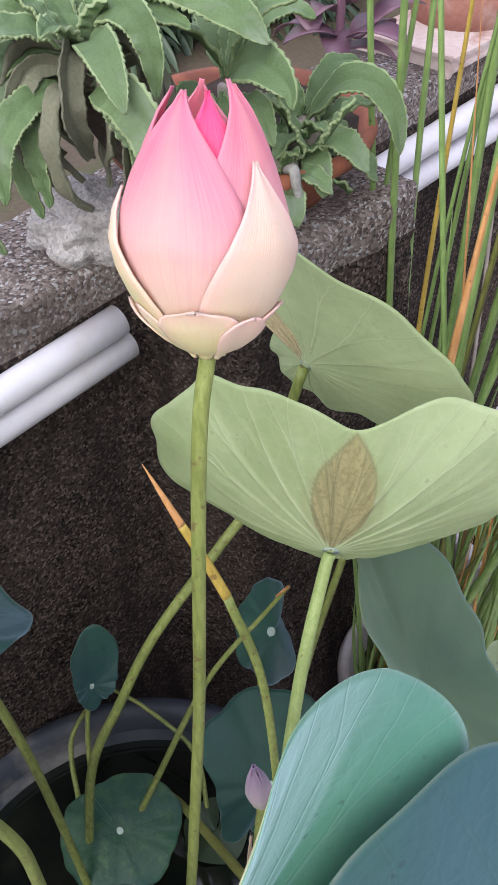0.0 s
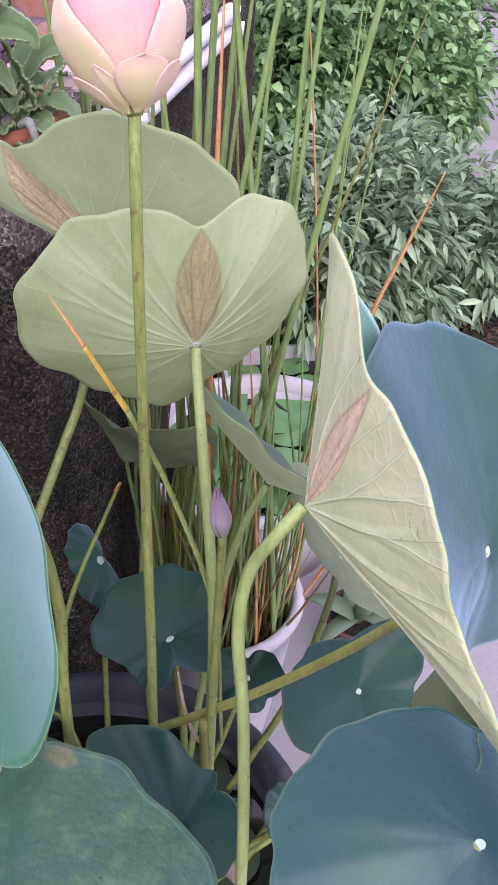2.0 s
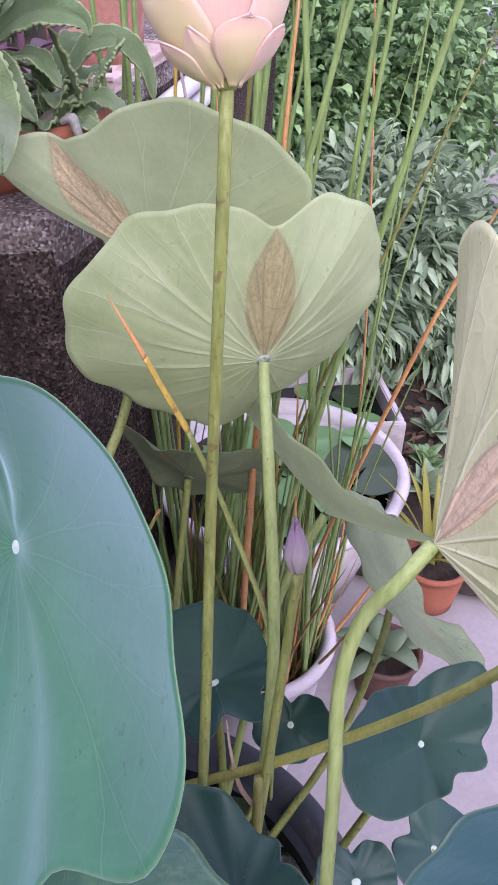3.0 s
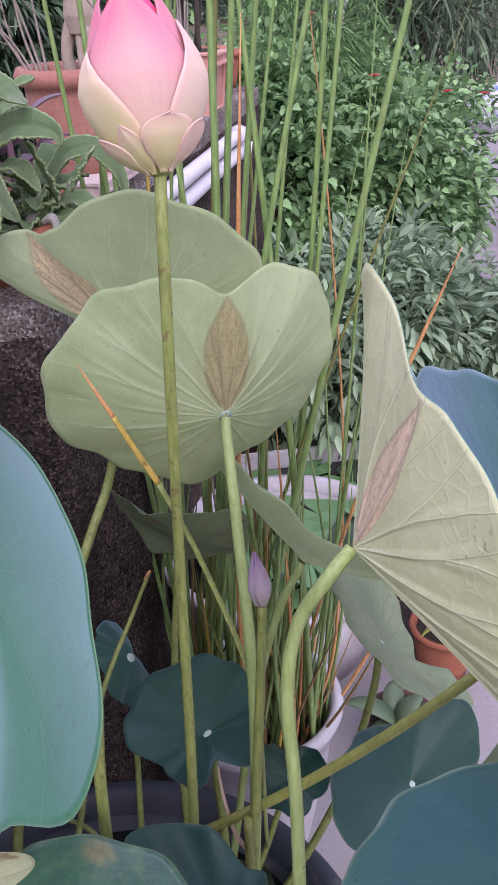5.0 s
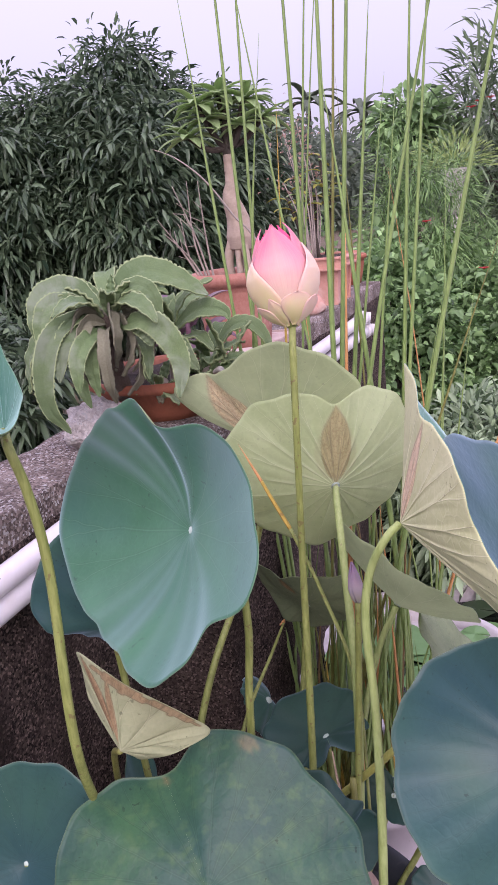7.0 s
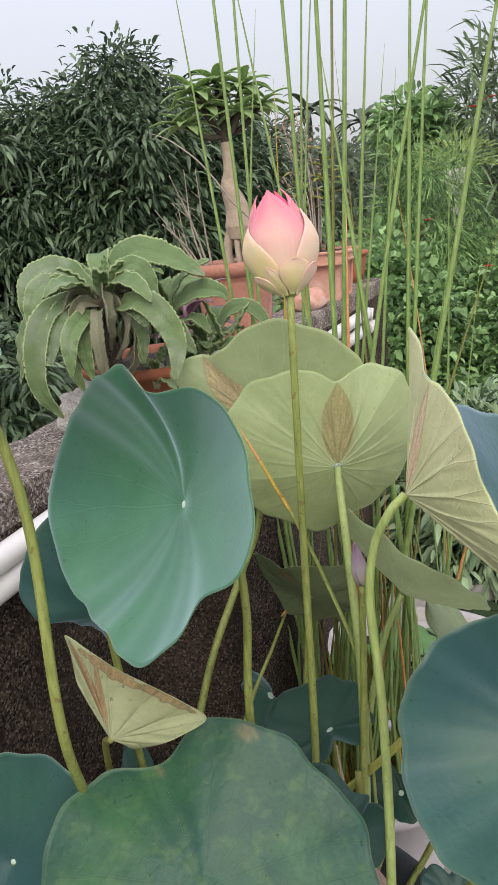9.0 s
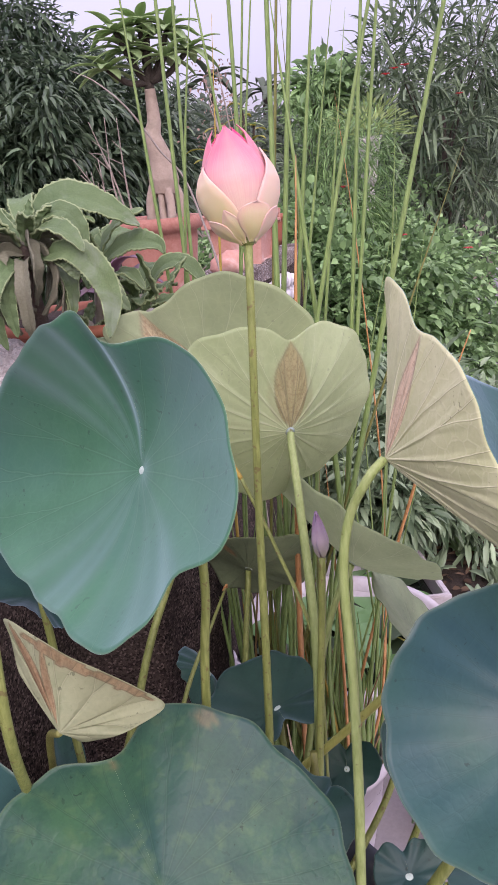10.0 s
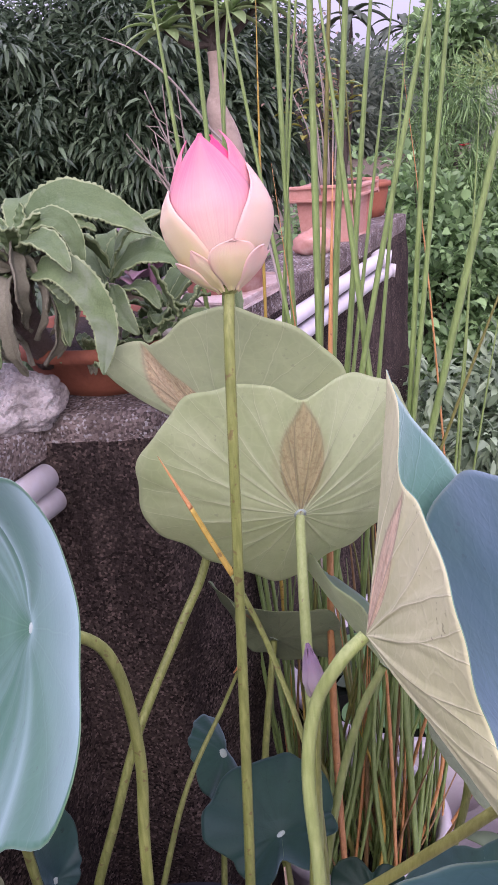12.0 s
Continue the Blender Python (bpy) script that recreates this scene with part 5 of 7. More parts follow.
scrap_2 = thing("withered_scrap", (-0.0216, -0.150, 0.6665), "torn brown scrap of dead leaf on a lotus leaf's rim", "leaf scrap")
for dx, dy, dz, r in ((0.0, 0.0, 0.0, 0.0085), (0.010, -0.006, -0.016, 0.0075), (-0.010, 0.006, 0.014, 0.0060)):
    tube("dry_part", [(-0.040 + dx, -0.140 + dy, 0.690 + dz), (-0.024 + dx, -0.148 + dy, 0.672 + dz), (-0.014 + dx, -0.154 + dy, 0.654 + dz), (-0.012 + dx, -0.160 + dy, 0.640 + dz)], (0.002, r, r * 0.8, 0.0015), M["dry_scrap"], scrap_2, sides=8, squash=0.25)

# ---- reeds ----
clump = thing("reed_clump", (REED_POT.x, REED_POT.y, 0.262), "dense clump of tall green reeds with some dry orange blades", "reeds")
rg = rng_of(11)


def reed(base, top, r, mat, bend=0.0, side=0.0):
    b, t_ = Vector(base), Vector(top)
    mid = b.lerp(t_, 0.5) + Vector((side, bend, 0))
    tube("reed", [b, b.lerp(t_, 0.25) + Vector((side, bend, 0)) * 0.7, mid, b.lerp(t_, 0.78) + Vector((side, bend, 0)) * 0.6, t_], (r * 0.9, r, r * 0.95, r * 0.66, r * 0.08), mat, clump, sides=6, n=5, squash=0.62)


reed((0.198, 0.401, 0.27), (0.096, 0.447, 1.524), 0.0045, M["reed"], 0.006, -0.005)
reed((0.188, 0.392, 0.27), (0.139, 0.426, 1.773), 0.0045, M["reed"], 0.012, -0.012)
reed((0.202, 0.404, 0.27), (0.195, 0.454, 1.781), 0.0040, M["reed"], 0.032, -0.022)
reed((0.182, 0.386, 0.27), (0.196, 0.418, 1.459), 0.0040, M["reed"], 0.037, -0.045)
reed((0.190, 0.394, 0.27), (0.205, 0.401, 1.373), 0.0036, M["reed_yellow"], 0.011, -0.011)
reed((0.204, 0.353, 0.27), (0.205, 0.353, 1.754), 0.0050, M["reed"], 0.000, 0.000)
reed((0.176, 0.378, 0.27), (0.261, 0.347, 1.754), 0.0030, M["reed"], 0.012, -0.017)
reed((0.283, 0.234, 0.27), (0.199, 0.251, 1.390), 0.0060, M["reed"], -0.015, 0.005)
reed((0.180, 0.266, 0.27), (0.208, 0.251, 1.728), 0.0058, M["reed"], -0.000, -0.001)
reed((0.181, 0.359, 0.27), (0.276, 0.312, 1.745), 0.0038, M["reed_olive"], 0.000, 0.000)
reed((0.190, 0.358, 0.27), (0.293, 0.306, 1.743), 0.0058, M["reed"], 0.000, 0.000)
reed((0.184, 0.344, 0.27), (0.292, 0.288, 1.486), 0.0058, M["reed"], 0.000, 0.000)
reed((0.163, 0.349, 0.27), (0.300, 0.276, 1.385), 0.0040, M["reed"], 0.000, 0.000)
reed((0.247, 0.262, 0.27), (0.320, 0.224, 1.620), 0.0050, M["reed"], 0.000, 0.000)
reed((0.339, 0.280, 0.27), (0.309, 0.295, 1.271), 0.0022, M["reed_dry"], -0.013, 0.025)
reed((0.162, 0.307, 0.27), (0.345, 0.164, 1.620), 0.0050, M["reed"], -0.007, -0.040)
reed((0.175, 0.274, 0.27), (0.404, 0.118, 1.620), 0.0062, M["reed"], -0.006, -0.009)
reed((0.342, 0.293, 0.27), (0.381, 0.269, 1.276), 0.0030, M["reed"], 0.000, 0.000)
reed((0.192, 0.254, 0.27), (0.178, 0.172, 1.201), 0.0058, M["reed_dry"], -0.032, -0.028)
reed((0.161, 0.336, 0.27), (0.388, 0.157, 1.199), 0.0038, M["reed_olive"], 0.002, -0.015)
reed((0.232, 0.366, 0.27), (0.377, 0.268, 1.135), 0.0026, M["reed"], 0.000, 0.000)
reed((0.303, 0.299, 0.27), (0.397, 0.233, 1.123), 0.0026, M["reed"], -0.000, 0.000)
reed((0.233, 0.267, 0.27), (0.336, 0.203, 1.620), 0.0045, M["reed"], -0.000, 0.000)
reed((0.301, 0.257, 0.27), (0.349, 0.229, 1.140), 0.0030, M["reed"], 0.000, 0.000)
reed((0.255, 0.308, 0.27), (0.183, 0.332, 1.189), 0.0020, M["reed_dry"], 0.000, 0.000)
reed((0.166, 0.359, 0.27), (0.257, 0.330, 1.620), 0.0026, M["reed"], 0.010, -0.026)
for k in range(92):
    a, q = rg.uniform(0, 2 * math.pi), 0.095 * math.sqrt(rg.uniform(0, 1))
    b = (REED_POT.x + q * math.cos(a), REED_POT.y - 0.010 + q * math.sin(a), 0.262)
    tall = rg.uniform(1.15, 1.55) if k < 3 else rg.uniform(0.80, 1.05) if k < 15 else rg.uniform(0.45, 0.85)
    lean = Vector((rg.normal(0.02, 0.10), rg.normal(-0.01, 0.09), 0)) * (tall - 0.262)
    pick = rg.uniform()
    if k < 15:
        mat = M["reed"] if pick < 0.84 else M["reed_olive"] if pick < 0.95 else M["reed_dry"]
    else:
        mat = M["reed"] if pick < 0.50 else M["reed_olive"] if pick < 0.74 else M["reed_yellow"] if pick < 0.81 else M["reed_dry"] if pick < 0.90 else M["reed_brown"]
    reed(b, (b[0] + lean.x, b[1] + lean.y, tall), rg.uniform(0.0026, 0.0048), mat, rg.normal(0, 0.015), rg.normal(0, 0.015))
for k in range(26):
    a, q = rg.uniform(-2.6, 0.3), rg.uniform(0.05, 0.100)
    b = (REED_POT.x + q * math.cos(a), REED_POT.y + q * math.sin(a), 0.262)
    tall = rg.uniform(0.34, 0.66)
    reed(b, (b[0] + rg.normal(0.03, 0.05), b[1] + rg.normal(-0.01, 0.05), tall), rg.uniform(0.0022, 0.0045), M[("reed_brown", "reed_dry", "reed_olive", "reed")[k % 4]], rg.normal(0, 0.012), rg.normal(0, 0.012))
tall_dry = [(0.275, 0.315, 0.262), (0.315, 0.26, 0.55), (0.368, 0.215, 0.80), (0.396, 0.20, 0.89), (0.424, 0.183, 0.98)]
tube("dry_reed", tall_dry, (0.0045, 0.0050, 0.0050, 0.0044, 0.0012), M["reed_dry"], clump, sides=6, squash=0.5)

# ---- the felted plant in its clay pan ----
pan = pot("clay_pan", (0.022, 0.455, WALL_TOP + 0.005), 0.110, 0.074, 0.064, M["terracotta"], "shallow red clay pan standing on the pier", lip=0.007, fill=0.86)


def felt_leaf(parent, points, width, mat, teeth=15, seed=0, fold=0.25, twist=0.0):
    """A thick, scalloped leaf with a pale edge along an arching line."""
    rg_ = rng_of(seed)
    pts = spline(local(parent, *points), 20)
    cum = np.concatenate([[0], np.cumsum([(b - a).length for a, b in zip(pts, pts[1:])])])
    nv, nu = 84, 12
    even = np.linspace(0, cum[-1], nv + 1)
    xyz = [Vector([float(np.interp(q, cum, [p[k] for p in pts])) for k in range(3)]) for q in even]
    line = [(p, (xyz[min(k + 1, nv)] - xyz[max(k - 1, 0)]).normalized()) for k, p in enumerate(xyz)]
    flat = xyz[-1] - xyz[0]
    side = Vector((flat.y, -flat.x, 0)).normalized() if Vector((flat.x, flat.y)).length > 0.01 else Vector((1, 0, 0))
    verts, low = [], []
    for i, (p, dd) in enumerate(line):
        t = i / nv
        nrm = side.cross(dd).normalized()
        side_ = dd.cross(nrm).normalized()
        sd = (side_ * math.cos(twist) + nrm * math.sin(twist)).normalized()
        nr = sd.cross(dd).normalized()
        body = math.sin(math.pi * min(1.0, 0.02 + 0.98 * max(0.0, (t - 0.08) / 0.92)) ** 0.8) ** 0.6 if t > 0.08 else 0.0
        w = width * max(body, 0.15 if t < 0.5 else 0.05)
        scal = 0.84 + 0.16 * abs(math.sin(teeth * math.pi * t)) if t > 0.14 else 1
        for j in range(nu + 1):
            k = 2 * j / nu - 1
            q = p + sd * (k * w * 0.5 * (scal if abs(k) > 0.9 else 1)) + nr * (fold * abs(k) ** 1.4 * w * 0.4 - 0.0012 * math.exp(-(k / 0.12) ** 2) - 0.06 * w * max(0.0, abs(k) - 0.7) + 0.0012 * math.sin(teeth * 0.5 * math.pi * t + k) * abs(k))
            verts.append(q)
            low.append(q - nr * 0.0024)
    cols, off = nu + 1, len(verts)
    faces = []
    for i in range(nv):
        for j in range(nu):
            q = (i * cols + j, i * cols + j + 1, (i + 1) * cols + j + 1, (i + 1) * cols + j)
            faces += [q, tuple(off + k for k in q[::-1])]
    edge = [j for j in range(cols)] + [i * cols + nu for i in range(1, nv + 1)] + [nv * cols + j for j in range(nu - 1, -1, -1)] + [i * cols for i in range(nv - 1, 0, -1)]
    for a, b in zip(edge, edge[1:] + edge[:1]):
        faces.append((b, a, off + a, off + b))
    slots = [1 if k % (2 * nu) in (0, 1, 2 * nu - 2, 2 * nu - 1) else 0 for k in range(2 * nu * nv)] + [1] * len(edge)
    return pydata("leaf", verts + low, faces, [mat, M["felt_edge"] if mat is M["felt_leaf"] else mat], parent, slots=slots)


def arch(base, way, length, droop):
    """Points of an arching line."""
    p, d, out_ = Vector(base), Vector(way).normalized(), [Vector(base)]
    for k in range(4):
        p = p + d * (length / 4)
        d = (d + Vector((0, 0, -droop / 4))).normalized()
        out_.append(p)
    return out_


def felt_plant(at, height, leaves, label, seed, wilted=0, spread=1.0, size=0.11, tilt=(0, 0)):
    t = thing("felt_plant", at, label, "succulent plant")
    rg_ = rng_of(seed)
    top = Vector(at) + Vector((tilt[0], tilt[1], height))
    tube("stem", [at, Vector(at).lerp(top, 0.5) + Vector((0.004, 0.003, 0)), top], (0.013, 0.012, 0.008), M["felt_stem"], t, sides=10)
    for k in range(leaves):
        a = k * 2.399 + rg_.uniform(-0.3, 0.3)
        f = k / leaves
        elev = 0.45 + 0.85 * f
        way = (math.cos(a) * math.cos(elev), math.sin(a) * math.cos(elev), math.sin(elev))
        b = top + Vector((math.cos(a), math.sin(a), 0)) * 0.008 + Vector((0, 0, -0.028 * (1 - f)))
        ln_ = size * rg_.uniform(0.85, 1.15) * (1.05 - 0.45 * f) * spread
        felt_leaf(t, arch(b, way, ln_, rg_.uniform(1.5, 2.4) * (1.1 - 0.45 * f)), ln_ * rg_.uniform(0.38, 0.48), M["felt_leaf"], seed=seed + k, twist=rg_.uniform(-0.35, 0.35), teeth=17)
    for k in range(wilted):
        a = k * 2.1 + rg_.uniform(-0.4, 0.4)
        way = (math.cos(a), math.sin(a), -0.2)
        felt_leaf(t, arch(Vector(at).lerp(top, rg_.uniform(0.45, 0.9)), way, size * rg_.uniform(0.55, 0.8), 4.2), size * rg_.uniform(0.16, 0.24), M["felt_brown"], seed=seed + 50 + k, twist=rg_.uniform(-1, 1))
    return t


big = thing("felt_plant", (-0.055, 0.40, 1.012), "grey-green felted succulent with large scalloped leaves in the clay pan", "succulent plant")
RC = Vector((-0.076, 0.332, 1.129))
tube("stem", [(-0.055, 0.40, 1.012), (-0.074, 0.362, 1.07), RC], (0.014, 0.014, 0.009), M["felt_trunk"], big, sides=12)
for k, (wd, tw, pts) in enumerate((
        (0.024, 0.7, [(-0.085, 0.332, 1.116), (-0.112, 0.318, 1.112), (-0.124, 0.308, 1.088), (-0.126, 0.304, 1.052), (-0.118, 0.302, 1.022)]),
        (0.022, 0.3, [(-0.082, 0.330, 1.114), (-0.104, 0.306, 1.104), (-0.112, 0.296, 1.076), (-0.108, 0.292, 1.036)]),
        (0.020, -0.6, [(-0.074, 0.330, 1.116), (-0.052, 0.312, 1.112), (-0.040, 0.302, 1.086), (-0.042, 0.298, 1.046)]),
        (0.026, 1.0, [(-0.092, 0.340, 1.126), (-0.118, 0.348, 1.150), (-0.146, 0.344, 1.148), (-0.160, 0.336, 1.122), (-0.160, 0.330, 1.090)]),
        (0.032, 0.9, [(-0.078, 0.342, 1.128), (-0.100, 0.357, 1.161), (-0.125, 0.362, 1.169), (-0.152, 0.357, 1.159), (-0.163, 0.349, 1.135), (-0.166, 0.342, 1.105)]),
        (0.030, 0.75, [(-0.085, 0.332, 1.127), (-0.119, 0.322, 1.132), (-0.152, 0.307, 1.115), (-0.169, 0.297, 1.076), (-0.170, 0.292, 1.034), (-0.149, 0.292, 0.998)]),
        (0.026, 0.8, [(-0.083, 0.332, 1.123), (-0.120, 0.317, 1.124), (-0.141, 0.302, 1.104), (-0.153, 0.292, 1.062)]),
        (0.024, 0.7, [(-0.085, 0.322, 1.115), (-0.112, 0.297, 1.108), (-0.130, 0.282, 1.087), (-0.134, 0.277, 1.047)]),
        (0.019, 0.0, [(-0.074, 0.337, 1.123), (-0.067, 0.342, 1.150), (-0.062, 0.347, 1.176)]),
        (0.025, 0.5, [(-0.078, 0.347, 1.129), (-0.088, 0.372, 1.155), (-0.102, 0.387, 1.176)]),
        (0.041, -0.95, [(-0.069, 0.337, 1.129), (-0.051, 0.342, 1.161), (-0.028, 0.337, 1.177), (0.002, 0.327, 1.171), (0.032, 0.317, 1.153), (0.050, 0.309, 1.138)]),
        (0.024, -0.8, [(-0.070, 0.332, 1.130), (-0.055, 0.317, 1.160), (-0.035, 0.302, 1.162), (-0.024, 0.292, 1.144), (-0.022, 0.287, 1.114)]),
        (0.033, -0.85, [(-0.068, 0.322, 1.113), (-0.056, 0.287, 1.122), (-0.040, 0.269, 1.122), (-0.023, 0.255, 1.101), (-0.014, 0.247, 1.070), (-0.022, 0.242, 1.029)]),
        (0.022, -0.9, [(-0.058, 0.297, 1.117), (-0.047, 0.277, 1.112), (-0.041, 0.266, 1.092)]),
        (0.032, 0.2, [(-0.069, 0.347, 1.134), (-0.061, 0.392, 1.174), (-0.046, 0.437, 1.169), (-0.041, 0.467, 1.124)]),
        (0.030, 0.2, [(-0.081, 0.347, 1.134), (-0.111, 0.392, 1.164), (-0.141, 0.432, 1.144), (-0.156, 0.452, 1.094)]),
        (0.026, 0.6, [(-0.091, 0.342, 1.122), (-0.141, 0.362, 1.122), (-0.173, 0.372, 1.089), (-0.181, 0.372, 1.039)]),
        (0.020, -0.3, [(-0.069, 0.327, 1.119), (-0.051, 0.315, 1.106), (-0.041, 0.307, 1.074), (-0.045, 0.303, 1.046)]))):
    felt_leaf(big, pts, wd, M["felt_leaf"], teeth=29, seed=k, twist=tw, fold=0.2)
for k in range(15):  # the old leaves curl down round the stem
    a = radians(165 + k * 49)
    b = Vector((-0.074, 0.334, 1.104 + 0.012 * (k % 3)))
    q = 0.030 + 0.008 * math.sin(k * 1.7)
    o_, z_ = Vector((math.cos(a), math.sin(a), 0)), 0.010 * math.sin(k * 2.3)
    felt_leaf(big, [b, b + o_ * q + Vector((0, 0, 0.010)), b + o_ * (q + 0.018) + Vector((0, 0, -0.016)), b + o_ * (q + 0.012) + Vector((0, 0, -0.048 - z_)), b + o_ * (q - 0.010) + Vector((0, 0, -0.074 - z_))], 0.016 + 0.004 * math.sin(k), M["felt_brown"], teeth=17, seed=60 + k, twist=0.5 + 0.9 * math.sin(k * 1.3), fold=0.7)
for k in range(11):  # the crown's younger leaves
    a, e = radians(20 + k * 137.5), 0.55 + 0.06 * k
    b = RC + Vector((math.cos(a), math.sin(a), 0)) * 0.007
    felt_leaf(big, arch(b, (math.cos(a) * math.cos(e), math.sin(a) * math.cos(e), math.sin(e)), 0.112 - 0.006 * k, 2.3 - 0.13 * k), 0.029 - 0.0011 * k, M["felt_leaf"], teeth=23, seed=120 + k, twist=0.45 * math.sin(k * 2.1), fold=0.35)
mid = thing("felt_plant", (0.014, 0.385, 1.012), "felted succulent with broad arching leaves in the clay pan", "succulent plant")
MC = Vector((0.016, 0.378, 1.085))
tube("stem", [(0.014, 0.385, 1.012), MC], (0.008, 0.006), M["felt_stem"], mid)
for k, (wd, tw, pts) in enumerate((
        (0.024, -0.5, [(0.017, 0.380, 1.092), (0.028, 0.375, 1.121), (0.043, 0.360, 1.143), (0.069, 0.345, 1.156)]),
        (0.032, -0.95, [(0.017, 0.375, 1.090), (0.031, 0.350, 1.111), (0.046, 0.320, 1.122), (0.062, 0.290, 1.118), (0.064, 0.280, 1.108)]),
        (0.019, 0.4, [(0.076, 0.340, 1.051), (0.062, 0.335, 1.084), (0.052, 0.330, 1.107)]),
        (0.024, -0.4, [(0.085, 0.340, 1.057), (0.096, 0.330, 1.079), (0.106, 0.320, 1.098)]),
        (0.026, -0.5, [(0.015, 0.360, 1.088), (0.012, 0.320, 1.070), (0.024, 0.300, 1.047)]),
        (0.027, 0.3, [(0.020, 0.385, 1.085), (0.026, 0.420, 1.130), (0.036, 0.450, 1.120)]),
        (0.024, 0.3, [(0.010, 0.365, 1.080), (-0.004, 0.345, 1.095), (-0.014, 0.325, 1.075)]),
        (0.026, -0.6, [(0.018, 0.385, 1.088), (0.034, 0.400, 1.118), (0.058, 0.410, 1.130), (0.084, 0.412, 1.120)]),
        (0.028, 0.3, [(0.014, 0.390, 1.086), (0.006, 0.425, 1.116), (-0.006, 0.462, 1.126), (-0.016, 0.490, 1.112)]),
        (0.024, -0.8, [(0.076, 0.395, 1.050), (0.100, 0.385, 1.082), (0.122, 0.372, 1.088), (0.140, 0.360, 1.070), (0.146, 0.352, 1.040)]),
        (0.022, -0.3, [(0.076, 0.405, 1.050), (0.098, 0.425, 1.080), (0.120, 0.440, 1.078)]),
        (0.021, -0.3, [(0.020, 0.372, 1.078), (0.040, 0.340, 1.086), (0.052, 0.318, 1.066)]))):
    felt_leaf(mid, pts, wd, M["felt_leaf"], teeth=15, seed=90 + k, twist=tw)
felt_plant((0.075, 0.40, 1.012), 0.035, 15, "young felted succulent with small leaves in the clay pan", 35, wilted=7, size=0.065)
felt_plant((0.056, 0.368, 1.012), 0.02, 12, "tiny felted succulent offshoot in the clay pan", 41, wilted=5, size=0.052)
felt_plant((-0.012, 0.372, 1.012), 0.015, 9, "tiny wilting felted succulent in the clay pan", 47, wilted=7, size=0.045)

# ---- things farther along the parapet ----
bonsai_pot = pot("bonsai_pot", wp(0.668, -0.062, WALL_TOP), 0.074, 0.062, 0.142, M["terracotta_mid"], "faded pinkish clay pot with a chalky bloom", lip=0.011, fill=0.9)
purple = thing("purple_plant", wp(0.42, -0.05, WALL_TOP), "purple spear-leaved plant in a hidden pot", "plant")


def blade_leaf(parent, base, way, length, width, droop, mat, name="leaf", n=10, thick=0.001):
    d = Vector(way).normalized()
    side = d.cross(Vector((0, 0, 1)))
    side = side.normalized() if side.length > 1e-3 else Vector((1, 0, 0))
    p, dd = Vector(base) - Vector(parent.location), d.copy()
    verts, low = [], []
    for i in range(n + 1):
        t = i / n
        w = width * math.sin(math.pi * (0.12 + 0.88 * t)) ** 0.8 * 0.5 if t < 1 else 0.0008
        nr = side.cross(dd).normalized()
        for k in (-1, 0, 1):
            q = p + side * k * w + nr * (0.25 * w * abs(k))
            verts.append(q)
            low.append(q - nr * thick)
        p = p + dd * (length / n)
        dd = (dd + Vector((0, 0, -droop / n))).normalized()
    off, faces = len(verts), []
    for i in range(n):
        for j in range(2):
            q = (i * 3 + j, i * 3 + j + 1, i * 3 + j + 4, i * 3 + j + 3)
            faces += [q, tuple(off + k for k in q[::-1])]
    edge = [0, 1, 2] + [i * 3 + 2 for i in range(1, n + 1)] + [n * 3 + 1, n * 3] + [i * 3 for i in range(n - 1, 0, -1)]
    for a, b in zip(edge, edge[1:] + edge[:1]):
        faces.append((b, a, off + a, off + b))
    return pydata(name, verts + low, faces, mat, parent)


for k in range(15):
    a, e = k * 2.399, 0.25 + 0.9 * (k / 15)
    stem = wp(0.42, -0.05, WALL_TOP) + Vector((rg.uniform(-0.03, 0.03), rg.uniform(-0.03, 0.03), 0.055 + 0.05 * k / 15))
    blade_leaf(purple, stem, (math.cos(a) * math.cos(e), math.sin(a) * math.cos(e), math.sin(e)), rg.uniform(0.055, 0.085), rg.uniform(0.026, 0.034), 1.3, M["purple_leaf"])
tube("stem", [wp(0.42, -0.05, WALL_TOP), wp(0.42, -0.05, WALL_TOP + 0.11)], (0.006, 0.004), M["purple_leaf"], purple)


# ---- foliage made of single leaves ----
def leaf_cloud(base, way, length, width, fold=0.3, droop=0.25, seed=0):
    """Vertices and faces of many small folded leaves."""
    n = len(base)
    rg_ = rng_of(seed)
    way = way / np.linalg.norm(way, axis=1, keepdims=True)
    rnd = rg_.normal(size=(n, 3)) * 0.35 + np.array([0, 0, 1.0])
    side = np.cross(way, rnd)
    side /= np.linalg.norm(side, axis=1, keepdims=True) + 1e-9
    up = np.cross(side, way)
    ln_, wd = length[:, None], width[:, None]
    down = np.array([0, 0, -1.0]) * ln_ * droop
    rows_ = []
    for t, w in ((0.30, 0.44), (0.68, 0.40)):
        m = base + way * ln_ * t + down * t * t
        rows_ += [m + side * wd * w + up * wd * fold * w * 2, m, m - side * wd * w + up * wd * fold * w * 2]
    v = np.stack([base, *rows_, base + way * ln_ + down], 1).reshape(-1, 3)
    i = np.arange(n) * 8
    f = np.concatenate([np.stack([i + a, i + b, i + c], 1) for a, b, c in ((0, 1, 2), (0, 2, 3), (1, 4, 5), (1, 5, 2), (2, 5, 6), (2, 6, 3), (4, 7, 5), (5, 7, 6))])
    return v, f


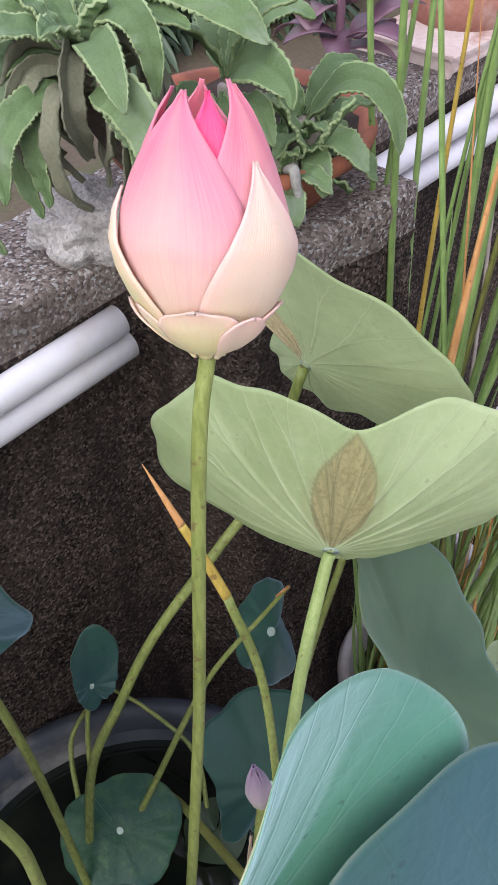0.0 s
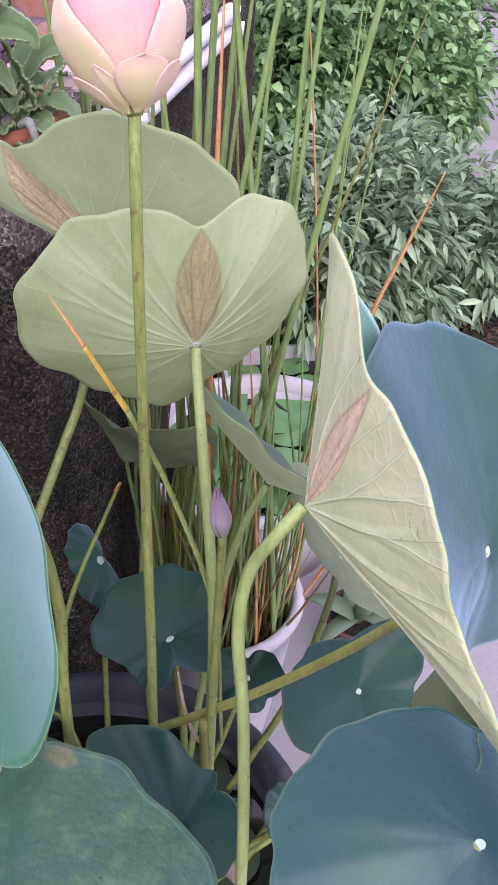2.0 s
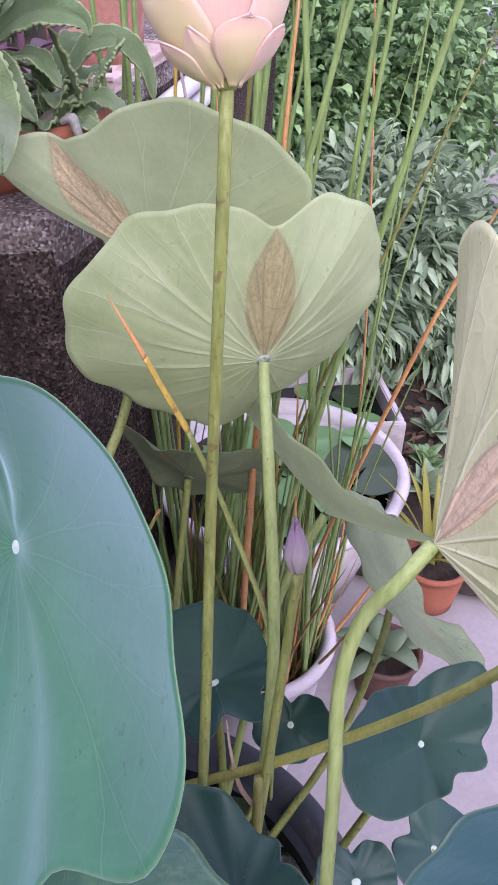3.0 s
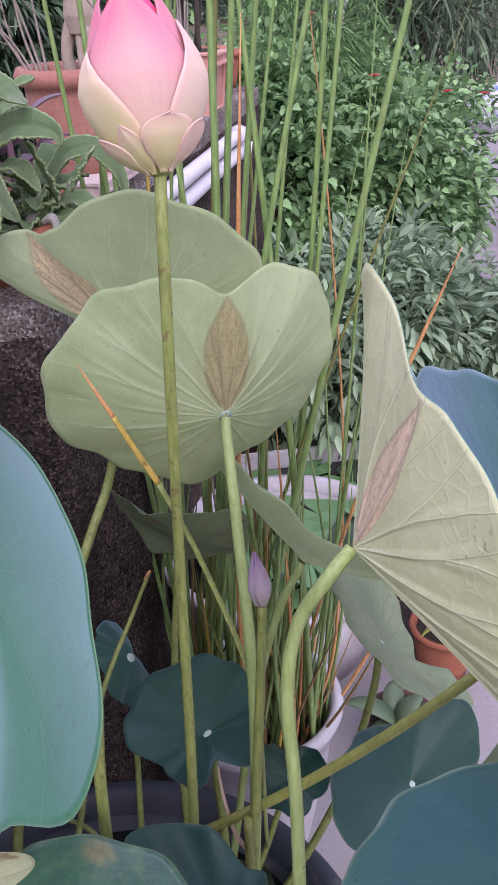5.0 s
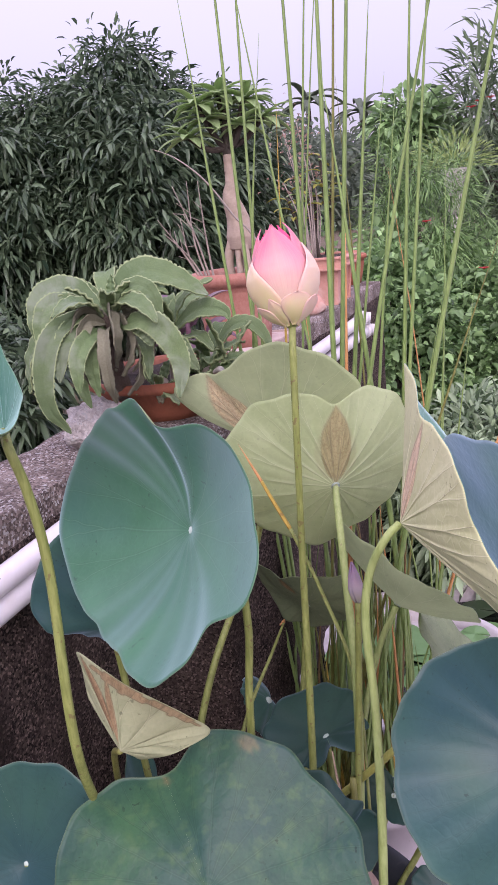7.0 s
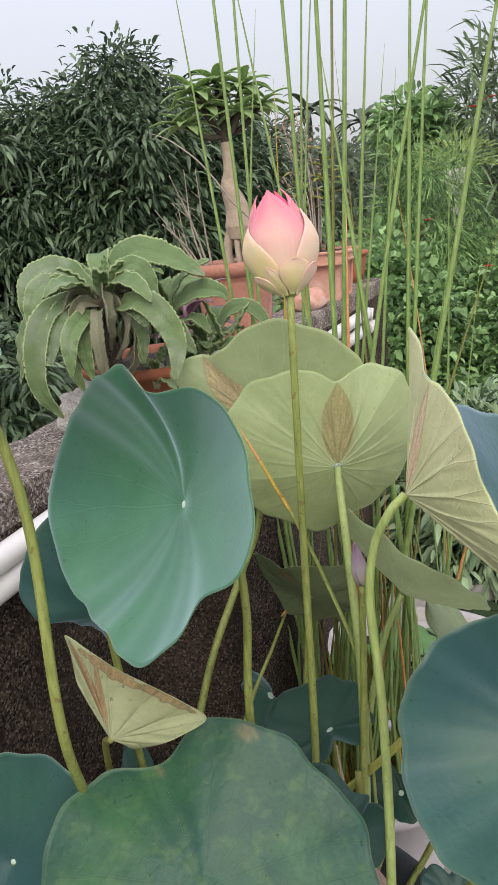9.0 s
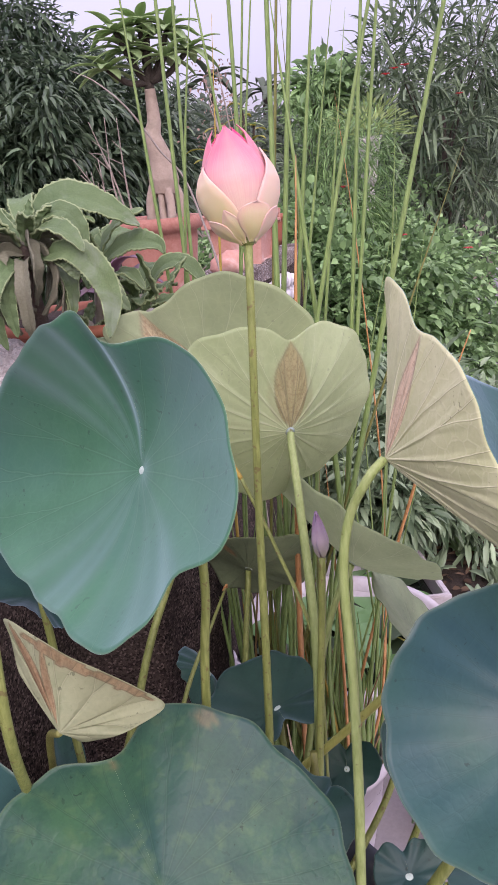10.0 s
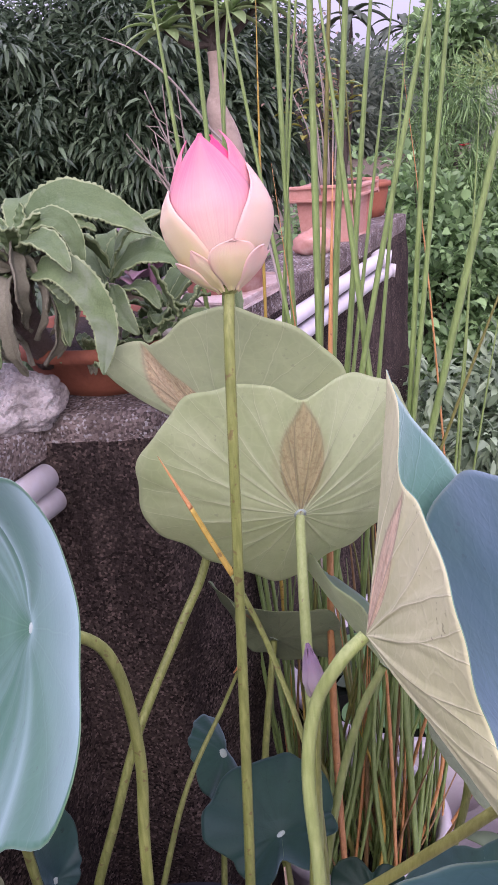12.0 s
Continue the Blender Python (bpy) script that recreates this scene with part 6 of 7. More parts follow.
def cloud_part(name, parts, mat, parent, label=""):
    v0, f0, off = [], [], 0
    for v, f in parts:
        v0.append(v)
        f0.append(f + off)
        off += len(v)
    v, f = np.concatenate(v0), np.concatenate(f0)
    me = bpy.data.meshes.new(name)
    me.vertices.add(len(v))
    me.vertices.foreach_set("co", v.ravel())
    me.loops.add(3 * len(f))
    me.loops.foreach_set("vertex_index", f.ravel())
    me.polygons.add(len(f))
    me.polygons.foreach_set("loop_start", np.arange(len(f)) * 3)
    me.update()
    me.validate()
    return link_mesh(name, me, mat, parent, label)


def tree(name, at, crown_c, radii, clumps, per, length, width, mat, label, category, seed, bark=None, droop=0.35, spread=0.16, trunk_r=0.06, hollow=0.45, kind="", hang=0.25, out_=0.8, flat=1.0, lumpy=1.0):
    """A trunk with limbs, and a crown of leaf clumps with gaps between them."""
    t = thing(name, at, label, category, kind=kind)
    rg_ = rng_of(seed)
    o = np.array(at)
    c, rd = np.array(crown_c, float), np.array(radii, float)
    d = rg_.normal(size=(clumps, 3))
    d /= np.linalg.norm(d, axis=1, keepdims=True)
    q = rg_.uniform(hollow, 1.0, clumps)[:, None] ** 0.6
    lump = 1 + lumpy * 0.22 * np.sin(3.1 * d[:, :1] * 2 + seed) + lumpy * 0.18 * np.sin(4.3 * d[:, 1:2] * 2 + 1.7 * seed)
    cc = c + d * rd * q * lump
    cc = cc[cc[:, 2] > at[2] + 0.02]
    n = len(cc)
    main = rg_.normal(size=(n, per, 3)) * np.array([1, 1, flat]) + (cc - c)[:, None] / rd * out_ + np.array([0, 0, -droop])
    main /= np.linalg.norm(main, axis=2, keepdims=True)
    base = cc[:, None] + main * rg_.uniform(0.0, spread, (n, per, 1))
    ln_ = length * rg_.uniform(0.6, 1.15, n * per)
    v, f = leaf_cloud(base.reshape(-1, 3) - o, main.reshape(-1, 3), ln_, ln_ * width, droop=hang, seed=seed)
    cloud_part("crown", [(v, f)], mat, t)
    bm = bmesh.new()
    top = Vector(c) - Vector(at)
    tube_mesh(bm, spline([Vector((0, 0, -0.05)), top * 0.4 + Vector((0.04, 0, 0)), top], 6), (trunk_r, trunk_r * 0.8, trunk_r * 0.35), 10)
    part("trunk", bm, bark or M["bark"], t)
    for k in range(0, n, max(1, n // 14)):
        e = Vector(cc[k] - o)
        s_ = top * rg_.uniform(0.3, 0.85)
        bm = bmesh.new()
        tube_mesh(bm, spline([s_, s_.lerp(e, 0.5) + Vector((0, 0, 0.05)), e], 4), (trunk_r * 0.3, trunk_r * 0.06), 5)
        part("limb", bm, bark or M["bark"], t)
    return t


tree("mango_tree", (1.5, 7.2, -0.07), (1.58, 7.0, 1.36), (1.28, 1.0, 1.10), 1250, 30, 0.140, 0.26, M["mango"], "large dark mango tree with long drooping leaves behind the parapet", "tree", 2, trunk_r=0.16, spread=0.24, droop=0.25, hang=0.42, out_=0.5, flat=0.8, lumpy=0.5)
tree("mango_tree", (0.1, 7.0, -0.07), (0.15, 7.1, 1.16), (1.0, 0.9, 1.12), 760, 30, 0.140, 0.26, M["mango"], "dark mango tree with dense drooping leaves", "tree", 5, trunk_r=0.13, spread=0.24, droop=0.25, hang=0.42, out_=0.5, flat=0.8, lumpy=0.5)
tree("mango_tree", (-0.9, 4.2, -0.07), (-0.75, 4.3, 0.30), (1.2, 0.8, 0.62), 460, 30, 0.140, 0.26, M["mango"], "young dark mango tree with drooping leaves below the parapet", "tree", 7, trunk_r=0.05, spread=0.2, droop=0.25, hang=0.42, out_=0.5, flat=0.8, lumpy=0.5)
tree("mango_tree", (-1.5, 5.6, -0.07), (-1.4, 5.6, 0.9), (1.1, 0.9, 1.05), 420, 30, 0.140, 0.26, M["mango"], "low dark mango tree with drooping leaves", "tree", 6, trunk_r=0.1, spread=0.24, droop=0.25, hang=0.42, out_=0.5, flat=0.8, lumpy=0.5)
for k, (x, y, z, rx, rz, n, label) in enumerate((
        (1.30, 1.98, 0.55, 0.34, 0.42, 250, "bushy green shrub against the end of the parapet"), (1.76, 2.16, 0.50, 0.42, 0.42, 290, "bushy bright green shrub with small oval leaflets"),
        (2.08, 2.44, 0.40, 0.36, 0.40, 240, "low spreading green shrub beside the path"), (1.62, 2.72, 0.55, 0.48, 0.45, 220, "green shrub with oval leaflets behind the hedge"),
        (2.36, 3.02, 0.46, 0.48, 0.46, 230, "spreading green shrub beside the path"))):
    tree("leafy_shrub", (x, y, 0.0), (x, y, z), (rx, rx * 0.9, rz), int(n * 1.35), 30, 0.043, 0.66, M["hedge"], label, "shrub", 8 + k, trunk_r=0.025, spread=0.12, hollow=0.45, droop=0.1)
tree("feathery_shrub", (1.52, 2.16, 0.0), (1.52, 2.16, 1.08), (0.20, 0.20, 0.34), 170, 46, 0.050, 0.10, M["feather"], "fine feathery green climber beyond the parapet", "shrub", 16, trunk_r=0.015, spread=0.10, hollow=0.3)
tree("grey_shrub", (1.20, 1.36, 0.0), (1.20, 1.36, 0.32), (0.30, 0.24, 0.26), 260, 28, 0.066, 0.30, M["hedge_grey"], "low grey-green shrub with slender leaves", "shrub", 12, trunk_r=0.015, spread=0.08, hollow=0.4)
tree("grey_shrub", (1.52, 1.40, 0.0), (1.52, 1.40, 0.22), (0.28, 0.22, 0.22), 210, 28, 0.060, 0.34, M["hedge_grey"], "low green shrub at the edge of the path", "shrub", 13, trunk_r=0.015, spread=0.08, hollow=0.4)
tree("oleander", (2.9, 3.2, 0.0), (2.9, 3.2, 1.38), (0.56, 0.48, 0.54), 120, 26, 0.155, 0.12, M["oleander"], "tall oleander with narrow leathery leaves", "shrub", 14, trunk_r=0.03, spread=0.2, droop=0.1)
tree("oleander", (3.5, 3.95, 0.0), (3.5, 3.95, 1.10), (0.62, 0.52, 0.66), 130, 26, 0.155, 0.12, M["oleander"], "dark oleander with narrow leaves beside the path", "shrub", 17, trunk_r=0.03, spread=0.2, droop=0.1)
tree("broad_leaved_shrub", (2.2, 3.3, 0.0), (2.2, 3.3, 1.53), (0.17, 0.16, 0.12), 46, 16, 0.085, 0.45, M["hedge"], "upright shrub with broad bright green leaves", "shrub", 15, trunk_r=0.02, spread=0.1, hollow=0.3)
for k, (x, y, z, r) in enumerate(((9, 26, 1.0, 4.0), (14, 30, 1.3, 4.2), (20, 29, 1.2, 4.4), (25, 24, 1.0, 4.0), (4, 30, 1.0, 4.5), (-6, 27, 1.0, 4.5))):
    tree("far_tree", (x, y, -0.07), (x, y, z), (r, r, 1.9), 620, 22, 0.36, 0.5, M["far_trees"], "hazy distant tree beyond the garden", "tree", 40 + k, trunk_r=0.25, spread=0.7)

# ---- adenium bonsai ----
A0 = wp(0.668, -0.062, WALL_TOP + 0.142)
bonsai = thing("adenium", A0, "adenium with a swollen pale trunk and leaf rosettes", "bonsai")
A2 = A0 + Vector((0.012, -0.004, 0.222))
tube("trunk", [A0 + Vector((0.020, -0.006, 0.050)), A0 + Vector((0.021, -0.006, 0.074)), A0 + Vector((0.019, -0.006, 0.105)), A0 + Vector((0.009, -0.005, 0.145)), A0 + Vector((0.014, -0.004, 0.172)), A2], (0.022, 0.027, 0.0215, 0.0150, 0.0118, 0.0090), M["bark_pale"], bonsai, sides=16, n=10)
for x, y, q, r in ((-0.004, 0.004, 0.2, 0.0105), (0.046, -0.012, 0.5, 0.0115), (0.020, -0.030, 0.0, 0.0085), (0.026, 0.022, 0.0, 0.0085), (0.008, -0.018, 0.3, 0.0065)):
    tube("root", [A0 + Vector((0.018, -0.006, 0.088)), A0 + Vector((0.018 + 0.55 * (x - 0.018), -0.006 + 0.55 * (y + 0.006), 0.066)), A0 + Vector((x, y, 0.032)), A0 + Vector((x + 0.01 * q, y, -0.012))], (r * 1.1, r, r * 0.85, r), M["bark_pale"], bonsai, sides=9, n=6)
tube("neck", [A2 + Vector((0, 0, -0.004)), A2 + Vector((0.001, 0, 0.045)), A2 + Vector((0.004, 0, 0.085))], (0.0086, 0.0066, 0.0052), M["bark"], bonsai, sides=9, n=5)
for k, (dx, dy, dz, m) in enumerate(((-0.030, 0.010, 0.062, 17), (0.036, -0.012, 0.090, 17), (0.066, -0.024, 0.058, 15), (-0.064, 0.022, 0.034, 15), (0.000, 0.020, 0.104, 16), (0.020, -0.03, 0.046, 11), (-0.050, 0.0, 0.088, 14))):
    e = A2 + Vector((dx, dy, dz))
    tube("branch", [A2 + Vector((0, 0, 0.01)), A2.lerp(e, 0.5) + Vector((0, 0, -0.006)), e], (0.0058, 0.0045), M["bark"], bonsai, sides=8, n=5)
    for j in range(m):
        a, el = j * 2.399, -0.15 + 1.0 * j / m
        blade_leaf(bonsai, e, (math.cos(a) * math.cos(el), math.sin(a) * math.cos(el), math.sin(el)), rg.uniform(0.052, 0.076), rg.uniform(0.016, 0.021), 0.9, M["adenium"])

# ---- more along the parapet ----
pot2 = thing("trough_pot", wp(1.27, -0.065, WALL_TOP), "rectangular orange clay trough with a thick rim", "pot")
for nm, a0, a1, o0, o1, z0, z1 in (("trough_body", -0.072, 0.066, -0.062, 0.055, 0.0, 0.094), ("trough_rim", -0.084, 0.078, -0.075, 0.068, 0.090, 0.112)):
    bm = bmesh.new()
    bmesh.ops.create_cube(bm, size=1.0)
    for v in bm.verts:
        k = 0.88 if (nm == "trough_body" and v.co.z < 0) else 1.0
        v.co = WALL_D * ((a0 + a1) / 2 + v.co.x * (a1 - a0) * k) + WALL_N * ((o0 + o1) / 2 + v.co.y * (o1 - o0) * k) + Vector((0, 0, (z0 + z1) / 2 + v.co.z * (z1 - z0)))
    bmesh.ops.bevel(bm, geom=list(bm.edges), offset=0.006, segments=3, affect="EDGES")
    part(nm, bm, M["terracotta_pale"], pot2, smooth=False)
bm = bmesh.new()
bmesh.ops.create_grid(bm, x_segments=10, y_segments=6, size=1)
for v in bm.verts:
    v.co = WALL_D * (v.co.x * 0.072) + WALL_N * (v.co.y * 0.05) + Vector((0, 0, 0.1135 + 0.003 * noise.noise(v.co * 9)))
part("soil", bm, M["soil"], pot2)
canes = thing("cane_plant", wp(1.27, -0.06, WALL_TOP + 0.11), "leggy plant with grey canes, dried brown flower heads and yellowing leaves", "plant")
for k in range(5):
    b = wp(1.23 + 0.022 * k, -0.085 + 0.02 * (k % 3), WALL_TOP + 0.108)
    e = b + Vector((0.02 * (k - 2.4), 0.012 * (k % 2), 0.16 + 0.045 * (k % 3)))
    tube("cane", [b, b.lerp(e, 0.5) + Vector((0.004, 0, 0)), e], (0.0058, 0.0050, 0.0034), M["bark"], canes, sides=7, n=4)
    for j in range(9):
        a = j * 2.399 + k
        blade_leaf(canes, e.lerp(b, 0.05 * j), (math.cos(a), math.sin(a), 0.5), rg.uniform(0.035, 0.06), rg.uniform(0.012, 0.02), 1.1, M["yellow_leaf"] if (j + k) % 3 else M["adenium"])
for k in range(8):
    b = wp(1.18 + 0.012 * k, -0.07, WALL_TOP + 0.10)
    e = b + Vector((-0.05 + 0.008 * k, 0.01 * (k % 3), 0.20 + 0.024 * ((k * 5) % 7)))
    tube("sprig", [b, b.lerp(e, 0.6) + Vector((0.012, 0, 0)), e], (0.0024, 0.0010), M["twig"], canes, sides=5, n=4)
    d_ = rg.normal(size=(26, 3)) * np.array([0.020, 0.014, 0.020]) + np.array(e - canes.location)
    v, f = leaf_cloud(d_, rg.normal(size=(26, 3)), rg.uniform(0.006, 0.012, 26), rg.uniform(0.004, 0.008, 26), seed=200 + k)
    tagged(cloud_part("seed_head", [(v, f)], M["dry_head"], canes), kind="stuff")
pot("clay_pot", wp(1.60, -0.09, WALL_TOP), 0.055, 0.04, 0.085, M["terracotta"], "small red clay pot near the end of the parapet", lip=0.006)
bm = bmesh.new()
bmesh.ops.create_icosphere(bm, subdivisions=3, radius=1.0)
for v in bm.verts:
    v.co = Vector((v.co.x * 0.045, v.co.y * 0.04, max(v.co.z, -0.6) * 0.03)) * (1 + 0.3 * noise.noise(v.co * 2))
chalk = part("brick_lump", bm, M["terracotta_pale"], None)
chalk.location = wp(1.08, -0.05, WALL_TOP + 0.017)
tagged(chalk, "crumbled pink brick lump on the parapet", "brick")
bm = bmesh.new()
bmesh.ops.create_cube(bm, size=1.0)
for v in bm.verts:
    v.co = WALL_D * (v.co.x * 0.24) + WALL_N * (v.co.y * 0.12) + Vector((0, 0, v.co.z * 0.016))
bmesh.ops.bevel(bm, geom=list(bm.edges), offset=0.004, segments=2, affect="EDGES")
slab = part("stone_tile", bm, mottled("chalky_tile", (0.46, 0.33, 0.29), (0.66, 0.57, 0.54), 26, 0.9, 0.6, 0.003, fine=120, c3=(0.40, 0.24, 0.19)), None, smooth=False)
slab.location = wp(0.66, -0.055, WALL_TOP + 0.006)
tagged(slab, "chalky pinkish tile lying under the bonsai pot", "tile")
bonsai_pot.location.z += 0.012

ARCH = [(0.081, 0.60, 1.335), (0.117, 0.605, 1.32), (0.161, 0.61, 1.285), (0.205, 0.615, 1.228), (0.25, 0.60, 1.15), (0.262, 0.50, 0.90), (0.255, 0.38, 0.262)]
TWIG_BASE = (0.252, 0.865, 1.05)
TWIG_ENDS = [(0.15, 0.87, 1.226), (0.185, 0.87, 1.285), (0.214, 0.87, 1.292), (0.236, 0.87, 1.29), (0.16, 0.87, 1.20), (0.194, 0.87, 1.225)]
twigs = thing("bare_shrub", TWIG_BASE, "bare grey twigs of a leafless shrub behind the parapet", "shrub")
TW = Vector(TWIG_BASE)
for k, e in enumerate(TWIG_ENDS):
    e = Vector(e)
    m_ = TW.lerp(e, 0.55) + Vector((0.012 * math.sin(k * 2.1), 0.01, 0.012 * math.cos(k * 1.7)))
    tube("twig", [TW, m_, e], (0.0028, 0.0018, 0.0007), M["twig"], twigs, sides=5)
    for j_ in range(3):
        s_ = m_.lerp(e, 0.25 * j_)
        tube("twig", [s_, s_ + Vector((rg.uniform(-0.035, 0.0), rg.uniform(-0.02, 0.02), rg.uniform(-0.005, 0.035)))], (0.0012, 0.0005), M["twig"], twigs, sides=4, n=3)
arch_blade = thing("arching_blade", ARCH[-1], "long pale dried blade arching over the parapet", "reed")
tube("blade", ARCH[::-1], (0.0028, 0.0026, 0.0022, 0.0006), M["twig"], arch_blade, sides=6, squash=0.6)
scrap = thing("dried_twist", (0.085, 0.375, 1.02), "pale twisted scrap of dried leaf on the pan's rim", "leaf scrap")
tube("scrap", [(0.060, 0.352, 1.030), (0.066, 0.342, 1.035), (0.068, 0.336, 1.026), (0.074, 0.332, 0.998)], (0.003, 0.0045, 0.004, 0.002), mottled("pale_scrap", (0.2, 0.19, 0.18), (0.5, 0.48, 0.46), 200, 0.9), scrap, sides=7)

# ---- floating pads ----
def lily_pad(at, r, mat, label, turn, group):
    n = 30
    verts, faces = [(0, 0, 0)], []
    for j in range(n + 1):
        a = turn + 0.14 + (2 * math.pi - 0.28) * j / n
        k = r * (1 + 0.03 * math.sin(5 * a))
        verts.append((k * math.cos(a), k * math.sin(a), 0.003 * math.sin(3 * a + turn)))
    m = len(verts)
    verts += [(x, y, z - 0.0015) for x, y, z in verts]
    for j in range(1, n + 1):
        faces += [(0, j, j + 1), (m, m + j + 1, m + j), (j, m + j, m + j + 1, j + 1)]
    faces += [(0, m, m + 1, 1), (n + 1, m + n + 1, m, 0)]
    ob = pydata("lily_pad", verts, faces, mat, None, smooth=False)
    ob.location = at
    return tagged(ob, label, "lily pad", group)


for k in range(16):
    a, q = k * 2.399, 0.168 * math.sqrt((k + 0.5) / 16)
    lily_pad((0.55 + q * math.cos(a), 0.735 + q * math.sin(a), 0.2075 + 0.0022 * (k % 5)), rg.uniform(0.03, 0.055), M["pad_dark"] if k % 4 == 1 else M["pad"], "dark browned lily pad afloat in the basin" if k % 4 == 1 else "bright green lily pad afloat in the basin", rg.uniform(0, 6), "lily pads in the basin")
for k, (x, y, r) in enumerate(((-0.19, 0.0, 0.035), (-0.02, 0.10, 0.035), (0.06, 0.05, 0.045), (0.05, -0.04, 0.04))):
    lily_pad((x, y, 0.405 + 0.002 * k), r, M["pad_dark"], "dark lily pad afloat in the tub", k * 1.3, "lily pads in the tub")


for k, (a, b, r) in enumerate(((0.06, 0.07, 0.045), (0.15, 0.05, 0.05), (0.12, 0.15, 0.052), (0.22, 0.12, 0.055), (0.30, 0.06, 0.045), (0.29, 0.18, 0.05), (0.19, 0.21, 0.04), (0.06, 0.19, 0.042))):
    lily_pad((0.62 + 0.93 * a + 0.36 * b, 0.985 - 0.36 * a + 0.93 * b, 0.107 + 0.0022 * k), r, M["pad_dark"] if k % 3 == 2 else M["pad"], "green lily pad afloat in the foam box", 1.1 * k, "lily pads in the foam box")

# ---- low plants and litter between the tubs ----
def tuft(at, n, length, width, mat, label, seed, droop=1.2, category="plant", up=0.7):
    t = thing("leaf_tuft", at, label, category)
    rg_ = rng_of(seed)
    for k in range(n):
        a, e = k * 2.399, up + rg_.uniform(-0.3, 0.5)
        b = Vector(at) + Vector((rg_.uniform(-0.012, 0.012), rg_.uniform(-0.012, 0.012), 0))
        blade_leaf(t, b, (math.cos(a) * math.cos(e), math.sin(a) * math.cos(e), math.sin(e)), length * rg_.uniform(0.7, 1.15), width * rg_.uniform(0.8, 1.2), droop * rg_.uniform(0.6, 1.3), mat)
    return t


pot("small_pot", (0.765, 0.50, 0), 0.065, 0.048, 0.11, M["terracotta"], "small orange clay pot on the floor", lip=0.006)
tuft((0.765, 0.50, 0.10), 16, 0.24, 0.014, M["yellow_leaf"], "striped yellow-green grass in a small pot", 71, 0.9, "grass", 1.0)
tuft((0.552, 0.372, 0.085), 6, 0.095, 0.034, M["oleander"], "broad-leaved seedling in the small brown pot", 72, 1.6)
for k, (x, y) in enumerate(((0.95, 0.74), (1.02, 0.82), (1.12, 0.92), (0.98, 0.62), (1.15, 1.15), (1.3, 1.2), (1.25, 1.0))):
    tuft((x, y, 0.03), 16, 0.075, 0.030, M["hedge"] if k % 2 else M["hedge_grey"], "low green seedling growing beside the planter box", 80 + k, 1.0, up=0.9)
bm = bmesh.new()
bmesh.ops.create_grid(bm, x_segments=30, y_segments=30, size=1)
for v in bm.verts:
    q = v.co.copy()
    v.co = wp(1.72 + q.x * 0.95, 0.50 + q.y * 0.42, 0.012 + 0.02 * (1 - max(abs(q.x), abs(q.y))) + 0.006 * noise.noise(q * 8))
tagged(part("planting_bed", bm, M["soil"], None), "dark planting bed along the end of the parapet", "bed", kind="structure")
n = 2600
q = rg.uniform(-1, 1, (n, 2))
q = q[(1.55 + q[:, 0] * 1.15 > 1.12) & (0.55 + q[:, 1] * 0.62 < 0.98)]
n = len(q)
pos = np.array([wp(1.55 + a * 1.15, 0.55 + b * 0.62, 0.034) for a, b in q])
ang = rg.uniform(0, 6.28, n)
v, f = leaf_cloud(pos, np.stack([np.cos(ang), np.sin(ang), rg.uniform(-0.05, 0.25, n)], 1), rg.uniform(0.025, 0.06, n), rg.uniform(0.01, 0.02, n), seed=3, droop=0.0)
litter = cloud_part("leaf_litter", [(v, f)], M["litter"], None)
tagged(litter, "scattered dry brown leaves on the ground", "leaf litter", kind="stuff")

# ---- flowers among the shrubs ----
def blossoms(points, r, mat, label):
    for p in points:
        t = thing("blossom", p, label, "flower", "red blossoms")
        for k in range(5):
            a = k * 1.2566
            blade_leaf(t, p, (math.cos(a), math.sin(a), 0.5), r, r * 0.7, 0.6, mat, "petal", 4)


blossoms([(2.07, 2.52, 1.54), (2.11, 2.50, 1.55), (2.04, 2.54, 1.52), (2.62, 2.75, 1.45), (1.95, 1.92, 0.84), (2.22, 2.02, 0.80), (1.55, 1.80, 0.93), (1.45, 2.0, 1.1)], 0.022, M["red_flower"], "small red blossom in the shrubbery")

bag = thing("sack", (5.2, 4.9, 0), "white and blue printed plastic sack on the floor", "sack")
bm = bmesh.new()
bmesh.ops.create_icosphere(bm, subdivisions=4, radius=1.0)
for v in bm.verts:
    v.co = Vector((v.co.x * 0.30, v.co.y * 0.22, max(v.co.z, -0.8) * 0.20 + 0.16)) * (1 + 0.12 * noise.noise(v.co * 3))
part("sack_body", bm, mottled("printed_white_sack", (0.52, 0.52, 0.55), (0.70, 0.69, 0.70), 11, 0.45, 0.8, 0.02, c3=(0.07, 0.15, 0.34)), bag)
bm = bmesh.new()
tube_mesh(bm, spline([Vector((0.24, 0.0, 0.22)), Vector((0.31, 0.02, 0.27)), Vector((0.37, 0.05, 0.25))], 5), (0.05, 0.025, 0.06), 9)
part("tied_neck", bm, M["white_plastic"], bag)

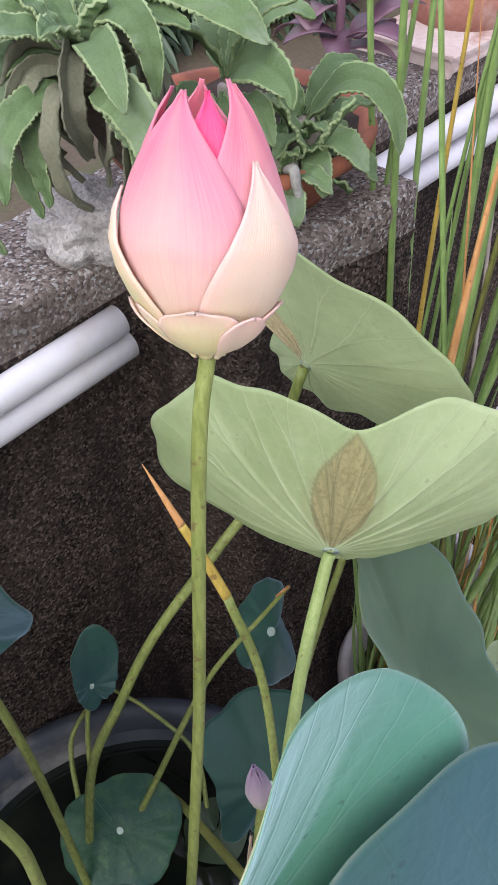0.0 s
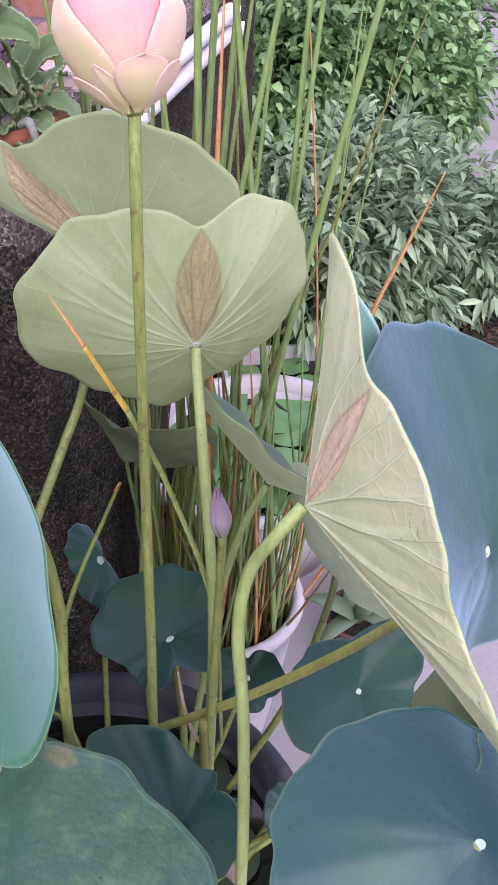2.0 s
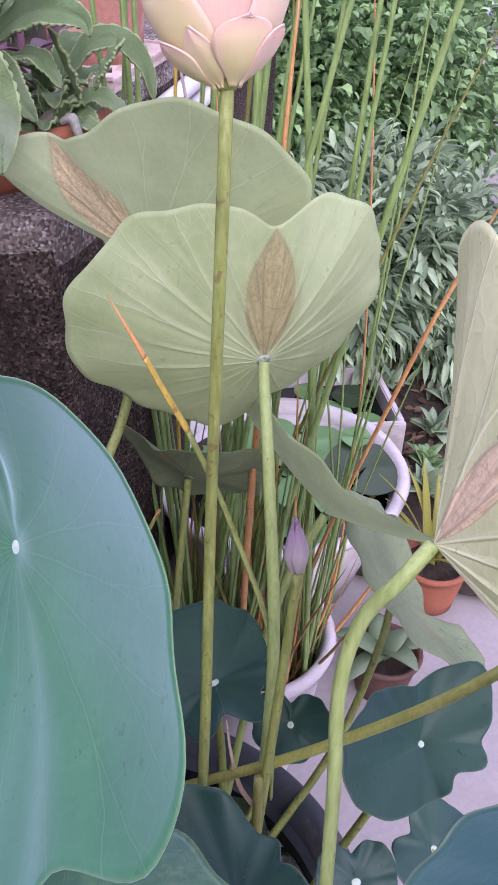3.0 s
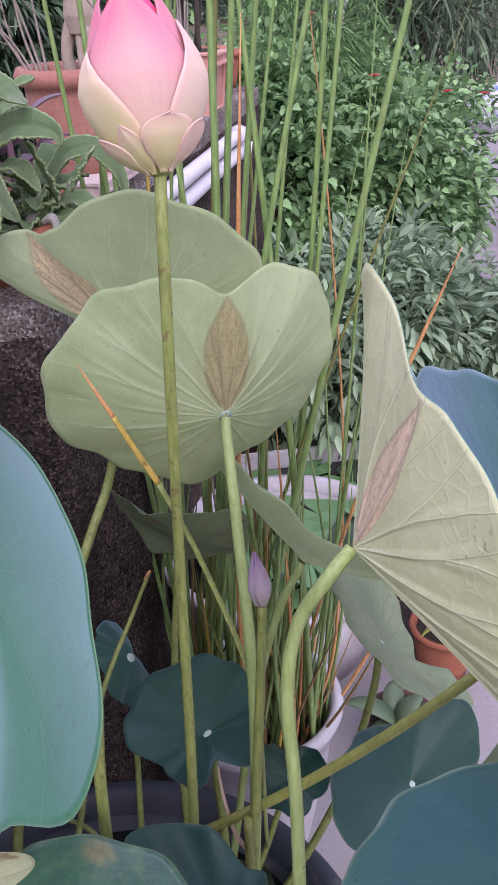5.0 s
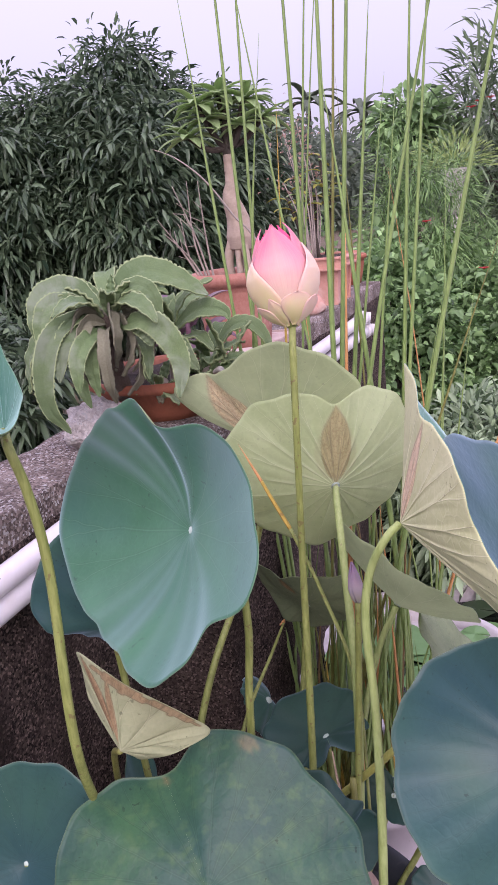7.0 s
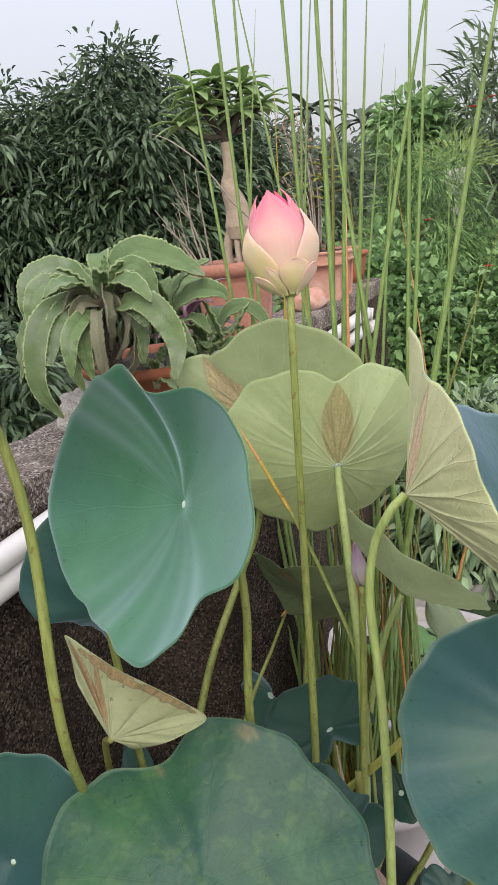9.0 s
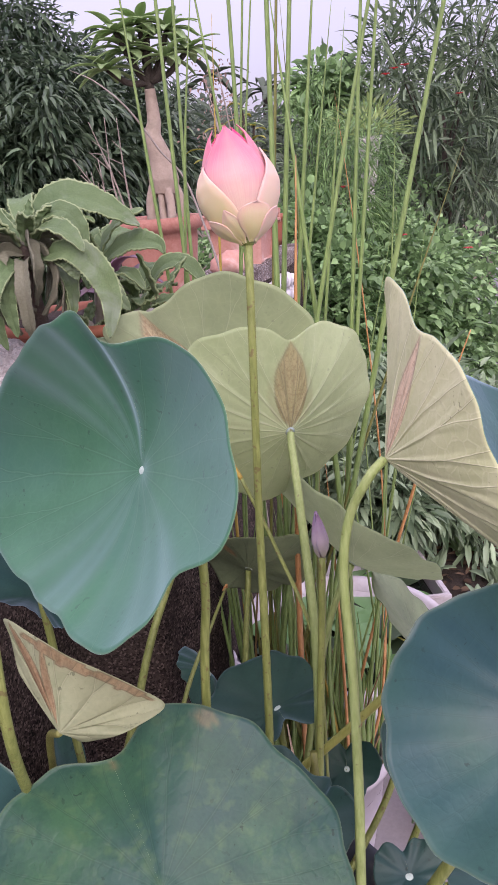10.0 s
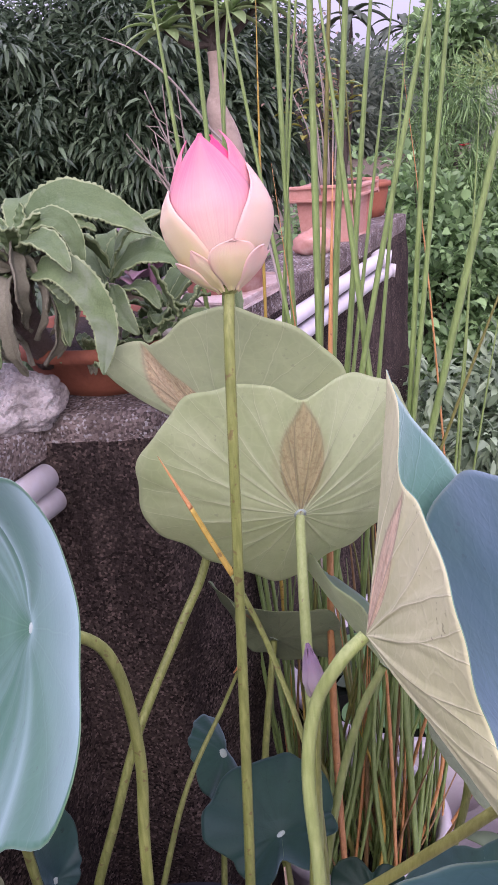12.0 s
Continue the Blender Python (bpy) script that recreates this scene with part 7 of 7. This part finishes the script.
# ---- distant palms ----
def palm(at, h, seed):
    t = thing("palm_tree", at, "distant palm with a thin trunk and drooping fronds", "tree", "distant palms")
    rg_ = rng_of(seed)
    top = Vector(at) + Vector((0, 0, h))
    tube("trunk", [at, top], (0.16, 0.11), M["bark"], t, sides=8)
    for k in range(16):
        a, e = k * 2.399, rg_.uniform(0.0, 1.0)
        blade_leaf(t, top, (math.cos(a) * math.cos(e), math.sin(a) * math.cos(e), math.sin(e)), rg_.uniform(1.6, 2.2), 0.34, 1.6, M["far_trees"], "frond", 8, 0.02)


palm((16.8, 35.0, -0.07), 4.9, 1)
palm((18.9, 34.1, -0.07), 4.3, 2)
palm((14.9, 36.5, -0.07), 4.4, 3)

for k, (x, y, r, m_) in enumerate(((0.50, 0.83, 0.072, "pad"), (0.60, 0.87, 0.068, "pad"), (0.67, 0.80, 0.064, "pad"), (0.62, 0.745, 0.046, "pad"), (0.705, 0.665, 0.085, "pad_dark"), (0.55, 0.64, 0.060, "pad"), (0.735, 0.745, 0.034, "pad"))):
    lily_pad((x, y, 0.216 + 0.006 * k), r, M[m_], "round green lily pad lying on the basin's water" if m_ == "pad" else "dark reddish lily pad over the basin's edge", 0.9 * k, "lily pads in the basin")

# ---- stone stand with a trailing plant beyond the parapet ----
ST = Vector((1.93, 2.52, 1.20))
stand = thing("plant_stand", (ST.x, ST.y, -0.07), "pale weathered stone pot on a slim pillar", "plant stand")
part("pillar", lathe_mesh(bmesh.new(), [(0.045, 0.0), (0.045, 0.05), (0.022, 0.08), (0.02, ST.z - 0.05)], 20), M["rock"], stand)
part("stone_bowl", lathe_mesh(bmesh.new(), [(0.022, ST.z - 0.05), (0.034, ST.z - 0.02), (0.040, ST.z + 0.08), (0.052, ST.z + 0.12), (0.056, ST.z + 0.15), (0.048, ST.z + 0.15), (0.035, ST.z + 0.12)], 24), M["rock"], stand)
fern = thing("trailing_plant", (ST.x, ST.y, ST.z + 0.03), "fine yellow-green plant spilling from the stone pot", "plant")
d_ = rg.normal(size=(420, 3))
d_ /= np.linalg.norm(d_, axis=1, keepdims=True)
d_[:, 2] = np.abs(d_[:, 2]) * 0.8 - 0.1
v, f = leaf_cloud(d_ * rg.uniform(0.03, 0.19, (420, 1)) + np.array([0, 0, 0.06]), d_ + np.array([0, 0, 0.2]), rg.uniform(0.03, 0.07, 420), rg.uniform(0.006, 0.012, 420), seed=77)
cloud_part("fronds", [(v, f)], M["fern"], fern)
